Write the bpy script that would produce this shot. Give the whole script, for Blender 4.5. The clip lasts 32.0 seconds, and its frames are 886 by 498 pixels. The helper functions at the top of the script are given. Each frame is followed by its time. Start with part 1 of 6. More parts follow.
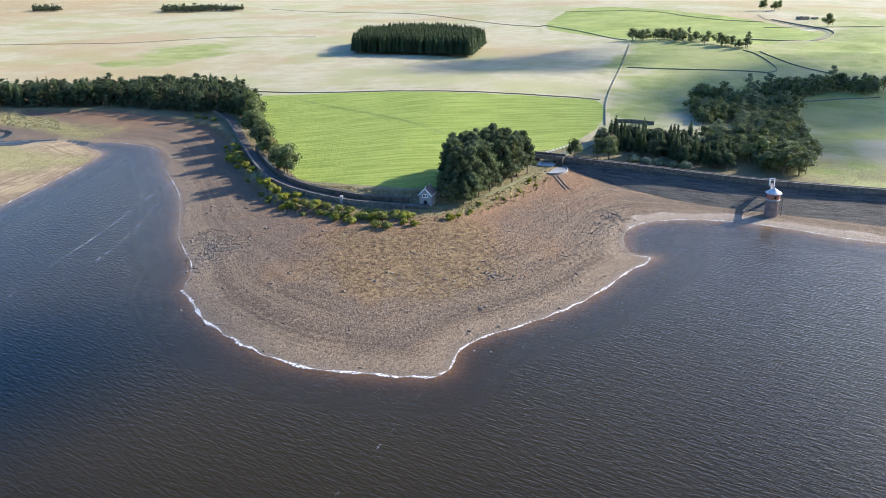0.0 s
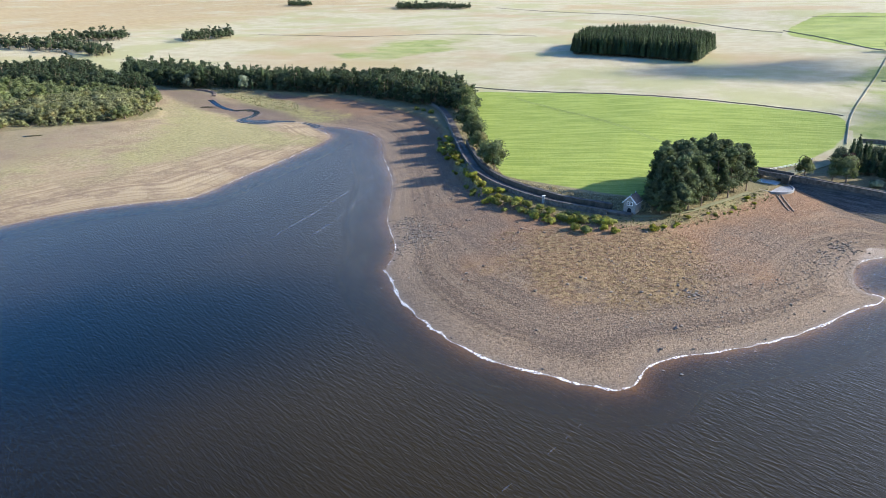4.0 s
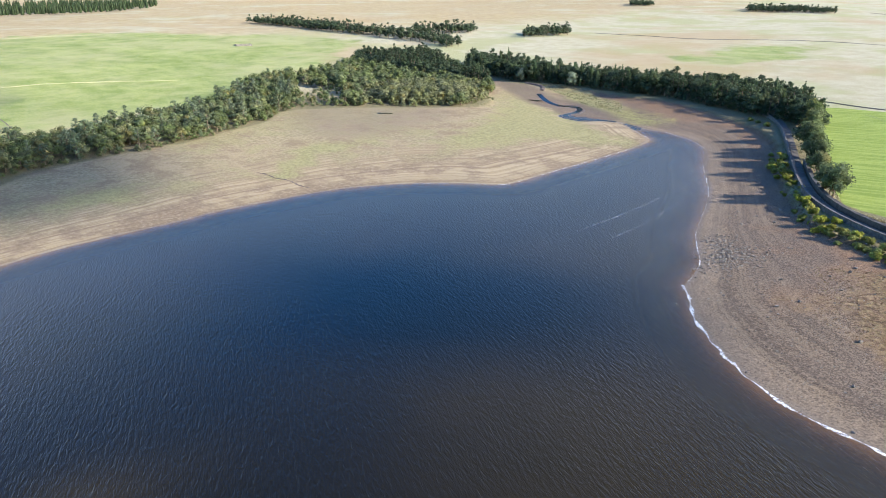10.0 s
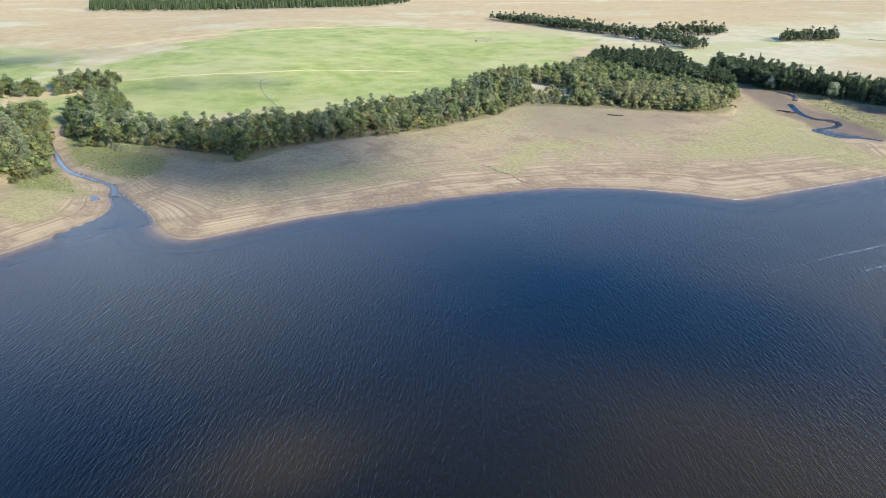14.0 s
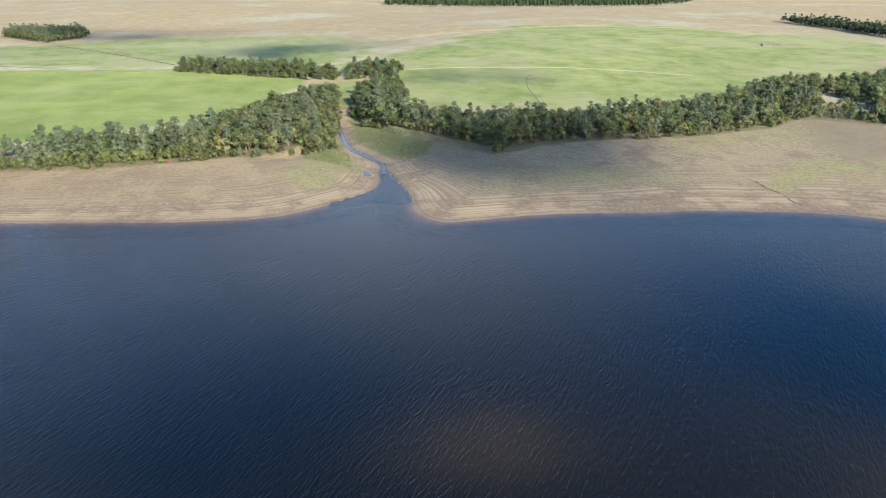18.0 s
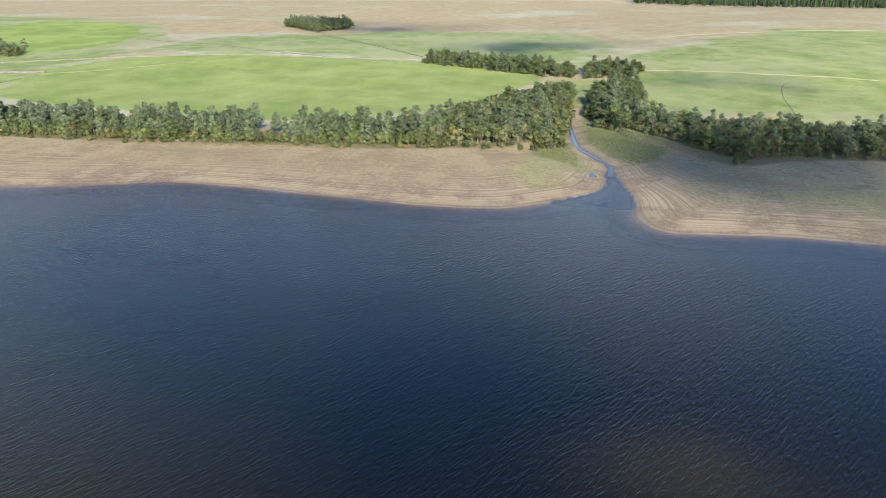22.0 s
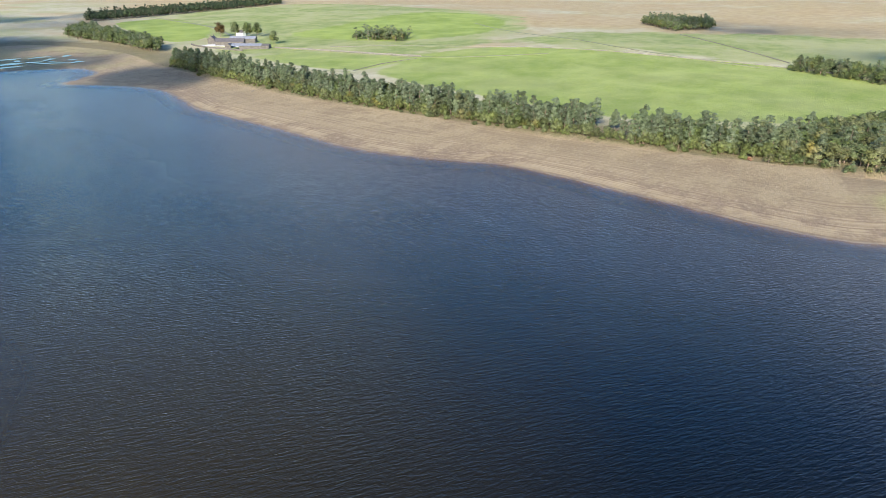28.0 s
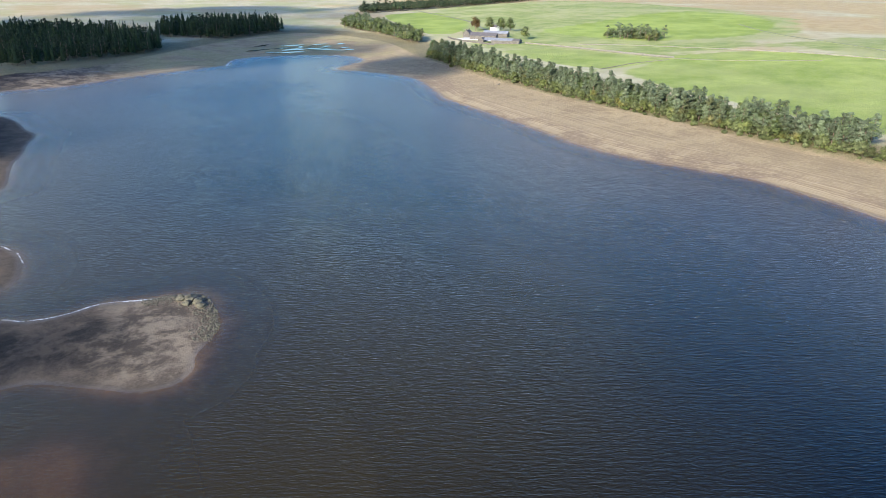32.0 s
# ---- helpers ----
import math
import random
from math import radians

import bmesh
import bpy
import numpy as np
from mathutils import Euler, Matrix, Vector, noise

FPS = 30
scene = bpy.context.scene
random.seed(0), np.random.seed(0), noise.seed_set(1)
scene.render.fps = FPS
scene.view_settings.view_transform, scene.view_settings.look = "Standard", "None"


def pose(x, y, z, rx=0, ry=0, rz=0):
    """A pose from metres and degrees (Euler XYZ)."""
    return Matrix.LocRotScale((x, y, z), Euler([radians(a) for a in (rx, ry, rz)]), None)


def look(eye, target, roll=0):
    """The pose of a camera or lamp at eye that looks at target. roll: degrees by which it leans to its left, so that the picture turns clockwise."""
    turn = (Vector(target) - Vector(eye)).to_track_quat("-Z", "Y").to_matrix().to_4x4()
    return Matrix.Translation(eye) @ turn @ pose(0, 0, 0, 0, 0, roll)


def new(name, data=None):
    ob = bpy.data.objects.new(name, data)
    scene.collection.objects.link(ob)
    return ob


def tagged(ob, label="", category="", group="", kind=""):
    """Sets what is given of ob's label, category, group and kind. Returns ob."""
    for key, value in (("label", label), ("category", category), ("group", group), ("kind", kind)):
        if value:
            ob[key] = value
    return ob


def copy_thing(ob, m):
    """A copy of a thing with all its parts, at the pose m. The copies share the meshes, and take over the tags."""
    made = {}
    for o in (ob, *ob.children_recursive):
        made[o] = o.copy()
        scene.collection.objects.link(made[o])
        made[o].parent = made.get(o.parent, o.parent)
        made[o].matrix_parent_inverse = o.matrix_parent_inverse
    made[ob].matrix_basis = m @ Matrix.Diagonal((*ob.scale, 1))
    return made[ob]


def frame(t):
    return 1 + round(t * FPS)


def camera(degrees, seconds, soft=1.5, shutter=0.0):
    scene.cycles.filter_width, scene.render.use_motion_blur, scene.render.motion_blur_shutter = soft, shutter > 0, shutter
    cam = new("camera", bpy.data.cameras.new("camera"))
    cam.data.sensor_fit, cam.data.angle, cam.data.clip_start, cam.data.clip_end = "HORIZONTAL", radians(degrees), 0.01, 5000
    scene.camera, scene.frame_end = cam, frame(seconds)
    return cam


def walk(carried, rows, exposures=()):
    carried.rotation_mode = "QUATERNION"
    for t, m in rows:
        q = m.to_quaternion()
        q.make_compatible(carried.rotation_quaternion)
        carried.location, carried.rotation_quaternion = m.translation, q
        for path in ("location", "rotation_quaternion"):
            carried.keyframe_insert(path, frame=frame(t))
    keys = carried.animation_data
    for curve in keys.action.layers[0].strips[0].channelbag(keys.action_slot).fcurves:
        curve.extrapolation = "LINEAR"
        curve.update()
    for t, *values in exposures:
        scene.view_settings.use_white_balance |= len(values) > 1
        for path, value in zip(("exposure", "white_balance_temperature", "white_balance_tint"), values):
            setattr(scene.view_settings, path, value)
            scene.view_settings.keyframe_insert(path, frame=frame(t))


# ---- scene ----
# ---- camera: hovers on one spot and turns ----
cam = camera(64.76, 32.0, soft=0.5)
PATH = [
    (0.0, pose(0, 0, 85, 68.25, 0, -0.00) @ pose(0, 0, 0, 0, 0, -1.10)),
    (1.0, pose(0, 0, 85, 68.32, 0, 4.38) @ pose(0, 0, 0, 0, 0, -1.02)),
    (2.0, pose(0, 0, 85, 68.38, 0, 8.66) @ pose(0, 0, 0, 0, 0, -0.95)),
    (3.0, pose(0, 0, 85, 68.44, 0, 12.90) @ pose(0, 0, 0, 0, 0, -0.88)),
    (3.5, pose(0, 0, 85, 68.47, 0, 15.03) @ pose(0, 0, 0, 0, 0, -0.85)),
    (4.5, pose(0, 0, 85, 68.52, 0, 19.31) @ pose(0, 0, 0, 0, 0, -0.79)),
    (5.5, pose(0, 0, 85, 68.57, 0, 23.66) @ pose(0, 0, 0, 0, 0, -0.73)),
    (6.0, pose(0, 0, 85, 68.59, 0, 25.86) @ pose(0, 0, 0, 0, 0, -0.70)),
    (7.0, pose(0, 0, 85, 68.63, 0, 30.21) @ pose(0, 0, 0, 0, 0, -0.65)),
    (8.0, pose(0, 0, 85, 68.66, 0, 34.54) @ pose(0, 0, 0, 0, 0, -0.60)),
    (9.0, pose(0, 0, 85, 68.68, 0, 38.85) @ pose(0, 0, 0, 0, 0, -0.55)),
    (10.0, pose(0, 0, 85, 68.70, 0, 43.03) @ pose(0, 0, 0, 0, 0, -0.50)),
    (11.0, pose(0, 0, 85, 68.70, 0, 47.14) @ pose(0, 0, 0, 0, 0, -0.45)),
    (12.0, pose(0, 0, 85, 68.71, 0, 51.42) @ pose(0, 0, 0, 0, 0, -0.40)),
    (13.0, pose(0, 0, 85, 68.70, 0, 56.07) @ pose(0, 0, 0, 0, 0, -0.36)),
    (14.0, pose(0, 0, 85, 68.69, 0, 61.57) @ pose(0, 0, 0, 0, 0, -0.31)),
    (15.0, pose(0, 0, 85, 68.68, 0, 67.77) @ pose(0, 0, 0, 0, 0, -0.26)),
    (15.5, pose(0, 0, 85, 68.67, 0, 70.82) @ pose(0, 0, 0, 0, 0, -0.24)),
    (16.5, pose(0, 0, 85, 68.64, 0, 75.91) @ pose(0, 0, 0, 0, 0, -0.20)),
    (17.5, pose(0, 0, 85, 68.62, 0, 80.49) @ pose(0, 0, 0, 0, 0, -0.15)),
    (18.0, pose(0, 0, 85, 68.60, 0, 82.63) @ pose(0, 0, 0, 0, 0, -0.13)),
    (19.0, pose(0, 0, 85, 68.57, 0, 87.23) @ pose(0, 0, 0, 0, 0, -0.09)),
    (20.0, pose(0, 0, 85, 68.53, 0, 92.13) @ pose(0, 0, 0, 0, 0, -0.04)),
    (21.0, pose(0, 0, 85, 68.49, 0, 96.93) @ pose(0, 0, 0, 0, 0, 0.00)),
    (22.0, pose(0, 0, 85, 68.44, 0, 101.48) @ pose(0, 0, 0, 0, 0, 0.04)),
    (23.0, pose(0, 0, 85, 68.40, 0, 105.73) @ pose(0, 0, 0, 0, 0, 0.08)),
    (24.0, pose(0, 0, 85, 68.35, 0, 109.76) @ pose(0, 0, 0, 0, 0, 0.12)),
    (25.0, pose(0, 0, 85, 68.30, 0, 114.07) @ pose(0, 0, 0, 0, 0, 0.16)),
    (25.5, pose(0, 0, 85, 68.27, 0, 116.46) @ pose(0, 0, 0, 0, 0, 0.18)),
    (26.5, pose(0, 0, 85, 68.21, 0, 121.37) @ pose(0, 0, 0, 0, 0, 0.21)),
    (27.5, pose(0, 0, 85, 68.15, 0, 126.35) @ pose(0, 0, 0, 0, 0, 0.24)),
    (28.0, pose(0, 0, 85, 68.12, 0, 128.80) @ pose(0, 0, 0, 0, 0, 0.26)),
    (29.0, pose(0, 0, 85, 68.05, 0, 133.63) @ pose(0, 0, 0, 0, 0, 0.28)),
    (30.0, pose(0, 0, 85, 67.97, 0, 138.43) @ pose(0, 0, 0, 0, 0, 0.30)),
    (31.0, pose(0, 0, 85, 67.89, 0, 143.27) @ pose(0, 0, 0, 0, 0, 0.32)),
    (32.0, pose(0, 0, 85, 67.80, 0, 148.33) @ pose(0, 0, 0, 0, 0, 0.33)),
]
walk(cam, PATH, [(0, 1.05, 6300, 10), (12, 1.18, 6150, 9), (19, 0.88, 6250, 8), (27, 0.85, 6250, 9), (32, 1.0, 6200, 9)])

# ---- sky and sun ----
SUN_ELEVATION, SUN_BEARING = 24.5, 66.0          # degrees; bearing clockwise from +y
world = bpy.data.worlds.new("sky")
scene.world = world
world.use_nodes = True
wt = world.node_tree
sky = wt.nodes.new("ShaderNodeTexSky")
sky.sky_type, sky.sun_disc = "NISHITA", False
sky.sun_elevation, sky.sun_rotation = radians(SUN_ELEVATION), radians(SUN_BEARING)
sky.altitude, sky.air_density, sky.dust_density, sky.ozone_density = 250, 1.25, 1.8, 4.0
wt.nodes["Background"].inputs["Strength"].default_value = 0.15
vivid = wt.nodes.new("ShaderNodeHueSaturation")
vivid.inputs["Saturation"].default_value = 1.5
vivid.inputs["Hue"].default_value = 0.513
wt.links.new(sky.outputs["Color"], vivid.inputs["Color"])
# thin fair-weather cloud, brighter and greyer than the blue between
veil, cover, pale = (wt.nodes.new("ShaderNode" + k) for k in ("TexNoise", "MapRange", "HueSaturation"))
veil.inputs["Scale"].default_value, veil.inputs["Detail"].default_value = 2.6, 4.0
for key, value in (("From Min", 0.48), ("From Max", 0.66), ("To Max", 0.5)):
    cover.inputs[key].default_value = value
pale.inputs["Saturation"].default_value, pale.inputs["Value"].default_value = 0.25, 1.35
over = wt.nodes.new("ShaderNodeMix")
over.data_type = "RGBA"
wt.links.new(veil.outputs["Fac"], cover.inputs["Value"])
wt.links.new(vivid.outputs["Color"], pale.inputs["Color"])
wt.links.new(cover.outputs[0], over.inputs[0])
wt.links.new(vivid.outputs["Color"], over.inputs[6])
wt.links.new(pale.outputs["Color"], over.inputs[7])
wt.links.new(over.outputs[2], wt.nodes["Background"].inputs["Color"])
sun = new("sun", bpy.data.lights.new("sun", "SUN"))
sun.data.energy, sun.data.angle, sun.data.color = 5.0, radians(0.53), (1.0, 0.93, 0.82)
eb, bb = radians(SUN_ELEVATION), radians(SUN_BEARING)
sun.matrix_world = look((0, 0, 0), (-math.sin(bb) * math.cos(eb), -math.cos(bb) * math.cos(eb), -math.sin(eb)))

# ---- materials ----
WIND = -31      # degrees by which the wave crests turn from the x axis
class Nodes:
    """A small shorthand for node materials."""

    def __init__(self, name):
        self.mat = bpy.data.materials.new(name)
        self.mat.use_nodes = True
        self.tree = self.mat.node_tree
        self.bsdf = self.tree.nodes["Principled BSDF"]
        self.out = self.tree.nodes["Material Output"]

    def put(self, value, socket):
        if isinstance(value, bpy.types.NodeSocket):
            self.tree.links.new(value, socket)
        elif value is not None:
            if hasattr(value, "__len__") and len(value) == 3 and socket.type == "RGBA":
                value = (*value, 1)
            socket.default_value = value

    def node(self, kind, props=(), **inputs):
        n = self.tree.nodes.new("ShaderNode" + kind)
        for key, value in dict(props).items():
            setattr(n, key, value)
        for key, value in inputs.items():
            self.put(value, n.inputs[key.replace("_", " ")])
        return n

    def set(self, **inputs):
        for key, value in inputs.items():
            self.put(value, self.bsdf.inputs[key.replace("_", " ")])
        return self.mat

    def pos(self, sx=1, sy=1, sz=1, turn=0):
        """World position scaled along axes that are turned by some degrees."""
        g = self.node("NewGeometry").outputs["Position"]
        sizes = [1 / max(v, 1e-4) for v in (sx, sy, sz)]
        return self.node("Mapping", {"vector_type": "TEXTURE"}, Vector=g, Scale=sizes, Rotation=(0, 0, radians(turn))).outputs[0]

    def noise(self, scale, detail=4, rough=0.55, where=None, distort=0.0):
        n = self.node("TexNoise", Scale=scale, Detail=detail, Roughness=rough, Distortion=distort)
        self.put(where if where is not None else self.pos(), n.inputs["Vector"])
        return n.outputs["Fac"]

    def attr(self, name):
        return self.node("Attribute", {"attribute_name": name}).outputs["Fac"]

    def ramp(self, value, low, high, a=0.0, b=1.0):
        n = self.node("MapRange", {"interpolation_type": "SMOOTHSTEP"})
        for key, v in zip(("Value", "From Min", "From Max", "To Min", "To Max"), (value, low, high, a, b)):
            self.put(v, n.inputs[key])
        return n.outputs[0]

    def math(self, op, a, b=0.0):
        n = self.node("Math", {"operation": op})
        self.put(a, n.inputs[0])
        self.put(b, n.inputs[1])
        return n.outputs[0]

    def mix(self, factor, a, b):
        n = self.node("Mix", {"data_type": "RGBA"})
        self.put(factor, n.inputs[0])
        self.put(a, n.inputs[6])
        self.put(b, n.inputs[7])
        return n.outputs[2]

    def bump(self, height, strength=0.3, distance=0.1):
        return self.node("Bump", Height=height, Strength=strength, Distance=distance).outputs[0]


def foliage_material(name, dark, light, warm, warm_share=0.12):
    m = Nodes(name)
    island = m.node("NewGeometry").outputs["Random Per Island"]
    tree = m.node("ObjectInfo").outputs["Random"]
    base = m.mix(m.ramp(m.math("ADD", m.math("MULTIPLY", island, 0.5), m.math("MULTIPLY", tree, 0.35)), -0.25, 1.1), dark, light)
    patch = m.ramp(m.noise(0.09, 2), 0.62 - warm_share, 0.72)
    stand = m.ramp(m.noise(0.16, 2, 0.4, m.pos(1, 1, 0)), 0.36, 0.64, 0.75, 1.3)      # one tree to the next
    col = m.mix(m.math("MULTIPLY", patch, 0.75), base, warm)
    col = m.node("HueSaturation", Color=col, Value=stand, Saturation=m.ramp(m.noise(0.11, 2), 0.4, 0.6, 0.98, 1.18)).outputs[0]
    clump = m.noise(0.55, 3, 0.6)
    col = m.node("HueSaturation", Color=col, Value=m.ramp(clump, 0.36, 0.64, 0.78, 1.2)).outputs[0]
    m.set(Base_Color=col, Roughness=0.75, Specular_IOR_Level=0.15)
    thin = m.node("MixShader")      # light that comes through the leaves
    m.put(0.38, thin.inputs[0])
    m.put(m.bsdf.outputs[0], thin.inputs[1])
    m.put(m.node("BsdfTranslucent", Color=col).outputs[0], thin.inputs[2])
    m.put(thin.outputs[0], m.out.inputs["Surface"])
    return m.mat


def plain_material(name, a, b, scale=2.0, rough=0.8, metal=0.0, bump=0.2):
    m = Nodes(name)
    coarse, fine = m.noise(scale, 5), m.noise(scale * 9, 3)
    col = m.mix(m.ramp(m.math("ADD", m.math("MULTIPLY", coarse, 0.7), m.math("MULTIPLY", fine, 0.3)), 0.35, 0.65), a, b)
    return m.set(Base_Color=col, Roughness=rough, Metallic=metal, Normal=m.bump(fine, bump, 0.03))


LEAF_OAK = foliage_material("broadleaf_foliage", (0.076, 0.098, 0.042), (0.170, 0.194, 0.088), (0.20, 0.175, 0.065), 0.05)
LEAF_PINE = foliage_material("pine_needles", (0.112, 0.136, 0.078), (0.195, 0.228, 0.138), (0.12, 0.12, 0.06), 0.06)
LEAF_SPRUCE = foliage_material("spruce_needles", (0.028, 0.046, 0.022), (0.080, 0.105, 0.050), (0.05, 0.06, 0.02), 0.04)
LEAF_BUSH = foliage_material("gorse_foliage", (0.13, 0.148, 0.046), (0.275, 0.28, 0.090), (0.33, 0.28, 0.05), 0.18)
LEAF_CLUMP = foliage_material("clump_needles", (0.060, 0.080, 0.038), (0.150, 0.180, 0.090), (0.12, 0.12, 0.05), 0.03)
LEAF_OLIVE = foliage_material("willow_mound_foliage", (0.125, 0.135, 0.062), (0.235, 0.238, 0.122), (0.25, 0.205, 0.08), 0.06)
LEAF_BIRCH = foliage_material("birch_foliage", (0.088, 0.106, 0.044), (0.180, 0.196, 0.086), (0.22, 0.18, 0.065), 0.05)
LEAF_RUST = foliage_material("rust_foliage", (0.085, 0.058, 0.030), (0.155, 0.108, 0.055), (0.14, 0.11, 0.05), 0.2)
LEAF_PURPLE = foliage_material("copper_foliage", (0.035, 0.016, 0.020), (0.075, 0.035, 0.040), (0.06, 0.04, 0.02), 0.05)
LEAF_FIR = foliage_material("fir_needles", (0.032, 0.047, 0.026), (0.085, 0.110, 0.058), (0.08, 0.09, 0.04), 0.05)
LEAF_SCRUB = foliage_material("scrub_foliage", (0.15, 0.165, 0.04), (0.33, 0.33, 0.09), (0.28, 0.24, 0.06), 0.1)
LEAF_SILVER = foliage_material("willow_foliage", (0.16, 0.19, 0.12), (0.30, 0.33, 0.22), (0.25, 0.26, 0.12), 0.05)
BARK = plain_material("bark", (0.10, 0.07, 0.05), (0.24, 0.17, 0.12), 1.5)
STONE = plain_material("wall_stone", (0.060, 0.052, 0.042), (0.16, 0.14, 0.115), 0.8)
STONE_DARK = plain_material("pitching_stone", (0.036, 0.030, 0.023), (0.100, 0.084, 0.064), 0.5)
WALL_GREY = plain_material("weathered_wall_stone", (0.105, 0.094, 0.072), (0.235, 0.21, 0.165), 0.8)
ROCK = plain_material("shore_rock", (0.075, 0.062, 0.048), (0.27, 0.225, 0.175), 0.9)


def pitching_material():
    """Rough stone pitching laid in level courses."""
    m = Nodes("dam_pitching")
    course, block, stain = m.noise(1.0, 3, 0.65, m.pos(0.12, 0.12, 3.6)), m.noise(1.6, 4, 0.7), m.noise(0.07, 4)
    col = m.mix(m.ramp(m.math("ADD", m.math("MULTIPLY", course, 0.6), m.math("MULTIPLY", block, 0.4)), 0.38, 0.62), (0.034, 0.029, 0.023), (0.125, 0.106, 0.082))
    col = m.mix(m.math("MULTIPLY", m.ramp(stain, 0.45, 0.65), 0.5), col, (0.115, 0.105, 0.070))
    return m.set(Base_Color=col, Roughness=0.9, Normal=m.bump(m.math("ADD", course, block), 0.9, 0.4))


def ground_material():
    m = Nodes("ground")
    shore, out, green, stony, level = (m.attr(a) for a in ("shore", "out", "green", "stony", "level"))
    lush, drift, strand = m.attr("lush"), m.attr("drift"), m.attr("strand")
    big, mid, fine, grain = m.noise(0.012, 5), m.noise(0.07, 5), m.noise(0.6, 5, 0.65), m.noise(3.5, 4, 0.7)
    wob = m.math("SUBTRACT", mid, 0.5)
    # stony point
    pebble = m.noise(1.9, 6, 0.8)
    grit = m.mix(m.ramp(m.math("ADD", m.math("MULTIPLY", fine, 0.25), m.math("MULTIPLY", pebble, 0.75)), 0.40, 0.60), (0.042, 0.031, 0.022), (0.240, 0.180, 0.126))
    grit = m.mix(m.math("MULTIPLY", m.ramp(grain, 0.55, 0.70), 0.8), grit, (0.36, 0.32, 0.27))
    grit = m.mix(m.ramp(grain, 0.42, 0.30), grit, (0.06, 0.05, 0.042))

    def strands(often, bend, detail=2):
        """Old water lines that follow the shore."""
        along_shore = m.math("MULTIPLY", big, bend * 2.0)
        return m.noise(1.0, detail, 0.6, m.node("CombineXYZ", X=m.math("ADD", m.math("MULTIPLY", strand, often), m.math("MULTIPLY", mid, bend)), Y=along_shore).outputs[0])

    band, thread = strands(2.6, 0.5), strands(11.0, 0.9, 3)
    grit = m.mix(m.math("MULTIPLY", m.ramp(band, 0.50, 0.66), 0.50), grit, (0.285, 0.215, 0.150))
    grit = m.mix(m.math("MULTIPLY", m.ramp(band, 0.50, 0.36), 0.60), grit, (0.070, 0.056, 0.046))
    grit = m.mix(m.math("MULTIPLY", m.ramp(thread, 0.53, 0.66), 0.45), grit, (0.300, 0.240, 0.175))
    grit = m.mix(m.math("MULTIPLY", m.ramp(thread, 0.46, 0.34), 0.45), grit, (0.060, 0.048, 0.040))
    grit = m.mix(m.math("MULTIPLY", m.ramp(m.math("ADD", level, m.math("MULTIPLY", wob, 5.0)), 1.3, 3.0), 0.75), grit, m.mix(m.ramp(pebble, 0.34, 0.66), (0.105, 0.060, 0.036), (0.310, 0.192, 0.115)))
    cobble = m.node("TexVoronoi", {"feature": "F1"}, Vector=m.pos(), Scale=1.7)
    grit = m.mix(m.math("MULTIPLY", m.ramp(cobble.outputs["Distance"], 0.34, 0.12), 0.55), grit, m.mix(m.ramp(m.node("SeparateColor", Color=cobble.outputs["Color"]).outputs[0], 0.2, 0.9), (0.045, 0.038, 0.032), (0.38, 0.34, 0.285)))
    gravel = m.math("MULTIPLY", m.ramp(m.math("ADD", shore, m.math("MULTIPLY", wob, 22.0)), 5, 13), m.ramp(m.math("ADD", shore, m.math("MULTIPLY", wob, 40.0)), 52, 30))
    grit = m.mix(m.math("MULTIPLY", gravel, m.ramp(big, 0.40, 0.60, 0.25, 0.75)), grit, m.mix(m.ramp(pebble, 0.40, 0.60), (0.052, 0.042, 0.035), (0.190, 0.152, 0.125)))
    heath = m.mix(m.ramp(fine, 0.35, 0.65), (0.075, 0.050, 0.027), (0.255, 0.195, 0.100))
    grit = m.mix(m.math("MULTIPLY", m.ramp(m.math("ADD", drift, m.math("MULTIPLY", wob, 60.0)), -8, 9), m.ramp(m.noise(0.5, 5, 0.75), 0.42, 0.58, 0.35, 0.95)), grit, heath)
    warm = m.node("Mix", {"data_type": "RGBA", "blend_type": "MULTIPLY"})
    m.put(1.0, warm.inputs[0])
    m.put(grit, warm.inputs[6])
    m.put((1.12, 1.03, 0.90), warm.inputs[7])
    grit = warm.outputs[2]
    # the dark mud of the spit, wetness and painted shade darkening its east end
    blot = m.ramp(m.noise(0.11, 8, 0.72, None, 0.25), 0.42, 0.60)
    dry = m.ramp(m.math("ADD", m.node("SeparateXYZ", Vector=m.node("NewGeometry").outputs["Position"]).outputs[0], m.math("MULTIPLY", m.math("SUBTRACT", m.noise(0.06, 5, 0.6), 0.5), 40.0)), 2, -20)
    silt = m.mix(dry, m.mix(blot, (0.014, 0.011, 0.009), (0.066, 0.050, 0.036)), m.mix(blot, (0.060, 0.045, 0.032), (0.225, 0.175, 0.120)))
    silt = m.mix(m.math("MULTIPLY", m.ramp(fine, 0.5, 0.7), 0.35), silt, (0.05, 0.04, 0.03))
    # sandy banks with old water lines
    line = strands(9.0, 0.9, 6)
    flat = m.mix(m.ramp(m.math("ADD", m.math("MULTIPLY", mid, 0.7), m.math("MULTIPLY", fine, 0.3)), 0.36, 0.62), (0.272, 0.194, 0.111), (0.428, 0.332, 0.192))
    sand = m.mix(m.ramp(line, 0.30, 0.70), (0.222, 0.154, 0.087), (0.440, 0.340, 0.197))
    sand = m.mix(m.ramp(m.math("ADD", shore, m.math("MULTIPLY", wob, 50.0)), 75, 30), flat, sand)
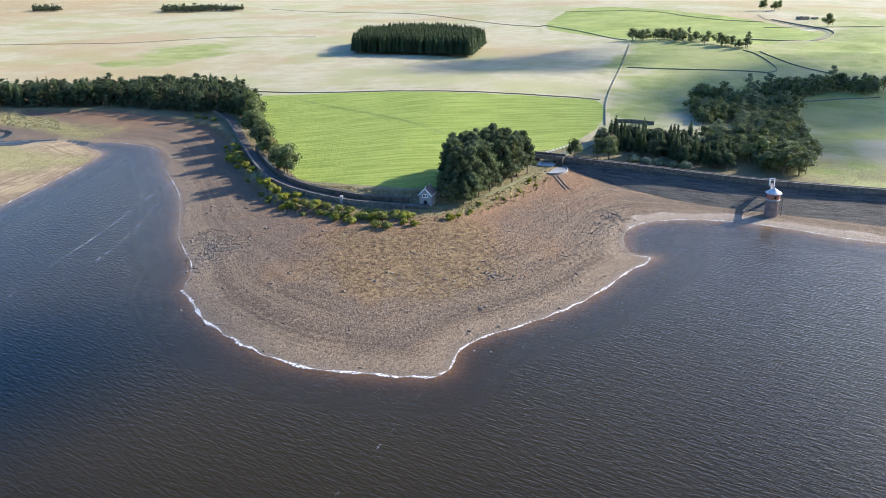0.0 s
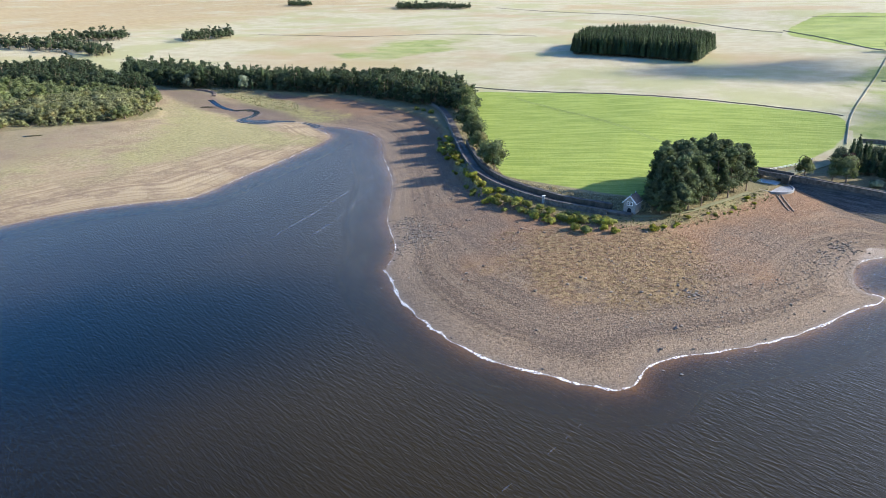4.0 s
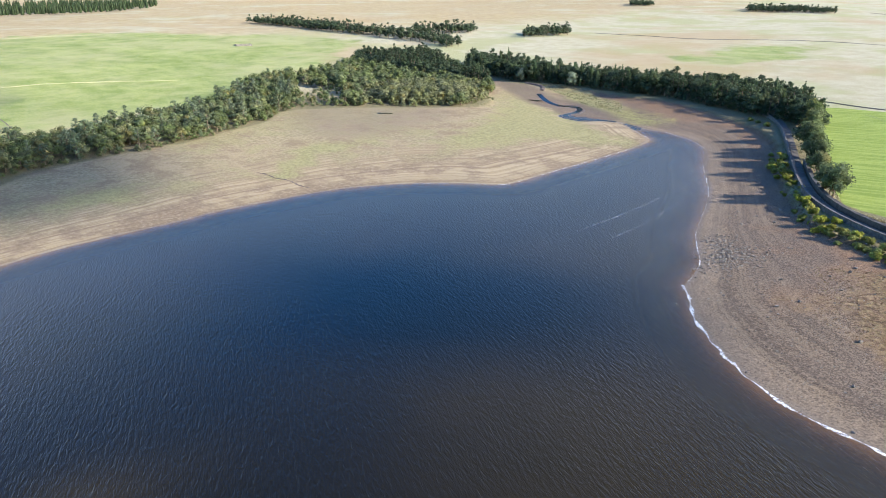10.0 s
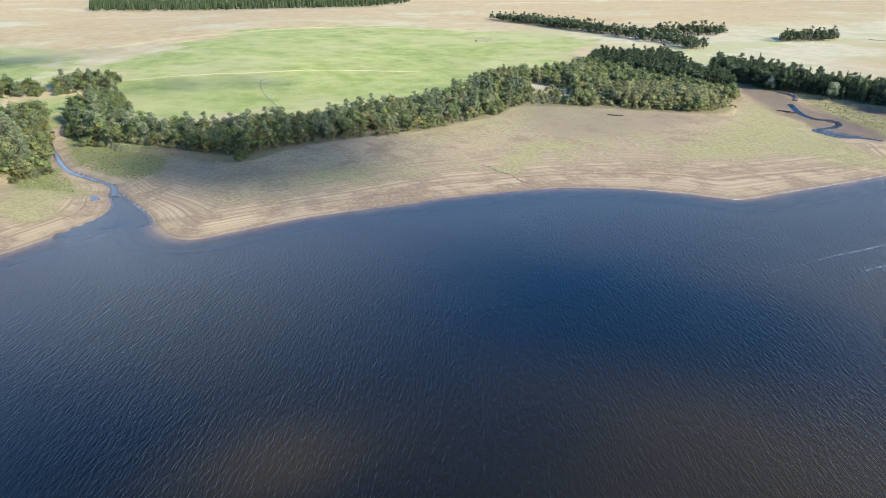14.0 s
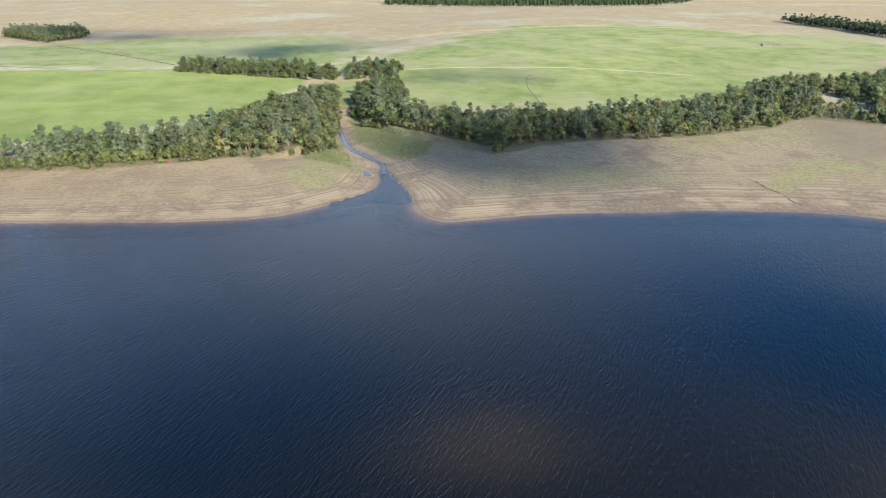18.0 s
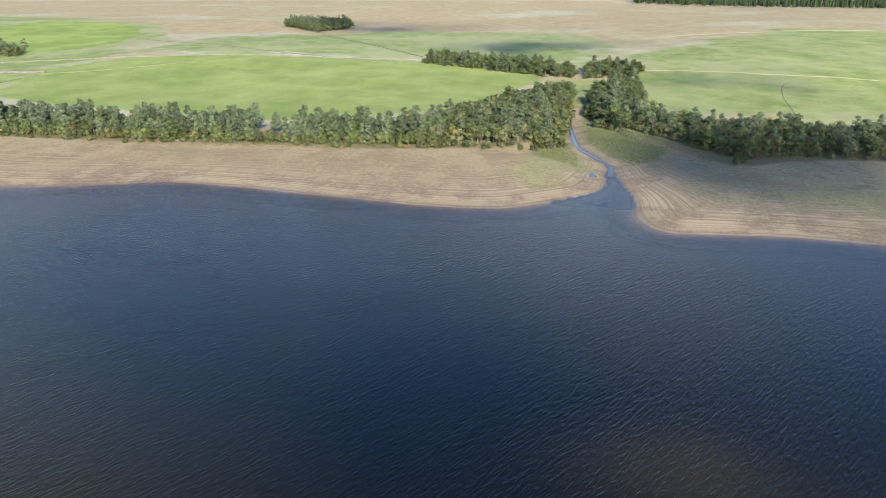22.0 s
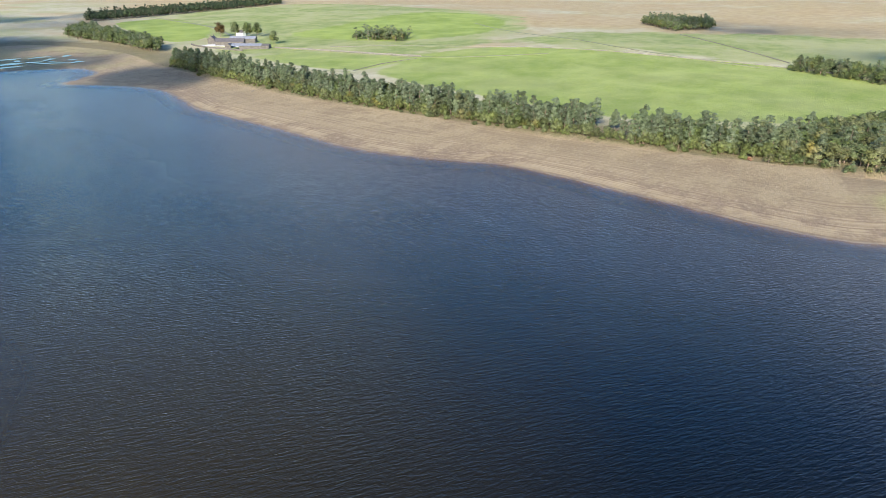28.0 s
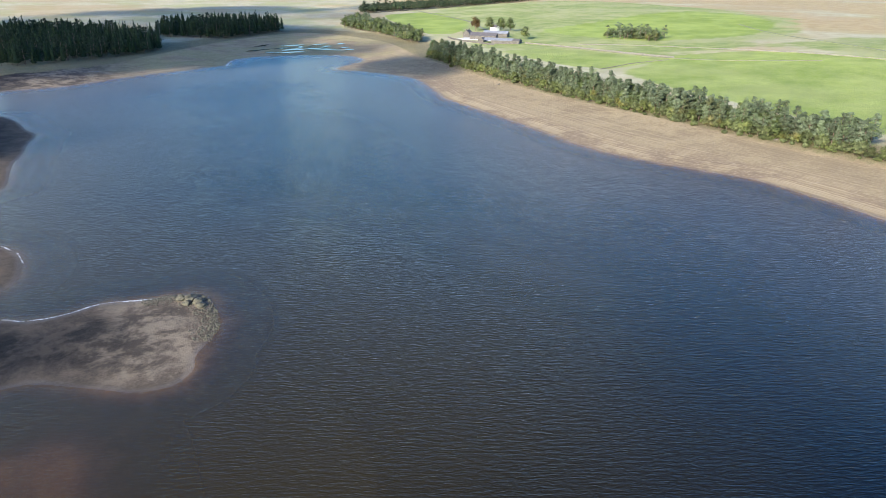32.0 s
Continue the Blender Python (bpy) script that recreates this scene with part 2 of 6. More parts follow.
    sand = m.mix(m.math("MULTIPLY", m.ramp(m.math("ADD", m.math("MULTIPLY", mid, 0.6), m.math("MULTIPLY", big, 0.4)), 0.45, 0.56), 0.68), sand, m.mix(m.ramp(fine, 0.3, 0.7), (0.135, 0.090, 0.056), (0.245, 0.172, 0.108)))
    sand = m.mix(m.math("MULTIPLY", m.ramp(fine, 0.5, 0.75), 0.25), sand, (0.50, 0.42, 0.30))
    old = m.ramp(m.math("ADD", level, m.math("MULTIPLY", wob, 3.5)), 1.0, 2.3)
    upper = m.mix(m.ramp(m.math("ADD", m.math("MULTIPLY", mid, 0.75), m.math("MULTIPLY", fine, 0.25)), 0.38, 0.62), (0.195, 0.144, 0.080), (0.390, 0.302, 0.165))
    upper = m.mix(m.math("MULTIPLY", m.math("MULTIPLY", m.ramp(m.noise(0.05, 5, 0.65), 0.47, 0.60), m.ramp(m.node("SeparateXYZ", Vector=m.node("NewGeometry").outputs["Position"]).outputs[1], -30, 60)), 0.75), upper, m.mix(m.ramp(fine, 0.35, 0.65), (0.19, 0.165, 0.075), (0.36, 0.30, 0.16)))
    sand = m.mix(m.math("MULTIPLY", old, 0.55), sand, upper)
    tide = strands(13.0, 0.9, 3)
    sand = m.mix(m.math("MULTIPLY", m.math("MULTIPLY", m.ramp(tide, 0.56, 0.66), m.ramp(level, 5.0, 1.5)), 0.45), sand, (0.200, 0.138, 0.092))
    algae = m.math("MULTIPLY", m.ramp(m.math("ADD", big, m.math("MULTIPLY", wob, 0.6)), 0.46, 0.58), m.math("MULTIPLY", m.ramp(level, 0.8, 2.2), m.ramp(m.node("SeparateXYZ", Vector=m.node("NewGeometry").outputs["Position"]).outputs[1], 20, 120)))
    # olive growth at the head, spread wider to paint in the shade there
    algae = m.math("MAXIMUM", algae, m.math("MULTIPLY", m.ramp(m.noise(0.02, 4), 0.43, 0.55), m.ramp(m.node("SeparateXYZ", Vector=m.node("NewGeometry").outputs["Position"]).outputs[1], -600, -660)))
    algae = m.math("MAXIMUM", m.math("MULTIPLY", algae, 0.5), m.math("MULTIPLY", m.ramp(m.math("ADD", m.attr("algae"), m.math("MULTIPLY", wob, 45.0)), -9, 9), m.ramp(fine, 0.25, 0.7, 0.65, 1.0)))
    sand = m.mix(m.math("MULTIPLY", algae, 0.78), sand, m.mix(m.ramp(fine, 0.3, 0.7), (0.215, 0.205, 0.072), (0.335, 0.305, 0.125)))
    sand = m.mix(m.math("MULTIPLY", m.ramp(m.math("ADD", m.attr("sward"), m.math("MULTIPLY", wob, 30.0)), -7, 6), m.ramp(fine, 0.3, 0.6, 0.55, 0.95)), sand, m.mix(m.ramp(pebble, 0.35, 0.65), (0.105, 0.125, 0.038), (0.235, 0.240, 0.085)))
    beach = m.mix(m.attr("mud"), m.mix(stony, sand, grit), silt)
    beach = m.mix(m.ramp(m.math("ADD", m.attr("pale"), m.math("MULTIPLY", wob, 1.4)), 0.3, 0.6), beach, m.mix(m.ramp(fine, 0.3, 0.7), (0.34, 0.28, 0.21), (0.50, 0.43, 0.34)))
    beach = m.mix(m.math("MULTIPLY", m.math("MULTIPLY", stony, m.ramp(m.math("ADD", shore, m.math("MULTIPLY", wob, 9.0)), 11, 4)), 0.6), beach, m.mix(m.ramp(pebble, 0.35, 0.65), (0.15, 0.108, 0.072), (0.33, 0.25, 0.175)))
    beach = m.mix(m.math("MULTIPLY", m.math("MULTIPLY", stony, m.ramp(m.math("ADD", m.attr("algae"), m.math("MULTIPLY", wob, 45.0)), -9, 9)), m.ramp(fine, 0.3, 0.6, 0.35, 0.85)), beach, m.mix(m.ramp(fine, 0.3, 0.7), (0.20, 0.185, 0.055), (0.33, 0.30, 0.11)))
    for name, soft, share, low, high in (("weedy", 14, 0.55, (0.150, 0.108, 0.072), (0.275, 0.205, 0.135)), ("basin", 5, 0.85, (0.095, 0.066, 0.048), (0.185, 0.132, 0.095)), ("hay", 5, 0.85, (0.230, 0.215, 0.080), (0.420, 0.365, 0.175))):
        cover = m.ramp(m.math("ADD", m.attr(name), m.math("MULTIPLY", wob, 3.0 * soft)), -soft, soft)
        beach = m.mix(m.math("MULTIPLY", cover, m.ramp(fine, 0.3, 0.6, share * 0.6, share)), beach, m.mix(m.ramp(pebble, 0.36, 0.64), low, high))
    wet = m.ramp(m.math("ADD", shore, m.math("MULTIPLY", wob, 3.0)), 3.2, 0.3)
    beach = m.mix(m.math("MULTIPLY", wet, 0.35), beach, (0.085, 0.060, 0.042))
    # grassy edge above the full-water line
    rough = m.mix(m.ramp(pebble, 0.35, 0.65), (0.10, 0.082, 0.038), (0.28, 0.225, 0.115))
    rough = m.mix(m.math("MULTIPLY", m.ramp(mid, 0.45, 0.65), 0.35), rough, (0.13, 0.13, 0.045))
    straw = m.mix(m.ramp(m.math("ADD", m.math("MULTIPLY", mid, 0.6), m.math("MULTIPLY", fine, 0.4)), 0.35, 0.65), (0.372, 0.325, 0.192), (0.458, 0.406, 0.262))
    straw = m.mix(m.math("MULTIPLY", m.ramp(big, 0.47, 0.60), 0.75), straw, (0.33, 0.32, 0.14))
    straw = m.mix(m.math("MULTIPLY", m.ramp(m.noise(0.0042, 4), 0.48, 0.62), 0.6), straw, (0.38, 0.26, 0.125))
    west = m.math("MULTIPLY", m.ramp(m.node("SeparateXYZ", Vector=m.node("NewGeometry").outputs["Position"]).outputs[0], -620, -880), m.ramp(m.noise(0.006, 4), 0.30, 0.50))
    straw = m.mix(m.math("MULTIPLY", west, 0.85), straw, m.mix(m.ramp(mid, 0.4, 0.6), (0.350, 0.250, 0.118), (0.410, 0.305, 0.150)))
    streak = m.noise(1.0, 4, 0.6, m.pos(0.006, 0.03, 1, 15))
    straw = m.mix(m.math("MULTIPLY", m.ramp(streak, 0.50, 0.74), 0.10), straw, (0.52, 0.44, 0.29))
    land = m.mix(m.ramp(m.math("ADD", out, m.math("MULTIPLY", wob, 30.0)), 20, 60), rough, straw)
    # pastures, mown in low stripes
    stripe = m.noise(1.0, 2, 0.5, m.pos(0.035, 0.42, 0.0, 8))
    stripe = m.mix(m.ramp(lush, 0.93, 0.99), m.noise(0.03, 5), stripe)
    turf = m.mix(m.ramp(m.math("ADD", m.math("MULTIPLY", stripe, 0.7), m.math("MULTIPLY", fine, 0.3)), 0.36, 0.64), (0.185, 0.245, 0.034), (0.300, 0.350, 0.070))
    dull = m.mix(m.ramp(m.math("ADD", m.math("MULTIPLY", mid, 0.6), m.math("MULTIPLY", fine, 0.4)), 0.38, 0.62), (0.160, 0.195, 0.055), (0.315, 0.315, 0.125))
    dull = m.mix(m.math("MULTIPLY", m.ramp(m.math("ADD", m.math("MULTIPLY", big, 0.6), m.math("MULTIPLY", streak, 0.4)), 0.42, 0.60), 0.8), dull, (0.40, 0.35, 0.19))
    turf = m.mix(lush, dull, turf)
    land = m.mix(m.ramp(m.math("ADD", green, m.math("MULTIPLY", m.math("ADD", m.math("SUBTRACT", fine, 0.5), m.math("MULTIPLY", m.math("SUBTRACT", m.noise(0.022, 4), 0.5), 3.0)), m.ramp(lush, 0.3, 0.85, 45.0, 1.5))), m.ramp(lush, 0.3, 0.85, -14, -0.8), m.ramp(lush, 0.3, 0.85, 14, 0.8)), land, turf)
    edge = m.ramp(m.math("ADD", out, m.math("MULTIPLY", m.math("SUBTRACT", fine, 0.5), 9.0)), -1.5, 1.5)
    col = m.mix(edge, beach, land)
    relief = m.math("ADD", m.math("MULTIPLY", fine, 0.7), m.math("MULTIPLY", grain, 0.3))
    return m.set(Base_Color=col, Roughness=m.ramp(wet, 0, 1, 0.92, 0.5), Specular_IOR_Level=0.25, Normal=m.bump(m.math("ADD", relief, pebble), 0.9, 0.55))


def water_material():
    m = Nodes("water")
    depth = m.attr("depth")
    chop = m.noise(1.0, 2, 0.5, m.pos(0.36, 1.4, 1, WIND), 0.6)
    ripple = m.noise(1.0, 3, 0.6, m.pos(0.8, 2.8, 1, WIND + 9), 0.6)
    gust = m.noise(0.013, 3, 0.5, None, 0.8)
    height = m.math("ADD", m.math("MULTIPLY", chop, m.ramp(gust, 0.3, 0.7, 0.7, 1.1)), m.math("MULTIPLY", ripple, 0.30))
    body = m.mix(m.ramp(m.math("ADD", depth, m.math("MULTIPLY", m.math("SUBTRACT", gust, 0.5), 4.0)), 0.8, 6.5), (0.025, 0.0165, 0.0026), (0.0056, 0.0044, 0.0005))
    swell = m.bump(height, 1.0, 0.235)
    m.set(Base_Color=body, Roughness=0.9, Specular_IOR_Level=0.0)      # peat-stained depth
    under = m.node("MixShader")      # the bed shows through the shallows
    m.put(m.math("MULTIPLY", m.math("POWER", 2.718, m.math("MULTIPLY", depth, -4.2)), 0.95), under.inputs[0])
    m.put(m.bsdf.outputs[0], under.inputs[1])
    m.put(m.node("BsdfTransparent", Color=(0.86, 0.68, 0.44)).outputs[0], under.inputs[2])
    skin = m.node("Fresnel", IOR=1.34, Normal=swell).outputs[0]
    gloss = m.node("MixShader")      # clear wave faces, and wavelets too small to see
    m.put(0.25, gloss.inputs[0])
    for socket, rough in ((gloss.inputs[1], 0.10), (gloss.inputs[2], 0.46)):
        m.put(m.node("BsdfGlossy", Color=skin, Roughness=rough, Normal=swell).outputs[0], socket)
    both = m.node("AddShader")
    m.put(under.outputs[0], both.inputs[0])
    m.put(gloss.outputs[0], both.inputs[1])
    m.put(both.outputs[0], m.out.inputs["Surface"])
    return m.mat


GROUND, WATER = ground_material(), water_material()

# ---- plan: water line, full-pool line and heights (metres, water at z = 0) ----
SHORE_SOUTH_POINT = [
    (144, 211), (131, 217), (120, 226), (104, 234), (91, 237), (77, 237), (66, 231), (61, 221),
    (59, 210), (61, 204), (67, 202), (52.4, 189.1), (45.7, 179.9), (38.7, 172.9), (30.6, 166.1), (20.8, 159.5),
    (13.3, 155.8), (8.8, 152.5), (3.8, 147.7), (1.6, 142.0), (0.9, 137.8), (-1.7, 135.8), (-6.1, 135.2), (-13.9, 136.4),
    (-24.4, 138.5), (-35.3, 141.6), (-43.0, 146.3), (-51.6, 153.2), (-59.4, 160.6), (-66.6, 169.5), (-71.9, 178.5), (-76, 185),
    (-77, 194), (-80, 206), (-87, 218), (-93, 230), (-98, 247), (-109, 280), (-121, 303), (-130, 321),
]
SHORE_INLET = [
    (-130, 323), (-146, 358), (-158, 371), (-179, 381), (-192, 381), (-211, 390), (-224, 389), (-235, 377),
    (-256, 383), (-253, 402), (-259, 416), (-281, 414), (-264, 424), (-249, 404), (-252, 388), (-233, 390),
    (-210, 389), (-190, 370), (-175, 357), (-173, 336), (-175, 298), (-178, 267), (-179, 243), (-181, 233),
    (-197, 223), (-213, 209), (-223, 195), (-232, 179), (-242, 134), (-242, 113), (-245, 91), (-246, 69),
    (-243, 48), (-241, 33), (-246, 26), (-257, 22), (-282, 22),
]
SHORE_FAR_BANK = [
    (-299, 18), (-318, 15), (-329, 15), (-347, 6), (-361, -1), (-394, -7), (-435, -9), (-394, -5),
    (-371, -3), (-353, 5), (-329, 13), (-317, 11), (-298, 11), (-286, 7), (-278, -1), (-266, -15),
    (-258, -27), (-255, -40), (-255, -64), (-258, -89), (-261, -115), (-264, -138), (-265, -155), (-266, -173),
    (-261, -188), (-252, -209), (-244, -234), (-243, -256), (-242, -264), (-246, -295), (-249, -344), (-252, -388),
    (-253, -411), (-266, -445), (-279, -492), (-274, -523), (-259, -554), (-246, -573),
]
SHORE_HEAD = [
    (-243, -577), (-268, -596), (-295, -618), (-299, -651), (-283, -670), (-238, -690), (-199, -691), (-180, -673),
    (-170, -643), (-154, -643), (-132, -631), (-108, -626), (-72, -611), (-42, -590), (-16, -588), (5, -588),
]
HEADLAND = [
    (7, -491), (-1, -468), (-4, -437), (-9, -422), (-3, -404), (0, -380), (5, -365), (8, -326),
    (11, -319),
]
ISLET = [
    (12, -252), (8, -245), (6, -234), (8, -220), (13, -212),
]
SPIT = [
    (13.2, -194.2), (5.9, -188.7), (-3.3, -189.4), (-10.3, -191.4), (-19.7, -187.4), (-28.3, -186.6), (-35.2, -183.4), (-35.8, -171.1),
    (-33.7, -161.5), (-29.7, -155.7), (-25.1, -150.7), (-23.6, -144.4), (-18.3, -139.7), (-10.6, -141.1), (-3.6, -147.3), (7.6, -156.6),
    (13.9, -157.9),
]
BAR = [
    (30, -136), (8.6, -139.5), (-3.3, -136.1), (-6.5, -126.0), (-6, -113.4), (-4, -100), (10, -92), (34, -100),
]
FULL_SOUTH = [
    (166, 244), (124, 260.5), (96, 277.5), (76, 290), (52, 299), (41, 277), (26, 257), (14, 241),
    (3, 234), (-8, 230), (-20, 231), (-37, 238), (-51, 245), (-66, 260), (-83, 290), (-100, 332),
    (-117, 378), (-143, 411), (-169, 427), (-208, 453), (-256, 460), (-308, 462), (-358, 455), (-383, 463),
    (-336, 403), (-301, 375), (-302, 347), (-356, 304), (-387, 263), (-360, 233), (-355, 205), (-343, 168),
]
FULL_FAR_BANK = [
    (-349, 166), (-345, 131), (-342, 101), (-324, 74), (-334, 59), (-352, 50), (-381, 30), (-387, 24),
    (-421, 14), (-457, 8), (-472, -8), (-452, -24), (-378, -22), (-343, -26), (-332, -60), (-321, -110), (-321, -141),
    (-313, -202), (-311, -273), (-308, -351), (-311, -406), (-323, -490), (-331, -568), (-363, -694),
]
FULL_HEAD = [
    (-365, -761), (-341, -855), (-299, -860), (-217, -812), (-140, -732), (-81, -670), (-36, -647), (3, -641),
]
UNSEEN_SHORE = [(60, -150), (120, -100), (230, -50), (300, 40), (270, 120), (210, 168)]
UNSEEN_FULL = [(60, -600), (110, -400), (135, -200), (180, -120), (290, -60), (350, 40), (300, 140), (262, 207), (205, 229)]


def smooth_ring(points, rounds=1):
    """Corner cutting that keeps the ring close to its control points."""
    p = np.array(points, float)
    for _ in range(rounds):
        q = np.roll(p, -1, 0)
        p = np.stack([0.8 * p + 0.2 * q, 0.2 * p + 0.8 * q], 1).reshape(-1, 2)
    return p


LAKE = smooth_ring(SHORE_SOUTH_POINT + SHORE_INLET + SHORE_FAR_BANK + SHORE_HEAD + [(40, -560), (60, -500)]
                   + HEADLAND + [(60, -300), (70, -260)] + ISLET + [(60, -205)] + SPIT + UNSEEN_SHORE)
BAR_RING = smooth_ring(BAR, 2)
FULL = smooth_ring(FULL_SOUTH + FULL_FAR_BANK + FULL_HEAD + UNSEEN_FULL)


def ring_distance(px, py, ring):
    """Distance to a closed ring, positive inside."""
    best, inside = np.full(px.shape, 1e12), np.zeros(px.shape, bool)
    for (ax, ay), (bx, by) in zip(ring, np.roll(ring, -1, 0)):
        ex, ey = bx - ax, by - ay
        s = np.clip(((px - ax) * ex + (py - ay) * ey) / (ex * ex + ey * ey + 1e-9), 0, 1)
        np.minimum(best, (px - ax - s * ex) ** 2 + (py - ay - s * ey) ** 2, out=best)
        inside ^= ((ay > py) != (by > py)) & (px < ex * (py - ay) / (ey if abs(ey) > 1e-9 else 1e-9) + ax)
    best = np.sqrt(best)
    return np.where(inside, best, -best)


# (x, y, radius, height) of the low hills and hollows
HILLS = [(-860, 250, 330, 15), (-620, 140, 150, 5), (-640, -340, 170, 7), (-900, -700, 300, 8), (240, 650, 110, 10),
         (10, 420, 120, 4), (-250, 900, 300, 6), (190, 390, 80, -6), (260, 370, 110, -2), (-700, 700, 300, 8),
         (-1500, -300, 400, 14), (300, 1300, 300, 10), (346, 668, 36, 5), (392, 655, 34, 5), (330, 588, 34, 4), (368, 582, 36, 5), (455, 720, 60, 6), (520, 800, 70, 6)]


def ground_parts(px, py):
    px, py = np.asarray(px, float), np.asarray(py, float)
    lake, full = ring_distance(px, py, LAKE), ring_distance(px, py, FULL)
    bar = ring_distance(px, py, BAR_RING)
    shore, out = -lake, -full
    beach = 5.0 * np.clip(shore, 0, None) / (np.clip(shore, 0, None) + np.clip(full, 0, None) + 1e-6)
    # land that was never under water, or islands well inside the full line
    beach = np.minimum(beach, np.where(full > 0, 0.02 + 0.075 * np.clip(shore, 0, None), 99))
    dam_way = np.abs((px - 52) * 0.507 + (py - 300) * 0.862) * (px > 52)
    beach = beach - np.where((full > 0) & (px > 52) & (py > 120), 2.2 * np.exp(-(dam_way / 18) ** 2) * np.clip((px - 52) / 20, 0, 1), 0) * np.clip(shore / 20, 0, 1)
    brook = ((px < -195) & (py > 330)) | ((px < -268) & (np.abs(py - 5) < 45))
    bed = -np.minimum(np.where(brook, 0.5, 0.05) * np.clip(lake, 0, None), 7.0)
    bed = bed * (1 - 0.78 * np.exp(-(((px + 110) / 16) ** 2 + ((py - 20) / 26) ** 2)))      # a drowned shoal
    o = np.clip(out, 0, None)
    z = np.where(lake > 0, bed, beach + 9 * (1 - np.exp(-o / 320)))
    z = np.where(bar > -40, np.maximum(z, np.where(bar > 0, np.minimum(0.030 * bar - 0.34, -0.05), -0.34 + 0.03 * bar)), z)
    away = 1 - np.exp(-(o / 90) ** 2)
    for hx, hy, radius, tall in HILLS:
        z = z + away * tall * np.exp(-((px - hx) ** 2 + (py - hy) ** 2) / (2 * (0.6 * radius) ** 2))
    swell = (np.sin(px / 210 + 1.3 * np.sin(py / 340)) + np.sin(py / 260 + px / 500 + 2) + 0.6 * np.sin((px - py) / 120))
    z = z + away * swell * np.clip(o / 700, 0, 1) * 3.0
    fine = np.sin(px / 7.1 + 2 * np.sin(py / 11)) * np.sin(py / 8.3 + 1.7 * np.sin(px / 13))
    z = z + np.where(shore > 0, fine * np.clip(shore / 40, 0, 1) * 0.12, 0)
    return z, shore, out


def ground_z(px, py):
    return float(ground_parts(np.array([px]), np.array([py]))[0][0])

# ---- plan: pastures, woods, walls and lanes (metres) ----
PASTURE_POINT = [(-125, 484), (-84, 482), (-30, 471), (25, 446), (77, 436), (100, 430), (86, 366), (60, 324), (43, 319),
    (25, 298), (2, 262), (-14, 263), (-32, 269), (-59, 279), (-64, 289), (-77, 328), (-101, 402), (-120, 456)]
PASTURE_HILL = [(175, 663), (210, 669), (231, 624), (255, 586), (253, 526), (220, 532), (181, 541), (147, 557)]
PASTURE_BANK = [(102, 415), (141, 424), (143, 404), (120, 368), (92, 372)]
PASTURE_FAR = [(125, 929), (217, 1209), (297, 1197), (398, 984), (426, 801), (374, 721), (271, 626), (216, 689), (181, 766)]
PASTURE_EAST = [(201, 420), (240, 436), (276, 434), (170, 257), (148, 259), (187, 341)]
PASTURE_LANE = [(298, 620), (488, 792), (382, 613), (298, 561)]
PASTURE_UPPER = [(-748, 165), (-800, 252), (-772, 355), (-718, 437), (-664, 454), (-562, 388), (-542, 321), (-482, 260), (-449, 205),
    (-461, 142), (-496, 135), (-546, 139), (-591, 160), (-622, 143)]
PASTURE_LOWER = [(-563, 35), (-569, 81), (-565, 126), (-516, 130), (-437, 117), (-435, 63), (-454, 40), (-508, 32)]
PASTURE_SHEEP = [(-432, -410), (-511, -438), (-576, -414), (-592, -338), (-608, -237), (-626, -137), (-586, -59), (-562, -33), (-518, -47),
    (-432, -76), (-405, -104), (-369, -162), (-376, -241), (-387, -313), (-399, -395)]
PASTURE_FARM = [(-434, -562), (-475, -543), (-485, -423), (-416, -415), (-397, -456), (-415, -571)]
PASTURE_LAWN = [(-534, -1055), (-627, -1058), (-572, -856), (-472, -731), (-436, -754), (-490, -940)]
PASTURE_TOP = [(-557, -696), (-669, -717), (-926, -788), (-931, -677), (-840, -557), (-679, -493), (-578, -532), (-554, -613)]
PASTURE_NORTH = [(-587, -878), (-882, -1063), (-1058, -972), (-918, -794), (-684, -733), (-550, -708)]
MEADOW_MOOR = [(-304, 671), (-287, 771), (-234, 846), (-215, 731), (-251, 616)]

WOOD_SPRUCE_BELT = [(-423, 488), (-356, 467), (-316, 474), (-262, 470), (-213, 465), (-183, 454), (-149, 437), (-122, 424), (-108, 399),
    (-110, 428), (-131, 475), (-162, 495), (-187, 506), (-231, 504), (-277, 497), (-332, 499), (-393, 517), (-449, 519)]
WOOD_INLET = [(-367, 237), (-392, 263), (-388, 281), (-361, 309), (-329, 333), (-305, 350), (-307, 373), (-331, 413), (-386, 459),
    (-448, 487), (-505, 516), (-525, 448), (-487, 390), (-479, 324), (-482, 303), (-451, 266), (-392, 239)]
WILLOW_MOUND = [(-363, 313), (-340, 321), (-321, 338), (-308, 360), (-316, 390), (-345, 405), (-380, 395), (-395, 365), (-388, 335)]
WOOD_BANK = [(-396, 280), (-368, 224), (-353, 186), (-348, 153), (-350, 124), (-348, 94), (-337, 73), (-360, 52), (-375, 42),
    (-396, 25), (-421, 6), (-452, 14), (-439, 24), (-414, 46), (-397, 74), (-398, 124), (-405, 176), (-410, 206),
    (-431, 241), (-466, 291), (-492, 343)]
WOOD_GULLY = [(-446, -1), (-497, 6), (-534, 17), (-542, 34), (-497, 36), (-446, 26), (-425, 13)]
WOOD_GULLY_TOP = [(-562, -1), (-563, 35), (-588, 40), (-591, 2)]
WOOD_HEDGE = [(-610, -138), (-585, -74), (-560, -13), (-577, -9), (-617, -58), (-636, -138)]
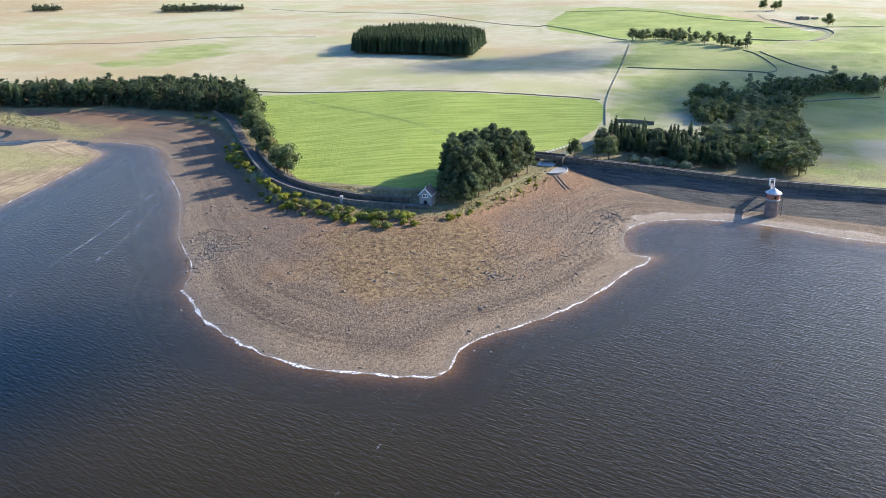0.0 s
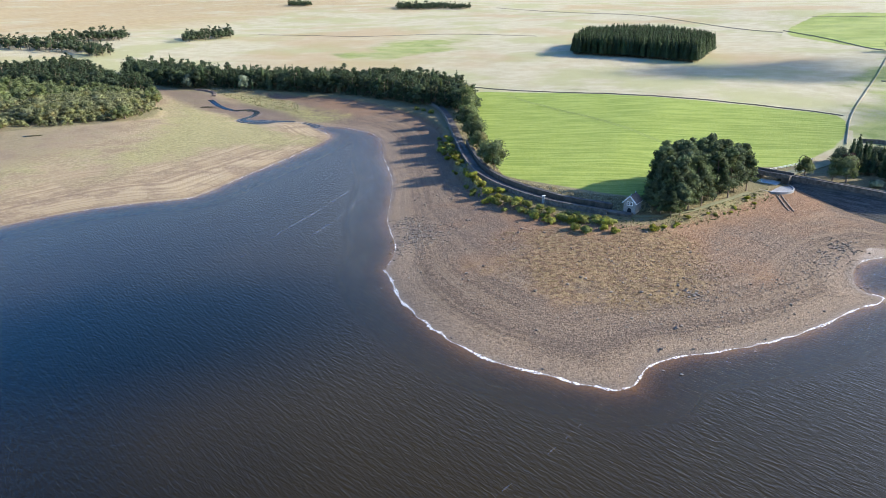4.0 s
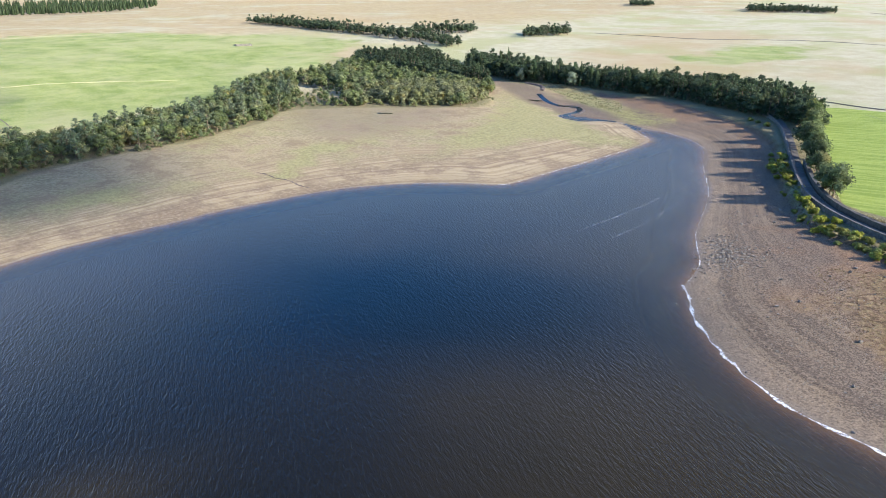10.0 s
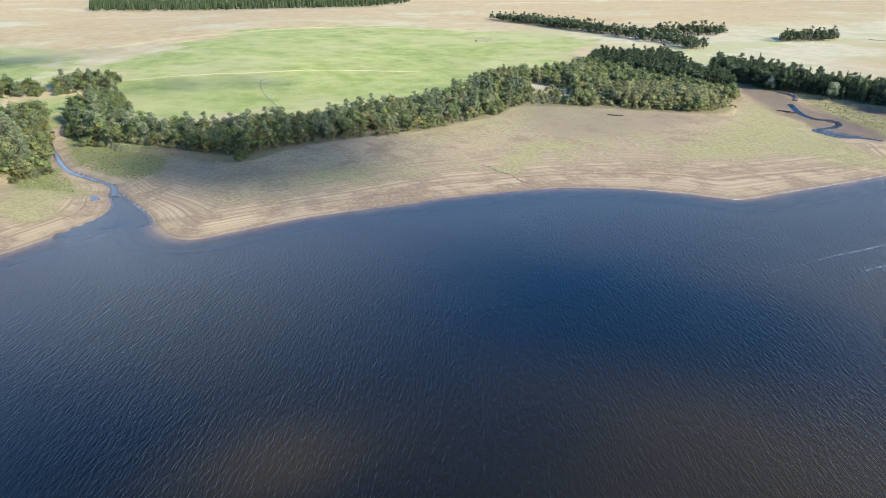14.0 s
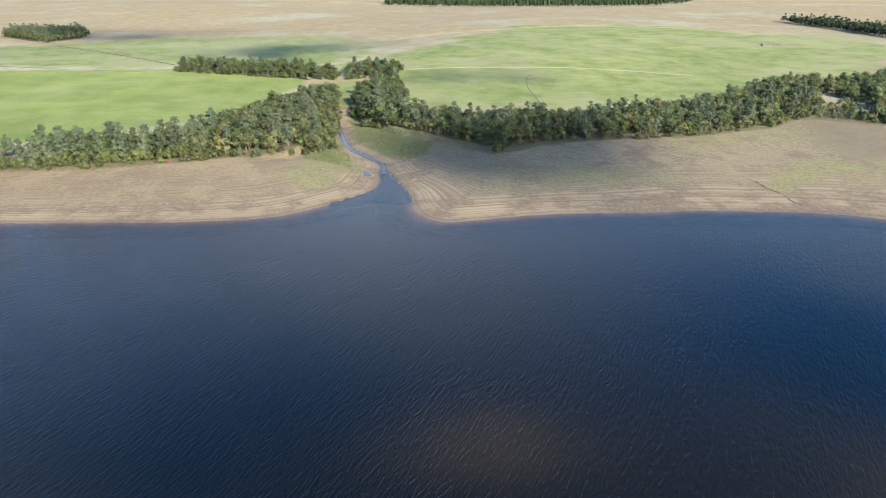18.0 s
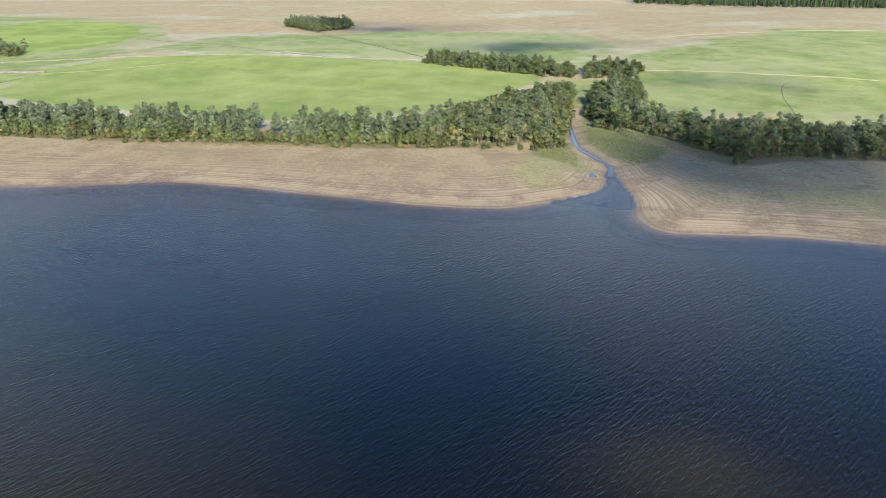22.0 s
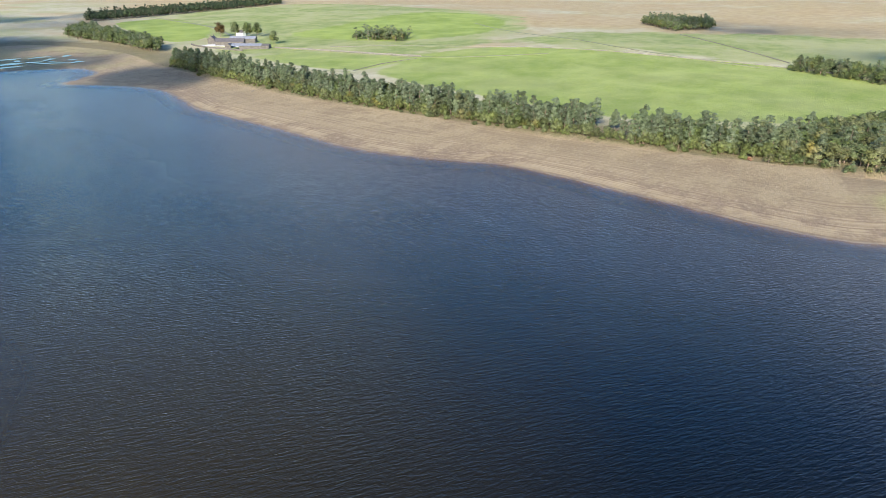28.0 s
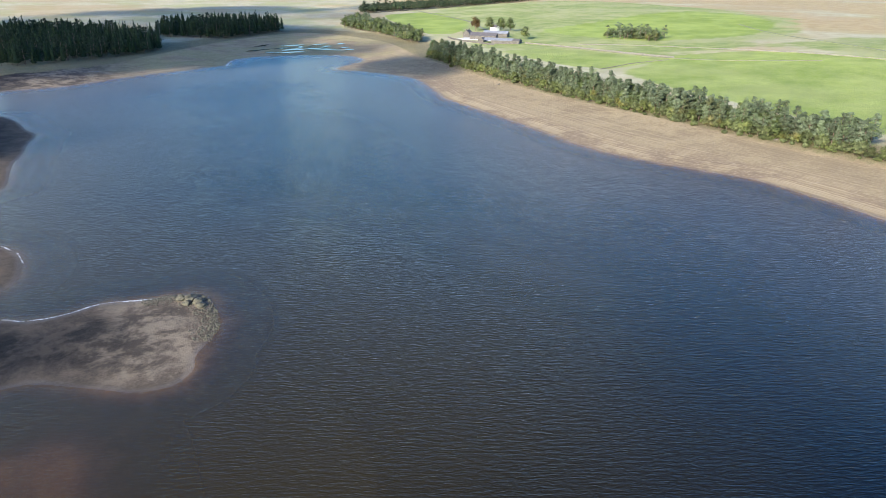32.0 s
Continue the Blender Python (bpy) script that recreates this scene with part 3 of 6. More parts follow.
WOOD_GULLY_WEST = [(-359, -15), (-343, -34), (-335, -61), (-332, -79), (-364, -87), (-404, -72), (-442, -57), (-491, -32), (-504, -12),
    (-437, -11)]
WOOD_HEAD_EAST = [(2, -676), (-39, -679), (-86, -706), (-132, -733), (-145, -799), (-115, -912), (-60, -946), (-4, -952)]
WOOD_HEAD_MID = [(-153, -870), (-221, -827), (-305, -877), (-324, -937), (-264, -981), (-181, -962)]
WOOD_PLANTATION = [(-84, 693), (-25, 675), (29, 642), (46, 734), (2, 816), (-55, 821), (-82, 772)]
WOOD_RIDGE = [(-537, 1435), (-392, 1481), (-406, 1535), (-560, 1509)]
WOOD_KNOT = [(-897, 1635), (-828, 1623), (-863, 1688), (-929, 1705)]
WOOD_MOOR_ROW = [(-1059, 663), (-774, 581), (-641, 581), (-565, 587), (-515, 569), (-532, 605), (-613, 627), (-697, 612), (-987, 683)]
WOOD_MOOR_PINES = [(-647, 642), (-597, 705), (-630, 742), (-672, 671)]
WOOD_MOOR_PINES_EAST = [(-526, 705), (-500, 770), (-533, 817), (-558, 753)]
WOOD_FOREST = [(-1928, 99), (-1711, 415), (-1721, 715), (-1852, 903), (-2038, 994), (-2689, 145)]
WOOD_FOREST_NORTH = [(-1931, 92), (-1939, 421), (-1782, 738), (-1884, 929), (-2037, 987), (-2210, 122)]
WOOD_COPSE_WEST = [(-945, -414), (-852, -333), (-931, -314), (-1039, -355), (-1025, -432)]
WOOD_COPSE_FARM = [(-566, -585), (-582, -525), (-620, -545), (-612, -600)]
WOOD_FARM_ROW = [(-391, -886), (-395, -788), (-377, -664), (-408, -707), (-443, -881), (-458, -983), (-422, -954)]
WOOD_FARM_BACK = [(-509, -1089), (-626, -1106), (-915, -1136), (-977, -1222), (-678, -1213), (-566, -1189)]
WOOD_DAM = [(74, 322), (87, 311), (102, 292), (118, 280), (126, 298), (112, 325), (94, 337), (79, 337)]
WOOD_GORGE = [(119, 281), (146, 267), (162, 293), (182, 356), (200, 400), (230, 440), (283, 446), (293, 463), (261, 472),
    (200, 460), (162, 447), (149, 422), (140, 385), (128, 340)]
WOOD_KNOLL = [(184, 697), (214, 664), (214, 649), (236, 624), (260, 599), (266, 615), (245, 650), (228, 709), (193, 728)]
WOOD_CLUMP = [(1, 250), (7, 244), (17, 255), (32, 274), (39, 287), (31, 298), (14, 293), (4, 277)]

PINE_BELT_FRONT = [(-336, -70), (-331, -86), (-325, -118), (-323, -149), (-322, -164), (-320, -190), (-315, -227), (-314, -268), (-312, -313),
    (-313, -361), (-316, -412), (-327, -497), (-339, -582)]
LANE = [(45, 303), (37, 281), (26, 266), (14, 250), (2, 242), (-5, 240), (-13, 242), (-25, 245), (-39, 251),
    (-48, 258), (-59, 267), (-71, 283), (-83, 309), (-94, 337), (-109, 376), (-125, 415), (-144, 444), (-169, 459),
    (-203, 476)]
WALL_FIELD_NORTH = [(-131, 501), (-85, 484), (-30, 473), (26, 449), (78, 438), (101, 430)]
WALL_FIELD_EAST = [(87, 366), (101, 430), (126, 511), (151, 587), (178, 673)]
WALL_HILL = [(146, 557), (181, 541), (220, 532), (252, 518), (262, 587), (254, 608)]
WALL_HILL_EAST = [(267, 600), (272, 552), (284, 517)]
WALL_EAST = [(205, 428), (231, 438), (278, 436)]
WALL_LANE = [(137, 968), (173, 845), (186, 715)]
WALL_FAR = [(-349, 1540), (-195, 1450), (-56, 1292), (21, 1145), (94, 989), (134, 942)]
WALL_FAR_RIGHT = [(381, 856), (438, 864), (514, 836)]
WALL_RISE = [(-815, -310), (-728, -233), (-670, -174), (-640, -146)]
WALL_BEYOND = [(198, 1148), (321, 1110), (346, 958), (406, 912)]
WALL_MOOR = [(-501, 830), (-424, 832), (-355, 819), (-256, 876), (-145, 863)]
WALL_SHEEP = [(-562, -31), (-586, -59), (-626, -137), (-608, -237), (-592, -338), (-574, -425), (-546, -514), (-503, -560)]
WALL_FARM_SIDE = [(-406, -421), (-451, -429), (-486, -421)]

# ---- meshes from arrays, and parts ----
def array_mesh(name, verts, tris, materials, slots=None, smooth=False):
    """A mesh of triangles (or quads) from number arrays."""
    verts, tris = np.asarray(verts, np.float32), np.asarray(tris, np.int32)
    me, k = bpy.data.meshes.new(name), tris.shape[1]
    me.vertices.add(len(verts))
    me.vertices.foreach_set("co", verts.ravel())
    me.loops.add(tris.size)
    me.loops.foreach_set("vertex_index", tris.ravel())
    me.polygons.add(len(tris))
    me.polygons.foreach_set("loop_start", np.arange(0, tris.size, k, dtype=np.int32))
    me.polygons.foreach_set("use_smooth", np.full(len(tris), smooth))
    for m in materials:
        me.materials.append(m)
    if slots is not None:
        me.polygons.foreach_set("material_index", np.asarray(slots, np.int32))
    me.update(calc_edges=True)
    return me


def part(name, bm, material, parent, label="", smooth=False):
    """Links a bmesh as one mesh object under a thing or under a part."""
    me = bpy.data.meshes.new(name)
    bm.to_mesh(me)
    bm.free()
    me.materials.append(material)
    if smooth:
        me.polygons.foreach_set("use_smooth", np.full(len(me.polygons), True))
    ob = new(name, me)
    ob.parent = parent
    return tagged(ob, label)


def thing(name, label, category, at=(0, 0, 0), turn=0, group="", kind=""):
    ob = new(name)
    ob.empty_display_size = 0.5
    ob.matrix_basis = pose(*at, 0, 0, turn)
    return tagged(ob, label, category, group, kind)


def box(bm, cx, cy, cz, sx, sy, sz, turn=0, bevel=0.0):
    r = bmesh.ops.create_cube(bm, size=1, matrix=pose(cx, cy, cz, 0, 0, turn) @ Matrix.Diagonal((sx, sy, sz, 1)))
    if bevel:
        bmesh.ops.bevel(bm, geom=list({e for v in r["verts"] for e in v.link_edges}), offset=bevel, segments=1, affect="EDGES")
    return bm


def tube(bm, a, b, ra, rb, sides=8, caps=True):
    a, b = Vector(a), Vector(b)
    m = Matrix.Translation((a + b) / 2) @ (b - a).to_track_quat("Z", "Y").to_matrix().to_4x4()
    bmesh.ops.create_cone(bm, cap_ends=caps, segments=sides, radius1=ra, radius2=rb, depth=(b - a).length, matrix=m)
    return bm


# ---- the land: one sheet to the horizon, finer near the lake ----
COMMON_FARM = [(-400, -440), (-420, -600), (-480, -720), (-560, -900), (-700, -1150), (-1000, -1100), (-1050, -850), (-900, -560), (-700, -470), (-560, -420)]
COMMON_RISE = [(-470, 40), (-560, 10), (-700, 60), (-860, 200), (-850, 420), (-640, 560), (-540, 430), (-430, 260), (-410, 120)]
COMMON_EAST = [(92, 372), (126, 511), (178, 673), (150, 760), (300, 640), (430, 800), (520, 1000), (640, 950), (560, 700), (420, 520), (300, 430), (160, 262), (148, 262), (187, 341), (200, 420), (150, 425)]
COMMON_WEST = [(-600, -60), (-640, -140), (-630, -240), (-610, -340), (-600, -430), (-760, -430), (-900, -250), (-900, -50), (-760, 20), (-640, 0)]
GULLY_GRASS = [(-330, 22), (-350, 32), (-400, 24), (-440, 20), (-480, 8), (-530, 14), (-570, 26), (-640, 40), (-640, -10), (-560, -14), (-500, -20), (-440, -32), (-395, -30), (-350, -24), (-328, -5)]
PASTURES = [(GULLY_GRASS, 0.32), (COMMON_WEST, 0.3), (COMMON_EAST, 0.3), (COMMON_FARM, 0.3), (COMMON_RISE, 0.3), (PASTURE_POINT, 1.0), (PASTURE_HILL, 0.45), (PASTURE_BANK, 0.4), (PASTURE_FAR, 0.75), (PASTURE_EAST, 0.4), (PASTURE_LANE, 0.6),
            (PASTURE_UPPER, 0.35), (PASTURE_LOWER, 0.4), (PASTURE_SHEEP, 0.7), (PASTURE_FARM, 0.7), (PASTURE_LAWN, 0.9), (PASTURE_TOP, 0.92),
            (PASTURE_NORTH, 0.3), (MEADOW_MOOR, 0.35)]


# gravel and rubble rather than silt
STONY = [(-82, 125), (-85, 200), (-103, 250), (-133, 322), (-165, 373), (-212, 393), (-245, 408), (-300, 445), (-330, 475), (-200, 490), (-110, 420), (-50, 320), (70, 340), (160, 280), (330, 200), (250, 150), (110, 205), (40, 120)]
# damp flats that have grown over yellow-green
ALGAE = [[(-318, 409), (-282, 403), (-242, 380), (-203, 352), (-175, 342), (-194, 320), (-217, 318), (-227, 282), (-247, 260), (-257, 289), (-269, 332)],
         [(-303, 450), (-279, 453), (-224, 420), (-186, 405), (-199, 388), (-235, 405), (-260, 417)],
         [(-302, 221), (-286, 195), (-265, 170), (-259, 173), (-270, 197), (-279, 225), (-278, 248), (-291, 243)],
         [(-300, 97), (-300, 114), (-284, 125), (-275, 111), (-281, 88), (-291, 83)],
         [(-306, -33), (-345, -18), (-333, 6), (-298, -7), (-285, -24)]]
# bare mud round the inlet's stream, and the dry grass bank behind it
BASIN = [(-384, 466), (-351, 468), (-318, 452), (-290, 432), (-265, 435), (-224, 402), (-212, 392), (-235, 380), (-274, 398), (-302, 410), (-340, 433)]
HAY_BANK = [(-377, 479), (-357, 491), (-321, 479), (-279, 458), (-242, 442), (-222, 408), (-254, 424), (-282, 440), (-313, 454), (-351, 470)]
# brown weed on the upper flats before the inlet wood
DARK_FLATS = [(-395, 274), (-373, 305), (-322, 329), (-302, 362), (-290, 313), (-292, 271), (-298, 232), (-342, 242)]
# green grass on the banks of the gully stream
SWARD = [[(-330, 24), (-352, 12), (-375, 2), (-410, 0), (-450, -2), (-452, 14), (-410, 22), (-388, 32), (-362, 42), (-340, 36)],
         [(-322, -2), (-345, -2), (-372, -9), (-410, -12), (-452, -14), (-450, -26), (-400, -24), (-360, -24), (-338, -22)]]


def land_sheet():
    bearing = np.radians(np.concatenate([np.arange(-36, 186, 0.3), np.arange(186, 324, 3.0)]))
    dips = np.concatenate([np.arange(80, 46, -3.0), np.arange(46, 14, -0.25), np.arange(14, 4, -0.09), np.arange(4, 0.98, -0.05)])
    reach = np.append([-0.05, 4.0], 85 / np.tan(np.radians(dips)))
    na, nr = len(bearing), len(reach)
    bx, rr = np.meshgrid(bearing, reach, indexing="ij")
    px, py = (-np.sin(bx) * rr).ravel(), (np.cos(bx) * rr).ravel()
    z, shore, out = ground_parts(px, py)
    green, lush = np.full(px.shape, -1e3), np.zeros(px.shape)
    for ring, how in PASTURES:
        d = ring_distance(px, py, smooth_ring(ring))
        lush = np.where((d > -12) & ((d > 0) | (d > green)), how, lush)
        green = np.maximum(green, d) if how != 0.3 else np.maximum(green, np.minimum(d, 40))
    drift = ring_distance(px, py, smooth_ring([(-45, 215), (-38, 185), (-15, 175), (12, 180), (22, 205), (10, 228), (-20, 228)], 2))
    algae = np.max([ring_distance(px, py, smooth_ring(r, 2)) for r in ALGAE], axis=0)
    sward = np.max([ring_distance(px, py, smooth_ring(r, 2)) for r in SWARD], axis=0)
    basin, hay, weedy = (ring_distance(px, py, smooth_ring(r, 2)) for r in (BASIN, HAY_BANK, DARK_FLATS))
    stony = np.clip(ring_distance(px, py, smooth_ring(STONY, 2)) / 14 + 0.5, 0, 1)
    stony = np.maximum(stony, np.clip((px + 45) / 10, 0, 1) * (py < 0) * 0.35)
    mud = np.clip((px + 110) / 60, 0, 1) * (py < -60)
    pale = np.clip((9 - shore) / 6, 0, 1) * np.clip((px - 62) / 8, 0, 1) * (py > 100)
    px, py, z = np.append(px, 0), np.append(py, 0), np.append(z, -5)
    ia, ir = np.meshgrid(np.arange(na), np.arange(nr - 1), indexing="ij")
    ja = (ia + 1) % na
    quads = np.stack([ia * nr + ir, ja * nr + ir, ja * nr + ir + 1, ia * nr + ir + 1], -1).reshape(-1, 4)[:, ::-1]
    verts = np.stack([px, py, z], 1)
    me = array_mesh("ground", verts, quads, [GROUND], smooth=True)
    strand = 5.0 * np.clip(shore, 0, None) / (np.clip(shore, 0, None) + np.clip(-out, 0, None) + 1e-6)
    for name, values in (("strand", strand), ("sward", sward), ("basin", basin), ("hay", hay), ("weedy", weedy), ("shore", shore), ("out", out), ("green", green), ("lush", lush), ("drift", drift), ("algae", algae), ("stony", stony), ("pale", pale), ("mud", mud), ("level", z[:-1])):
        me.attributes.new(name, "FLOAT", "POINT").data.foreach_set("value", np.append(values, 0).astype(np.float32))
    tagged(new("ground", me), "rolling moor, pasture and bare reservoir shore", "ground", kind="structure")
    # the water: the same sheet, level, wherever the bed lies low
    wet = ((z < 0.15) & (np.append(shore, -9) < 12))[quads].any(1)
    used, index = np.unique(quads[wet], return_inverse=True)
    flat = np.stack([px[used], py[used], np.zeros(len(used))], 1)
    me = array_mesh("water", flat, index.reshape(-1, 4), [WATER], smooth=True)
    me.attributes.new("depth", "FLOAT", "POINT").data.foreach_set("value", np.clip(-z[used], 0, 9).astype(np.float32))
    tagged(new("water", me), "dark peaty reservoir water with wind ripples", "water", kind="structure")


land_sheet()

# ---- trees ----
ROUND = {}
for level in (1, 2, 3):
    bm = bmesh.new()
    bmesh.ops.create_icosphere(bm, subdivisions=level, radius=1)
    ROUND[level] = np.array([v.co for v in bm.verts]), np.array([[v.index for v in f.verts] for f in bm.faces])
    bm.free()
ICO_V, ICO_F = ROUND[1]


def crown(rng, centre, size, lobes, sprays, leaf, core=0.70, lumpy=0.32, flat=1.0, loose=0.38, inner=0.72):
    """A leafy crown: a small lobed core inside a loose shell of many separate leaf sprays."""
    hubs = rng.normal(size=(lobes, 3))
    hubs[:, 2] = hubs[:, 2] * flat + 0.2
    hubs /= np.linalg.norm(hubs, axis=1, keepdims=True)
    grow = rng.uniform(0.55, 1.0, lobes)

    def reach(d):
        near = np.clip(1 - (1 - d @ hubs.T) / 0.28, 0, 1) ** 0.6 * grow
        return 1 - lumpy + lumpy * near.max(1, keepdims=True)

    v, f = ROUND[1 if sprays < 160 else 2]
    body = v * reach(v) * core * size + centre
    d = rng.normal(size=(sprays, 3))
    d[:, 2] += 0.25
    d /= np.linalg.norm(d, axis=1, keepdims=True)
    p = centre + d * reach(d) * size * rng.triangular(inner, 1.0, 1.08, (sprays, 1))
    n = d + rng.normal(0, loose, (sprays, 3)) + [0, 0, 0.3]
    return leafed(rng, body, f, p, n, leaf)


def leafed(rng, body, faces, p, n, leaf):
    """Adds one loose spray of leaves, a small uneven blade, at each point p with normal n."""
    count = len(p)
    n = n / np.linalg.norm(n, axis=1, keepdims=True)
    u = np.cross(n, rng.normal(size=(count, 3)))
    u /= np.linalg.norm(u, axis=1, keepdims=True)
    w = np.cross(n, u)
    g = leaf * rng.uniform(0.6, 1.35, (count, 1))
    k1, k2 = rng.uniform(0.6, 1.1, (count, 1)), rng.uniform(0.6, 1.1, (count, 1))
    tri = np.stack([p + u * g, p - 0.5 * u * g + w * g * k1, p - 0.6 * u * g - w * g * k2], 1).reshape(-1, 3)
    return np.concatenate([body, tri]), np.concatenate([faces, len(body) + np.arange(3 * count).reshape(-1, 3)])


def limb(path, radii, sides=6):
    """A tapered, bent limb along a path of points."""
    path, vs, fs = np.array(path, float), [], []
    ang = np.arange(sides) * 2 * np.pi / sides
    for i, (p, r) in enumerate(zip(path, radii)):
        t = path[min(i + 1, len(path) - 1)] - path[max(i - 1, 0)]
        t /= np.linalg.norm(t)
        a = np.cross(t, [0.3, 1, 0.2])
        a /= np.linalg.norm(a)
        b = np.cross(t, a)
        vs.append(p + r * (np.cos(ang)[:, None] * a + np.sin(ang)[:, None] * b))
    for i in range(len(path) - 1):
        for j in range(sides):
            k, l = i * sides + j, i * sides + (j + 1) % sides
            fs += [[k, l, l + sides], [k, l + sides, k + sides]]
    return np.concatenate(vs), np.array(fs)


def joined(pieces):
    vs, fs, base = [], [], 0
    for v, f in pieces:
        vs.append(v)
        fs.append(f + base)
        base += len(v)
    return np.concatenate(vs), np.concatenate(fs)


def pine_shape(rng, tall=18.0, fine=1.0):
    """A Scots pine: tall trunk, limbs, and flat layered pads of needles."""
    lean = rng.normal(0, 0.02 * tall, 2)
    axis = lambda h: np.array([lean[0] * (h / tall) ** 2, lean[1] * (h / tall) ** 2, h])
    wood = [limb([axis(-0.4), axis(tall * 0.4), axis(tall * 0.72), axis(tall * 0.95)], [0.017 * tall, 0.013 * tall, 0.009 * tall, 0.03])]
    near = fine > 0.8
    count, sprays = (20, int(150 * fine)) if near else (8, int(170 * fine) + 8) if fine > 0.1 else (4, 16)
    pads = []
    for i in range(count):
        s = (i + rng.random()) / count
        h = tall * ((0.26 if near else 0.30) + (0.62 if near else 0.58) * s)
        a = i * 2.4 + rng.normal(0, 0.4)
        out = (1.0 - 0.7 * s ** 2) * tall * (0.22 if near else 0.17) * rng.uniform(0.35, 1.15)
        tip = axis(h) + np.array([math.cos(a) * out, math.sin(a) * out, 0])
        if near or i % 2:
            wood.append(limb([axis(h - out * 0.35), tip], [0.006 * tall, 0.02], 4))
        r = tall * (rng.uniform(0.13, 0.195) if near else rng.uniform(0.15, 0.20) * (1 if fine > 0.1 else 1.3)) * (1.05 - 0.35 * s)
        pads.append(crown(rng, tip, np.array([r, r * rng.uniform(0.8, 1.15), r * rng.uniform(0.6, 0.8)]), 6, sprays, 0.34 if near else 0.014 * tall + (0.17 if fine > 0.1 else 0.4), 0.46, 0.40, 1.0, 0.55, 0.38))
    r = 0.11 * tall
    pads.append(crown(rng, axis(tall * 0.91), np.array([r, r, r * 0.7]), 5, sprays, 0.32 if near else 0.014 * tall + (0.17 if fine > 0.1 else 0.4), 0.46, 0.40, 1.0, 0.55, 0.38))
    return joined(wood), joined(pads)


def spruce_shape(rng, tall=17.0, fine=1.0):
    """A narrow conifer: drooping sprays in loose whorls round a straight stem."""
    wood = limb([(0, 0, -0.4), (0.1, 0, tall * 0.5), (0, 0.1, tall * 0.97)], [0.26, 0.17, 0.03], 5)
    count = int(600 * fine) + 60
    s = 1 - np.sqrt(rng.random(count)) * 0.94
    a = rng.random(count) * 6.2832
    whorl = 0.82 + 0.22 * np.abs(np.sin(s * 23)) + 0.14 * np.sin(5 * a + s * 40)
    r = 0.185 * tall * (1 - s) ** 0.72 * whorl * rng.uniform(0.75, 1.08, count)
    p = np.column_stack([np.cos(a) * r, np.sin(a) * r, tall * (0.08 + 0.92 * s)])
    n = np.column_stack([np.cos(a), np.sin(a), np.full(count, 0.55)]) + rng.normal(0, 0.4, (count, 3))
    ang = np.arange(7) * 6.2832 / 7
    ring = np.column_stack([np.cos(ang), np.sin(ang)]) * 0.118 * tall
    body = np.concatenate([np.column_stack([ring, np.full(7, 0.12 * tall)]), np.column_stack([ring * 0.6, np.full(7, 0.55 * tall)]), [[0, 0, 0.97 * tall]]])
    faces = []
    for k in range(7):
        j = (k + 1) % 7
        faces += [[k, j, j + 7], [k, j + 7, k + 7], [k + 7, j + 7, 14]]
    return wood, leafed(rng, body, np.array(faces), p, n, 0.022 * tall + (0.10 if fine > 0.2 else 0.30))


def broad_shape(rng, tall=11.0, fine=1.0):
    """A round-headed tree with an uneven leafy crown down to near the ground."""
    wood = [limb([(0, 0, -0.4), (0.15, 0.1, tall * 0.3), (0.1, 0.3, tall * 0.62)], [0.30, 0.22, 0.1], 6)]
    for k in range(3):
        a = rng.random() * 6.28
        wood.append(limb([(0.1, 0.1, tall * 0.25), (math.cos(a) * tall * 0.25, math.sin(a) * tall * 0.25, tall * 0.6)], [0.12, 0.04], 4))
    heads = []
    turn, leaf = rng.random() * 6.28, (0.20 if fine > 0.8 else 0.25) * tall / 11 + (0.09 if fine > 0.1 else 0.35)
    for k, (up, out, wide, share) in enumerate(((0.62, 0.05, 0.32, 270), (0.46, 0.20, 0.26, 160), (0.40, 0.21, 0.26, 150), (0.34, 0.20, 0.25, 120), (0.74, 0.10, 0.20, 100))[:5 if fine > 0.1 else 3]):
        a, off = turn + k * 2.1 + rng.normal(0, 0.3), out * tall * rng.uniform(0.7, 1.25)
        r = tall * wide * rng.uniform(0.85, 1.12) * np.array([1, rng.uniform(0.85, 1.15), rng.uniform(0.84, 1.04)])
        heads.append(crown(rng, np.array([math.cos(a) * off, math.sin(a) * off, tall * up * rng.uniform(0.93, 1.07)]), r, 9 - k, int(share * fine * 1.7) + 4, leaf * 1.15, 0.60, 0.36, 1.0, 0.5, 0.52))
    return joined(wood), joined(heads)


def bush_shape(rng, tall=2.2, fine=1.0):
    wood = [limb([(0, 0, -0.2), (0.3 * math.cos(k * 2), 0.3 * math.sin(k * 2), tall * 0.5)], [0.06, 0.02], 4) for k in range(3)]
    heads = [crown(rng, np.array([0, 0, tall * 0.34]), np.array([0.66, 0.60, 0.50]) * tall, 8, 260, 0.085 * tall, 0.7, 0.45)]
    for k in range(3):
        a = 2.1 * k + rng.random()
        heads.append(crown(rng, np.array([0.42 * math.cos(a), 0.42 * math.sin(a), rng.uniform(0.22, 0.42)]) * tall, np.array([0.38, 0.36, 0.34]) * tall * rng.uniform(0.8, 1.15), 6, 90, 0.085 * tall, 0.7, 0.45))
    return joined(wood), joined(heads)


KINDS = {"pine": (pine_shape, BARK, LEAF_PINE), "spruce": (spruce_shape, BARK, LEAF_SPRUCE), "broad": (broad_shape, BARK, LEAF_OAK),
         "fir": (broad_shape, BARK, LEAF_FIR), "pinewood": (pine_shape, BARK, LEAF_FIR), "sallow": (broad_shape, BARK, LEAF_OLIVE), "bush": (bush_shape, BARK, LEAF_BUSH)}


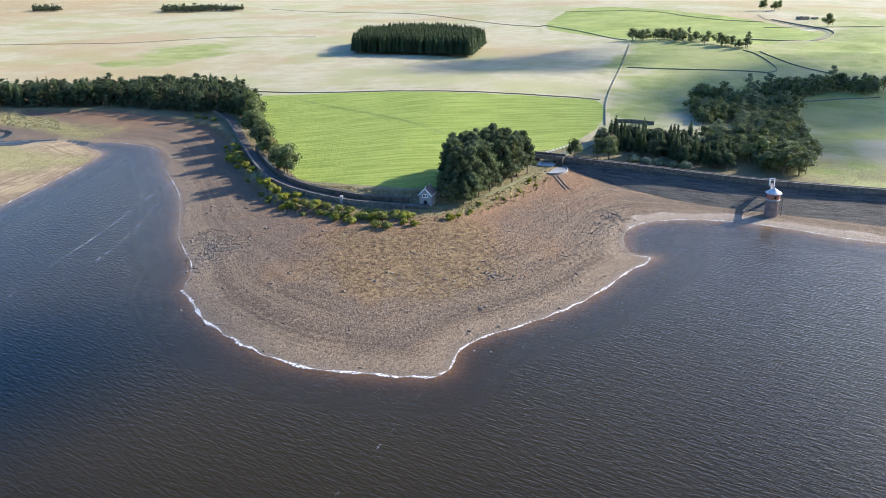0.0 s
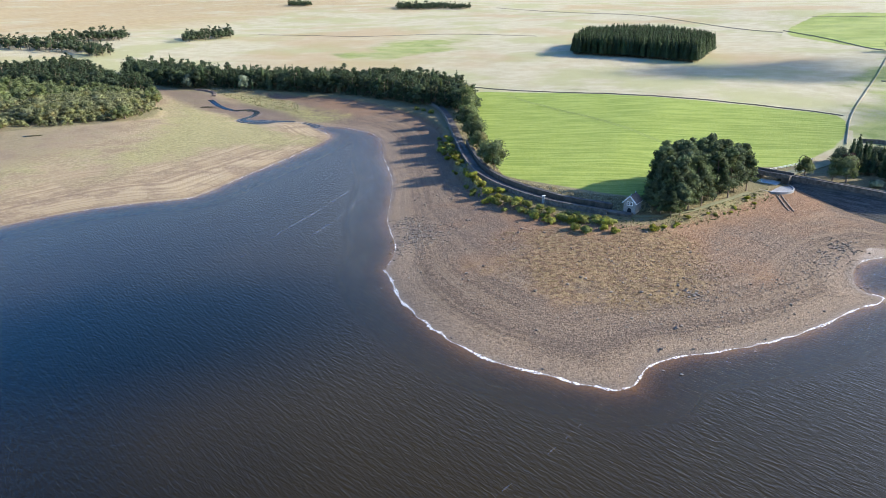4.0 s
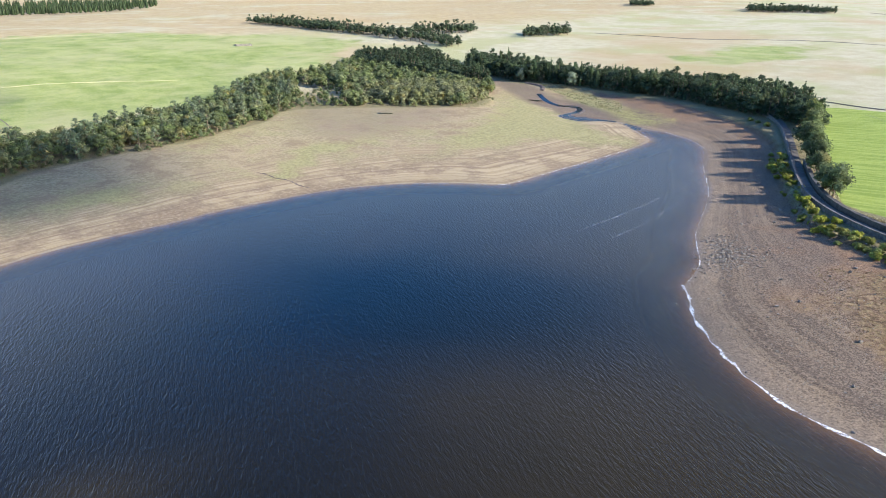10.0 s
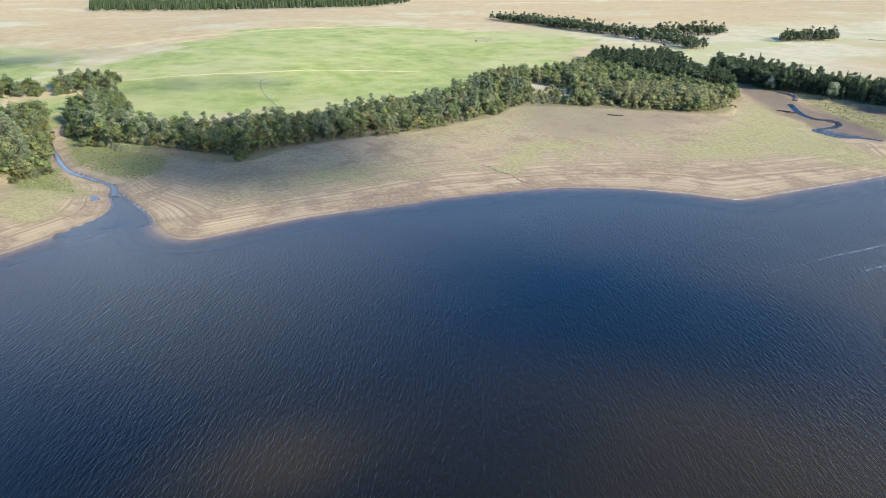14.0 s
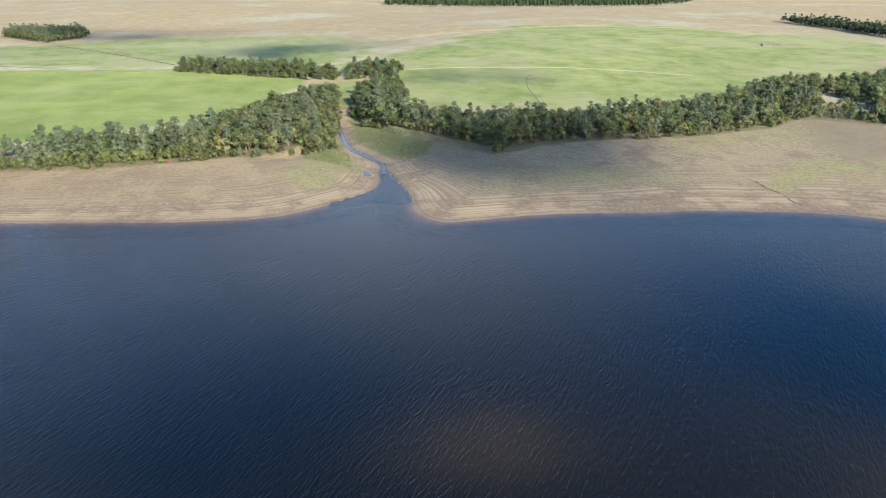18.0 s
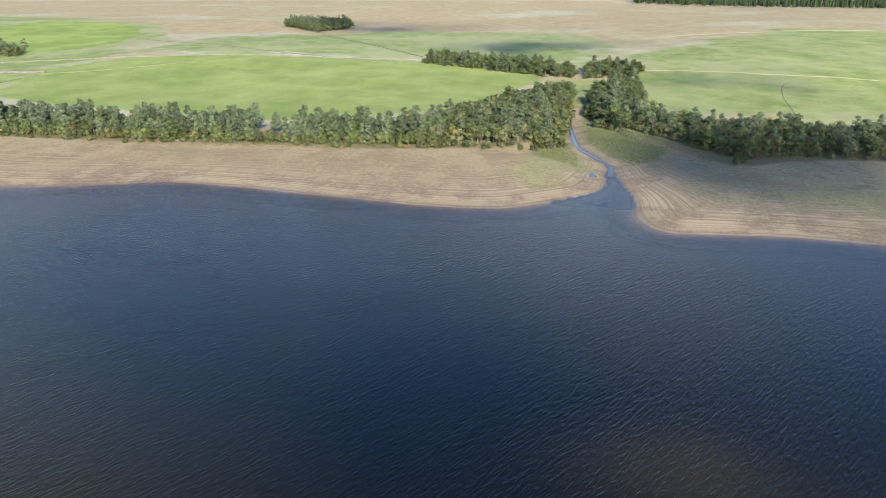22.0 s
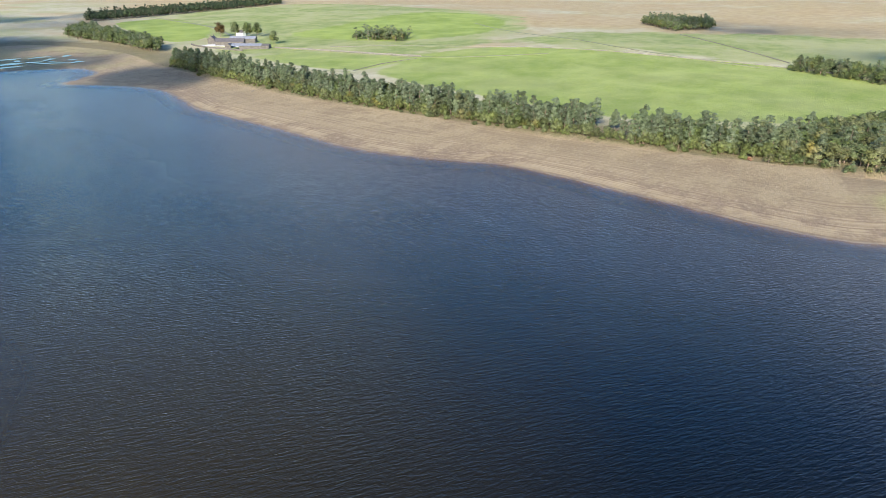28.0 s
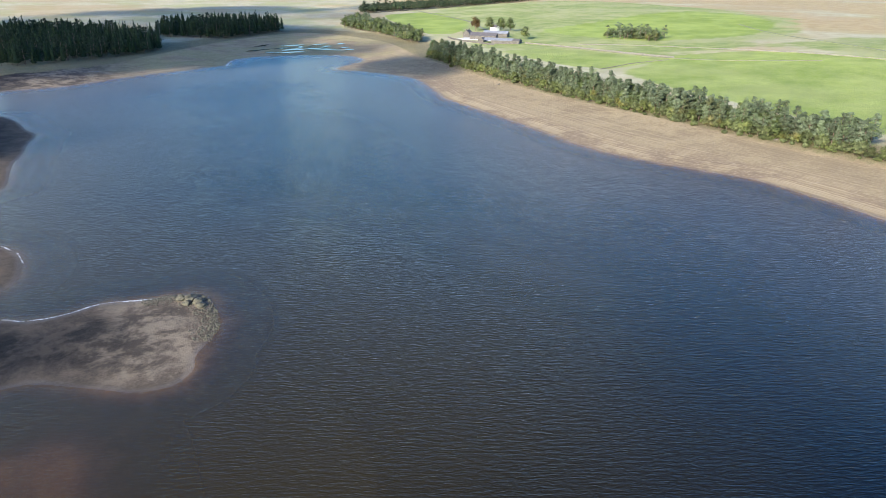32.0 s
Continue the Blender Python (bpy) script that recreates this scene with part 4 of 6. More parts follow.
def inside_points(rng, ring, spacing, keep=None):
    """Uneven planting within a ring."""
    ring = np.array(ring, float)
    lo, hi = ring.min(0), ring.max(0)
    gx, gy = np.meshgrid(np.arange(lo[0], hi[0], spacing), np.arange(lo[1], hi[1], spacing))
    p = np.column_stack([gx.ravel(), gy.ravel()]) + rng.uniform(-0.42, 0.42, (gx.size, 2)) * spacing
    p = p[ring_distance(p[:, 0], p[:, 1], ring) > 0]
    return p if keep is None else p[keep(p)]


def wood_stuff(name, label, spots, mix, tall, seed, fine=0.45, spread=0.2, skirt=(), short=None, dome=None):
    """A wood of trees that nobody would count: one object. mix: shares of the kinds of tree."""
    rng = np.random.default_rng(seed)
    kinds = list(mix)
    sizes = rng.triangular(1 - 1.3 * spread, 1, 1 + 1.1 * spread, len(spots))
    for ring in skirt:      # low growth along the wood's edge
        rim = along(np.append(ring, ring[:1], 0), 4.0) + rng.normal(0, 1.2, (1, 2))
        spots, sizes = np.concatenate([spots, rim + rng.normal(0, 1.3, rim.shape)]), np.append(sizes, rng.uniform(0.3, 0.64, len(rim)))
    if short:      # scrub where the canopy opens
        sizes = sizes * np.where(np.hypot(spots[:, 0] - short[0], spots[:, 1] - short[1]) < short[2], 0.5, 1.0)
    if dome is not None:      # lower towards the rim
        sizes = sizes * np.clip(0.40 + ring_distance(spots[:, 0], spots[:, 1], np.array(dome, float)) / 26, 0.40, 1.0)
    protos = {}
    mats = [BARK]
    for k in kinds:
        protos[k] = [KINDS[k][0](rng, tall.get(k, 12), fine) for _ in range(4)]
        mats.append(KINDS[k][2])
    z = ground_parts(spots[:, 0], spots[:, 1])[0]
    pick = rng.choice(len(kinds), len(spots), p=np.array([mix[k] for k in kinds]) / sum(mix.values()))
    vs, fs, ss, base = [], [], [], 0
    for (px, py), pz, k, s in zip(spots, z, pick, sizes):
        (wv, wf), (cv, cf) = protos[kinds[k]][rng.integers(4)]
        a, w = rng.random() * 6.28, s * (rng.uniform(1.1, 1.5) if kinds[k] in ("broad", "fir", "sallow") else rng.uniform(1.0, 1.3) if kinds[k] != "spruce" else 1.0)
        turn = np.array([[math.cos(a), math.sin(a), 0], [-math.sin(a), math.cos(a), 0], [0, 0, 1]]) * [w, w, s]
        sink = (0.12 * tall.get(kinds[k], 12) * s if fine < 0.1 else 0.5 if s > 0.65 else 0.14 * tall.get(kinds[k], 12) * s) if kinds[k] != "spruce" else 0.0
        for v, f, slot in ((wv, wf, 0), (cv, cf, k + 1)):
            vs.append(v @ turn + [px, py, pz - sink])
            fs.append(f + base)
            ss.append(np.full(len(f), slot))
            base += len(v)
    me = array_mesh(name, np.concatenate(vs), np.concatenate(fs), mats, np.concatenate(ss), True)
    return tagged(new(name, me), label, "trees", kind="stuff")


def tree_things(name, label, category, group, spots, kind, tall, seed, fine=1.0, forms=4, spread=0.15, leaf=None, bark=None, sink=0.0):
    """Trees that can be told apart: each one a thing with a trunk and a crown."""
    rng = np.random.default_rng(seed)
    shape, wood_mat, leaf_mat = KINDS[kind]
    forms_made = []
    z = ground_parts(spots[:, 0], spots[:, 1])[0]
    for i, ((px, py), pz) in enumerate(zip(spots, z)):
        s, a = rng.uniform(1 - spread, 1 + spread), rng.random() * 360
        pz -= sink * tall * s
        m = pose(px, py, pz, 0, 0, a) @ Matrix.Diagonal((s, s, s, 1))
        if i < forms:
            (wv, wf), (cv, cf) = shape(rng, tall, fine)
            ob = thing(name, label, category, group=group)
            for pname, v, f, mat in (("trunk", wv, wf, bark or wood_mat), ("crown", cv, cf, leaf or leaf_mat)):
                p = new(pname, array_mesh(pname, v, f, [mat], None, True))
                p.parent = ob
            ob.matrix_basis = m
            forms_made.append(ob)
        else:
            src = forms_made[rng.integers(len(forms_made))]
            copy = copy_thing(src, pose(px, py, pz, 0, 0, a))
            copy.scale = (s, s, s)


def along(points, step):
    p = np.array(points, float)
    d = np.append(0, np.cumsum(np.hypot(*np.diff(p, axis=0).T)))
    s = np.arange(0, d[-1], step)
    return np.column_stack([np.interp(s, d, p[:, 0]), np.interp(s, d, p[:, 1])])


RNG = np.random.default_rng(5)
CLEARING = lambda p: np.hypot((p[:, 0] + 436) / 1.2, p[:, 1] - 312) > 13
wood_stuff("spruce_wood", "dark dense belt of tall conifers beside the lane", inside_points(RNG, WOOD_SPRUCE_BELT, 5.6), {"spruce": 2, "fir": 5, "pinewood": 5}, {"spruce": 16, "fir": 15, "pinewood": 15.5}, 11, 0.28, 0.2, [WOOD_SPRUCE_BELT])
in_mound = lambda p: ring_distance(p[:, 0], p[:, 1], np.array(WILLOW_MOUND, float)) > -2
wood_stuff("inlet_wood", "low mixed broadleaf wood above the inlet", inside_points(RNG, WOOD_INLET, 6.4, lambda p: CLEARING(p) & ~in_mound(p) & (p[:, 1] < 425)), {"broad": 7, "sallow": 3}, {"broad": 9.5, "sallow": 8}, 12, 0.24, 0.3, [WOOD_INLET[:4] + WOOD_INLET[-3:]], (-415, 290, 38))
wood_stuff("inlet_pines", "dark rounded pines behind the inlet wood", inside_points(RNG, WOOD_INLET, 6.2, lambda p: ~in_mound(p) & (p[:, 1] >= 425)), {"pinewood": 4, "fir": 5}, {"pinewood": 14.5, "fir": 12.5}, 29, 0.24, 0.2)
wood_stuff("willow_mound", "dense dome of grey-olive willows at the inlet's edge", inside_points(RNG, WILLOW_MOUND, 5.2), {"sallow": 1}, {"sallow": 11.5}, 30, 0.34, 0.12, [WILLOW_MOUND], None, WILLOW_MOUND)
wood_stuff("bank_wood", "band of grey-green birch and pine along the bank", inside_points(RNG, WOOD_BANK, 6.0), {"broad": 5, "pine": 2, "sallow": 4}, {"broad": 10, "pine": 12.5, "sallow": 9}, 13, 0.24, 0.24, [WOOD_BANK])
wood_stuff("gully_wood", "dark trees along the stream gully", np.concatenate([inside_points(RNG, r, 6.2) for r in (WOOD_GULLY, WOOD_GULLY_TOP, WOOD_HEDGE)]), {"broad": 6, "pine": 2}, {"broad": 10.5, "pine": 12.5}, 14, 0.38, 0.3, [WOOD_GULLY, WOOD_GULLY_TOP, WOOD_HEDGE])
wood_stuff("gully_pines", "grey-green pines and birches beside the gully", inside_points(RNG, WOOD_GULLY_WEST, 6.2), {"broad": 3, "pine": 2, "sallow": 5}, {"broad": 11.5, "pine": 13, "sallow": 10.5}, 15, 0.32, 0.24, [WOOD_GULLY_WEST])
wood_stuff("head_wood", "shaded conifer woods at the head of the reservoir", np.concatenate([inside_points(RNG, r, 7.2) for r in (WOOD_HEAD_EAST, WOOD_HEAD_MID)]), {"spruce": 5, "fir": 2, "pinewood": 2}, {"spruce": 18, "fir": 13, "pinewood": 17}, 16, 0.15, 0.25)
wood_stuff("plantation", "dark block plantation of spruce on the moor", inside_points(RNG, WOOD_PLANTATION, 4.0), {"spruce": 1}, {"spruce": 20}, 17, 0.17, 0.08)
wood_stuff("far_copses", "distant shelter belts on the moor", np.concatenate([inside_points(RNG, r, 8.2) for r in (WOOD_RIDGE, WOOD_KNOT, WOOD_MOOR_ROW, WOOD_MOOR_PINES, WOOD_MOOR_PINES_EAST, WOOD_FARM_BACK)]), {"pinewood": 3, "fir": 6}, {"pinewood": 15.5, "fir": 14}, 18, 0.05, 0.25)
wood_stuff("field_copses", "rounded grey-green copses among the pastures", np.concatenate([inside_points(RNG, r, 7.4) for r in (WOOD_COPSE_WEST, WOOD_COPSE_FARM)]), {"broad": 5, "pine": 3}, {"broad": 12.5, "pine": 14.5}, 26, 0.099, 0.25)
wood_stuff("far_forest", "long dark conifer forest on the skyline moor", np.concatenate([inside_points(RNG, r, 22) for r in (WOOD_FOREST, WOOD_FOREST_NORTH)]), {"spruce": 1}, {"spruce": 22}, 19, 0.05)
wood_stuff("farm_wood", "rounded trees along the shore below the farm", inside_points(RNG, WOOD_FARM_ROW, 7), {"broad": 5, "pine": 2}, {"broad": 12.5, "pine": 13.5}, 20, 0.25, 0.28)
wood_stuff("gorge_wood", "dark mixed trees filling the gorge below the dam", np.concatenate([inside_points(RNG, WOOD_GORGE, 5.8, lambda p: np.sin(p[:, 0] / 9 + 2 * np.sin(p[:, 1] / 17)) + np.sin(p[:, 1] / 12) > -0.75), inside_points(RNG, WOOD_KNOLL, 10)]), {"broad": 7, "pine": 1}, {"broad": 10.5, "pine": 12}, 21, 0.3, 0.36)
wood_stuff("dam_wood", "spruce and broadleaf trees behind the dam wall", inside_points(RNG, WOOD_DAM, 4.4), {"spruce": 4, "fir": 3}, {"spruce": 11.5, "fir": 9}, 22, 0.6, 0.2)
tree_things("pine", "tall Scots pine in the clump beside the gabled house", "tree", "pine clump", inside_points(RNG, WOOD_CLUMP, 4.3), "pine", 17.5, 23, 1.15, 6, 0.2, LEAF_CLUMP)
tree_things("young_pine", "shorter bushy pine at the edge of the clump", "tree", "young pines", np.array([(1.5, 247), (4.5, 244), (8, 242.5), (0, 254), (2.5, 262), (11, 246), (5, 272)]), "pine", 11, 27, 1.3, 3, 0.15, LEAF_CLUMP)


belt = along(PINE_BELT_FRONT, 4.2)
back = np.concatenate([belt + [-dx, 0] + RNG.normal(0, 1.5, belt.shape) for dx in (8.5, 13.0, 18.0, 23.0)])
belt = belt + [-4.5, 0] + RNG.normal(0, 1.3, belt.shape)
back = back[np.hypot(back[:, 0] + 338, back[:, 1] + 158) > 12]
wood_stuff("belt_wood", "grey-green pines behind the front row of the shore belt", back, {"pine": 5, "broad": 3}, {"pine": 14, "broad": 11}, 28, 0.3, 0.25)
belt = belt[np.hypot(belt[:, 0] + 330, belt[:, 1] + 158) > 9]
tree_things("pine", "grey-green pine in the long shore belt", "tree", "pine belt", belt, "pine", 13, 24, 0.6, 8, 0.25)
low = along(PINE_BELT_FRONT, 3.0)
low = low + [-2.0, 0] + RNG.normal(0, 0.9, low.shape)
tree_things("birch", "low rounded birch along the foot of the pine belt", "tree", "belt edge", low, "broad", 7.6, 25, 0.40, 8, 0.3, LEAF_BIRCH, sink=0.14)
scrub = along(PINE_BELT_FRONT, 3.4)
scrub = (scrub + [1.6, 0] + RNG.normal(0, 1.1, scrub.shape))[RNG.random(len(scrub)) < 0.5]
tree_things("belt_shrub", "olive-green shrub on the grass edge before the pine belt", "bush", "belt shrubs", scrub, "bush", 2.6, 38, 0.6, 5, 0.4, LEAF_BIRCH)

# single trees
def lone(name, label, spots, kind, tall, seed, leaf=None, bark=None, group="", fine=1.0, spread=0.15):
    tree_things(name, label, "tree" if tall > 3.5 else "bush", group, np.array(spots, float), kind, tall, seed, fine, min(3, len(spots)), spread, leaf, bark)


lone("ash_tree", "leafy tree over the lakeside lane", [(-104, 389), (-107, 402), (-100, 372), (-95, 358), (-90, 346), (-82.5, 325), (-78.5, 316), (-70, 292), (-65, 287), (-115, 428), (-121, 444), (-111, 415), (-118, 436), (-98, 365), (-88, 340)], "broad", 15, 31, group="lane trees")
lone("rowan", "rust-tinged tree beside the lane", [(-86, 330), (-67, 290)], "broad", 8, 32, LEAF_RUST, group="lane rowans")
lone("willow", "silver-green willow before the dark conifers", [(-347, 465), (-299, 466)], "broad", 12, 33, LEAF_SILVER, group="willows")
lone("copper_beech", "dark purple copper beech behind the dam", [(78, 318)], "broad", 11, 34, LEAF_PURPLE)
lone("hawthorn", "rounded dark hawthorn at the dam end", [(60.5, 309), (70, 305), (74.5, 303)], "broad", 10.5, 35, group="dam end trees")
lone("shrub", "pale green shrub behind the dam wall", [(89, 296), (94, 292), (99, 289), (103, 287), (85, 300)], "bush", 4.2, 36, LEAF_SILVER, group="dam shrubs")
lone("broad_oak", "single round tree among the far pastures", [(456, 854), (483, 1057), (495, 1070), (470, 1065)], "broad", 17, 37, group="far trees", fine=0.7)
lone("alder", "round tree standing out on the bare shore", [(-326, 69)], "broad", 7.5, 38)
lone("sycamore", "round-headed tree beside the farm", [(-519, -736), (-524, -718), (-493, -631), (-529, -706)], "broad", 18, 39, group="farm trees", fine=0.6)
lone("rust_sycamore", "rust-brown round tree behind the farmhouse", [(-503, -742)], "broad", 18, 40, LEAF_RUST, fine=0.6)
lone("lone_pine", "small lone pine in a gap of the belt", [(-344, -160)], "pine", 10, 41)
lone("gorse", "bright yellow-green gorse bush on the old shore line", [(-37.9, 233), (-31.7, 229.6), (-22.7, 224), (-18.9, 222), (-9.6, 223.5), (2.7, 229), (-93.8, 312.6), (-27.4, 232)], "bush", 3.0, 42, group="gorse")
lone("willow_scrub", "green willow scrub below the lane wall", [(-66.8, 261), (-63.5, 257), (-61, 255), (-58, 251.5), (-55.4, 249), (-51, 246), (-47, 243), (-41.3, 238.5), (-44, 240), (-34, 234.5), (-28.5, 233.7), (-24.5, 231.5), (-21.3, 230.6), (-16.4, 231), (-13, 230), (-100.8, 327), (-103, 334), (-106.3, 343), (-110, 352), (-98, 322), (-140, 416), (-133, 410), (-146, 420)], "bush", 3.0, 43, LEAF_SCRUB, group="willow scrub", spread=0.3)
# ---- walls, lane and dam ----
def froth():
    """Broken white froth with clear holes."""
    m = Nodes("foam")
    holes = m.ramp(m.noise(1.5, 4, 0.7), 0.40, 0.54)
    m.set(Base_Color=m.mix(m.noise(4.0, 3), (0.60, 0.58, 0.54), (0.86, 0.85, 0.82)), Roughness=0.7)
    both = m.node("MixShader")
    m.put(holes, both.inputs[0])
    m.put(m.node("BsdfTransparent").outputs[0], both.inputs[1])
    m.put(m.bsdf.outputs[0], both.inputs[2])
    m.put(both.outputs[0], m.out.inputs["Surface"])
    return m.mat


def faint_foam():
    """A thin film of bubbles, mostly clear."""
    m = Nodes("foam_film")
    m.set(Base_Color=(0.7, 0.72, 0.75), Roughness=0.7)
    both = m.node("MixShader")
    m.put(m.ramp(m.noise(0.25, 4, 0.7), 0.38, 0.66, 0.0, 0.26), both.inputs[0])
    m.put(m.node("BsdfTransparent").outputs[0], both.inputs[1])
    m.put(m.bsdf.outputs[0], both.inputs[2])
    m.put(both.outputs[0], m.out.inputs["Surface"])
    return m.mat


WHITE_PAINT = plain_material("white_paint", (0.70, 0.70, 0.68), (0.82, 0.82, 0.80), 1.0, 0.5)
SLATE = plain_material("slate", (0.055, 0.052, 0.055), (0.12, 0.105, 0.105), 1.2, 0.9)
SLATE_BROWN = plain_material("mossy_slate", (0.13, 0.085, 0.06), (0.22, 0.16, 0.12), 1.2, 0.7)
GREY_WALL = plain_material("grey_masonry", (0.20, 0.20, 0.195), (0.34, 0.335, 0.32), 1.4)
RED_STONE = plain_material("red_sandstone", (0.27, 0.095, 0.07), (0.38, 0.16, 0.12), 1.2)
RED_GREY = plain_material("stained_sandstone", (0.13, 0.09, 0.08), (0.25, 0.17, 0.145), 0.8)
LEAD_ROOF = plain_material("pale_lead", (0.42, 0.43, 0.44), (0.56, 0.57, 0.58), 1.0, 0.6)
IRON = plain_material("dark_iron", (0.05, 0.05, 0.05), (0.12, 0.11, 0.10), 3.0, 0.6, 0.6)
TIMBER = plain_material("weathered_timber", (0.12, 0.09, 0.07), (0.26, 0.21, 0.17), 2.0)
CONCRETE = plain_material("pale_concrete", (0.42, 0.40, 0.36), (0.60, 0.57, 0.52), 0.5)
LANE_MAT = plain_material("worn_lane", (0.058, 0.047, 0.035), (0.130, 0.108, 0.080), 0.4)
TRACK = plain_material("farm_track", (0.13, 0.13, 0.060), (0.205, 0.195, 0.10), 0.2)
SHEET_PALE = plain_material("pale_sheet_roof", (0.15, 0.153, 0.165), (0.25, 0.255, 0.27), 0.6, 0.7)
SHEET_WHITE = plain_material("white_sheet_roof", (0.46, 0.47, 0.49), (0.62, 0.63, 0.65), 0.6, 0.5)
GLASS_DARK = plain_material("dark_window", (0.02, 0.022, 0.025), (0.03, 0.032, 0.036), 2.0, 0.1)
FOAM_FAINT = faint_foam()
FOAM = froth()
MUD = plain_material("mud", (0.10, 0.07, 0.05), (0.17, 0.12, 0.085), 0.5)


def curve_points(points, step):
    """Evenly spaced points on a smoothed open line, with the line's left normal."""
    p = np.array(points, float)
    for _ in range(2):
        q = np.stack([0.75 * p[:-1] + 0.25 * p[1:], 0.25 * p[:-1] + 0.75 * p[1:]], 1).reshape(-1, 2)
        p = np.concatenate([p[:1], q, p[-1:]])
    s = along(p, step)
    t = np.gradient(s, axis=0)
    t /= np.linalg.norm(t, axis=1, keepdims=True) + 1e-9
    return s, np.column_stack([-t[:, 1], t[:, 0]])


def ribbon(name, points, step, section, material, rng=None, jag=0.0, base=None):
    """Sweeps a closed section of (offset, height) along a line on the ground."""
    s, n = curve_points(points, step)
    z = np.maximum(ground_parts(s[:, 0], s[:, 1])[0], 0) if base is None else np.full(len(s), base)
    k, rows = len(section), []
    for (off, up) in section:
        lift = rng.normal(0, jag, len(s)) if rng is not None and up > 0 else 0
        rows.append(np.column_stack([s + n * off, z + up + lift]))
    v = np.stack(rows, 1).reshape(-1, 3)
    f = []
    for i in range(len(s) - 1):
        for j in range(k):
            a, b = i * k + j, i * k + (j + 1) % k
            f.append([a, b, b + k, a + k])
    me = array_mesh(name, v, f, [material])
    bm = bmesh.new()
    bm.from_mesh(me)
    bpy.data.meshes.remove(me)
    bm.verts.ensure_lookup_table()
    for first in (0, (len(s) - 1) * k):
        bm.faces.new([bm.verts[first + j] for j in range(k)])
    bmesh.ops.recalc_face_normals(bm, faces=bm.faces)
    return bm


def stone_wall(points, tall, thick, label, seed, step=2.5, name="stone_wall", stone=None):
    ob = thing(name, label, "wall", kind="structure")
    rng = np.random.default_rng(seed)
    h = thick / 2
    part("wall_body", ribbon("wall_body", points, step, [(-h, -0.6), (-h * 0.8, tall), (h * 0.8, tall), (h, -0.6)], STONE, rng, 0.06), stone or STONE, ob)
    part("coping", ribbon("coping", points, step, [(-h * 0.9, tall - 0.03), (-h * 0.7, tall + 0.16), (h * 0.7, tall + 0.16), (h * 0.9, tall - 0.03)], ROCK, rng, 0.05), stone or STONE, ob)
    return ob


for i, (line, tall) in enumerate(((WALL_FIELD_NORTH, 1.1), (WALL_FIELD_EAST, 1.8), (WALL_HILL, 1.8), (WALL_HILL_EAST, 1.8), (WALL_EAST, 1.6),
                                  (WALL_LANE, 1.8), (WALL_FAR, 1.3), (WALL_FAR_RIGHT, 1.5), (WALL_MOOR, 0.8), (WALL_BEYOND, 1.6), (WALL_RISE, 1.8), (WALL_SHEEP, 1.3), (WALL_FARM_SIDE, 1.3))):
    stone_wall(line, tall * 0.30, 0.34, "grey dry-stone field wall across the pasture", 100 + i, 5.0, "field_wall", WALL_GREY)
stone_wall([(94, 371), (105, 372), (114, 367)], 1.8, 0.8, "short dark dry-stone wall on the grassy bank", 131, 2.5, "field_wall")


def offset_line(points, off):
    s, n = curve_points(points, 4.0)
    return s + n * off


# the lane between its walls: strip of road, lake wall, bank wall
lane = thing("lane", "narrow worn lane curving round the old shore", "road", kind="structure")
part("lane_surface", ribbon("lane_surface", LANE[5:], 2.5, [(-1.5, -0.8), (-1.5, 0.9), (1.5, 0.9), (1.5, -0.8)], LANE_MAT), LANE_MAT, lane)
part("grassy_track", ribbon("grassy_track", LANE[1:6], 2.5, [(-1.0, -0.5), (-1.0, 0.14), (1.0, 0.14), (1.0, -0.5)], TRACK), TRACK, lane, "faint worn track")
SHORE_LANE = LANE[6:]
lake_wall = thing("lake_wall", "grey stone parapet along the lake side of the lane", "wall", kind="structure")
wall_line = offset_line(SHORE_LANE, 2.4)
part("wall_body", ribbon("wall_body", wall_line, 2.5, [(-0.35, -3.0), (-0.28, 1.75), (0.28, 1.75), (1.0, -3.0)], STONE, np.random.default_rng(3), 0.03), STONE, lake_wall)
part("coping", ribbon("coping", wall_line, 2.5, [(-0.4, 1.72), (-0.4, 1.92), (0.4, 1.92), (0.4, 1.72)], STONE), STONE, lake_wall)
pier = thing("wall_pier", "pale stone pier ending the lane parapet", "pier", (-37.2, 247.6, ground_z(-37.2, 247.6)))
part("shaft", box(bmesh.new(), 0, 0, 1.2, 1.0, 1.0, 3.0, bevel=0.08), GREY_WALL, pier)
part("cap", box(bmesh.new(), 0, 0, 2.8, 1.25, 1.25, 0.22, bevel=0.06), CONCRETE, pier)
bank_wall = thing("bank_wall", "dark retaining wall between the lane and the field", "wall", kind="structure")
part("wall_body", ribbon("wall_body", offset_line(LANE[6:14], -2.6), 2.5, [(-1.6, -0.8), (-1.2, 2.6), (0.3, 2.5), (0.3, -0.8)], STONE_DARK, np.random.default_rng(4), 0.08), STONE_DARK, bank_wall)

# the dam: pitched slope, parapet, crest road
DAM_CREST = [(50, 302), (54, 299.3), (76, 287), (96, 274.8), (123, 258), (162, 242.9), (205, 226), (262, 205)]
DAM_FOOT = [(44, 291), (64, 277), (86, 258), (114, 242), (152, 226), (195, 209), (252, 188)]
dam = thing("dam", "long stone reservoir dam with a dark pitched face", "dam", kind="structure")


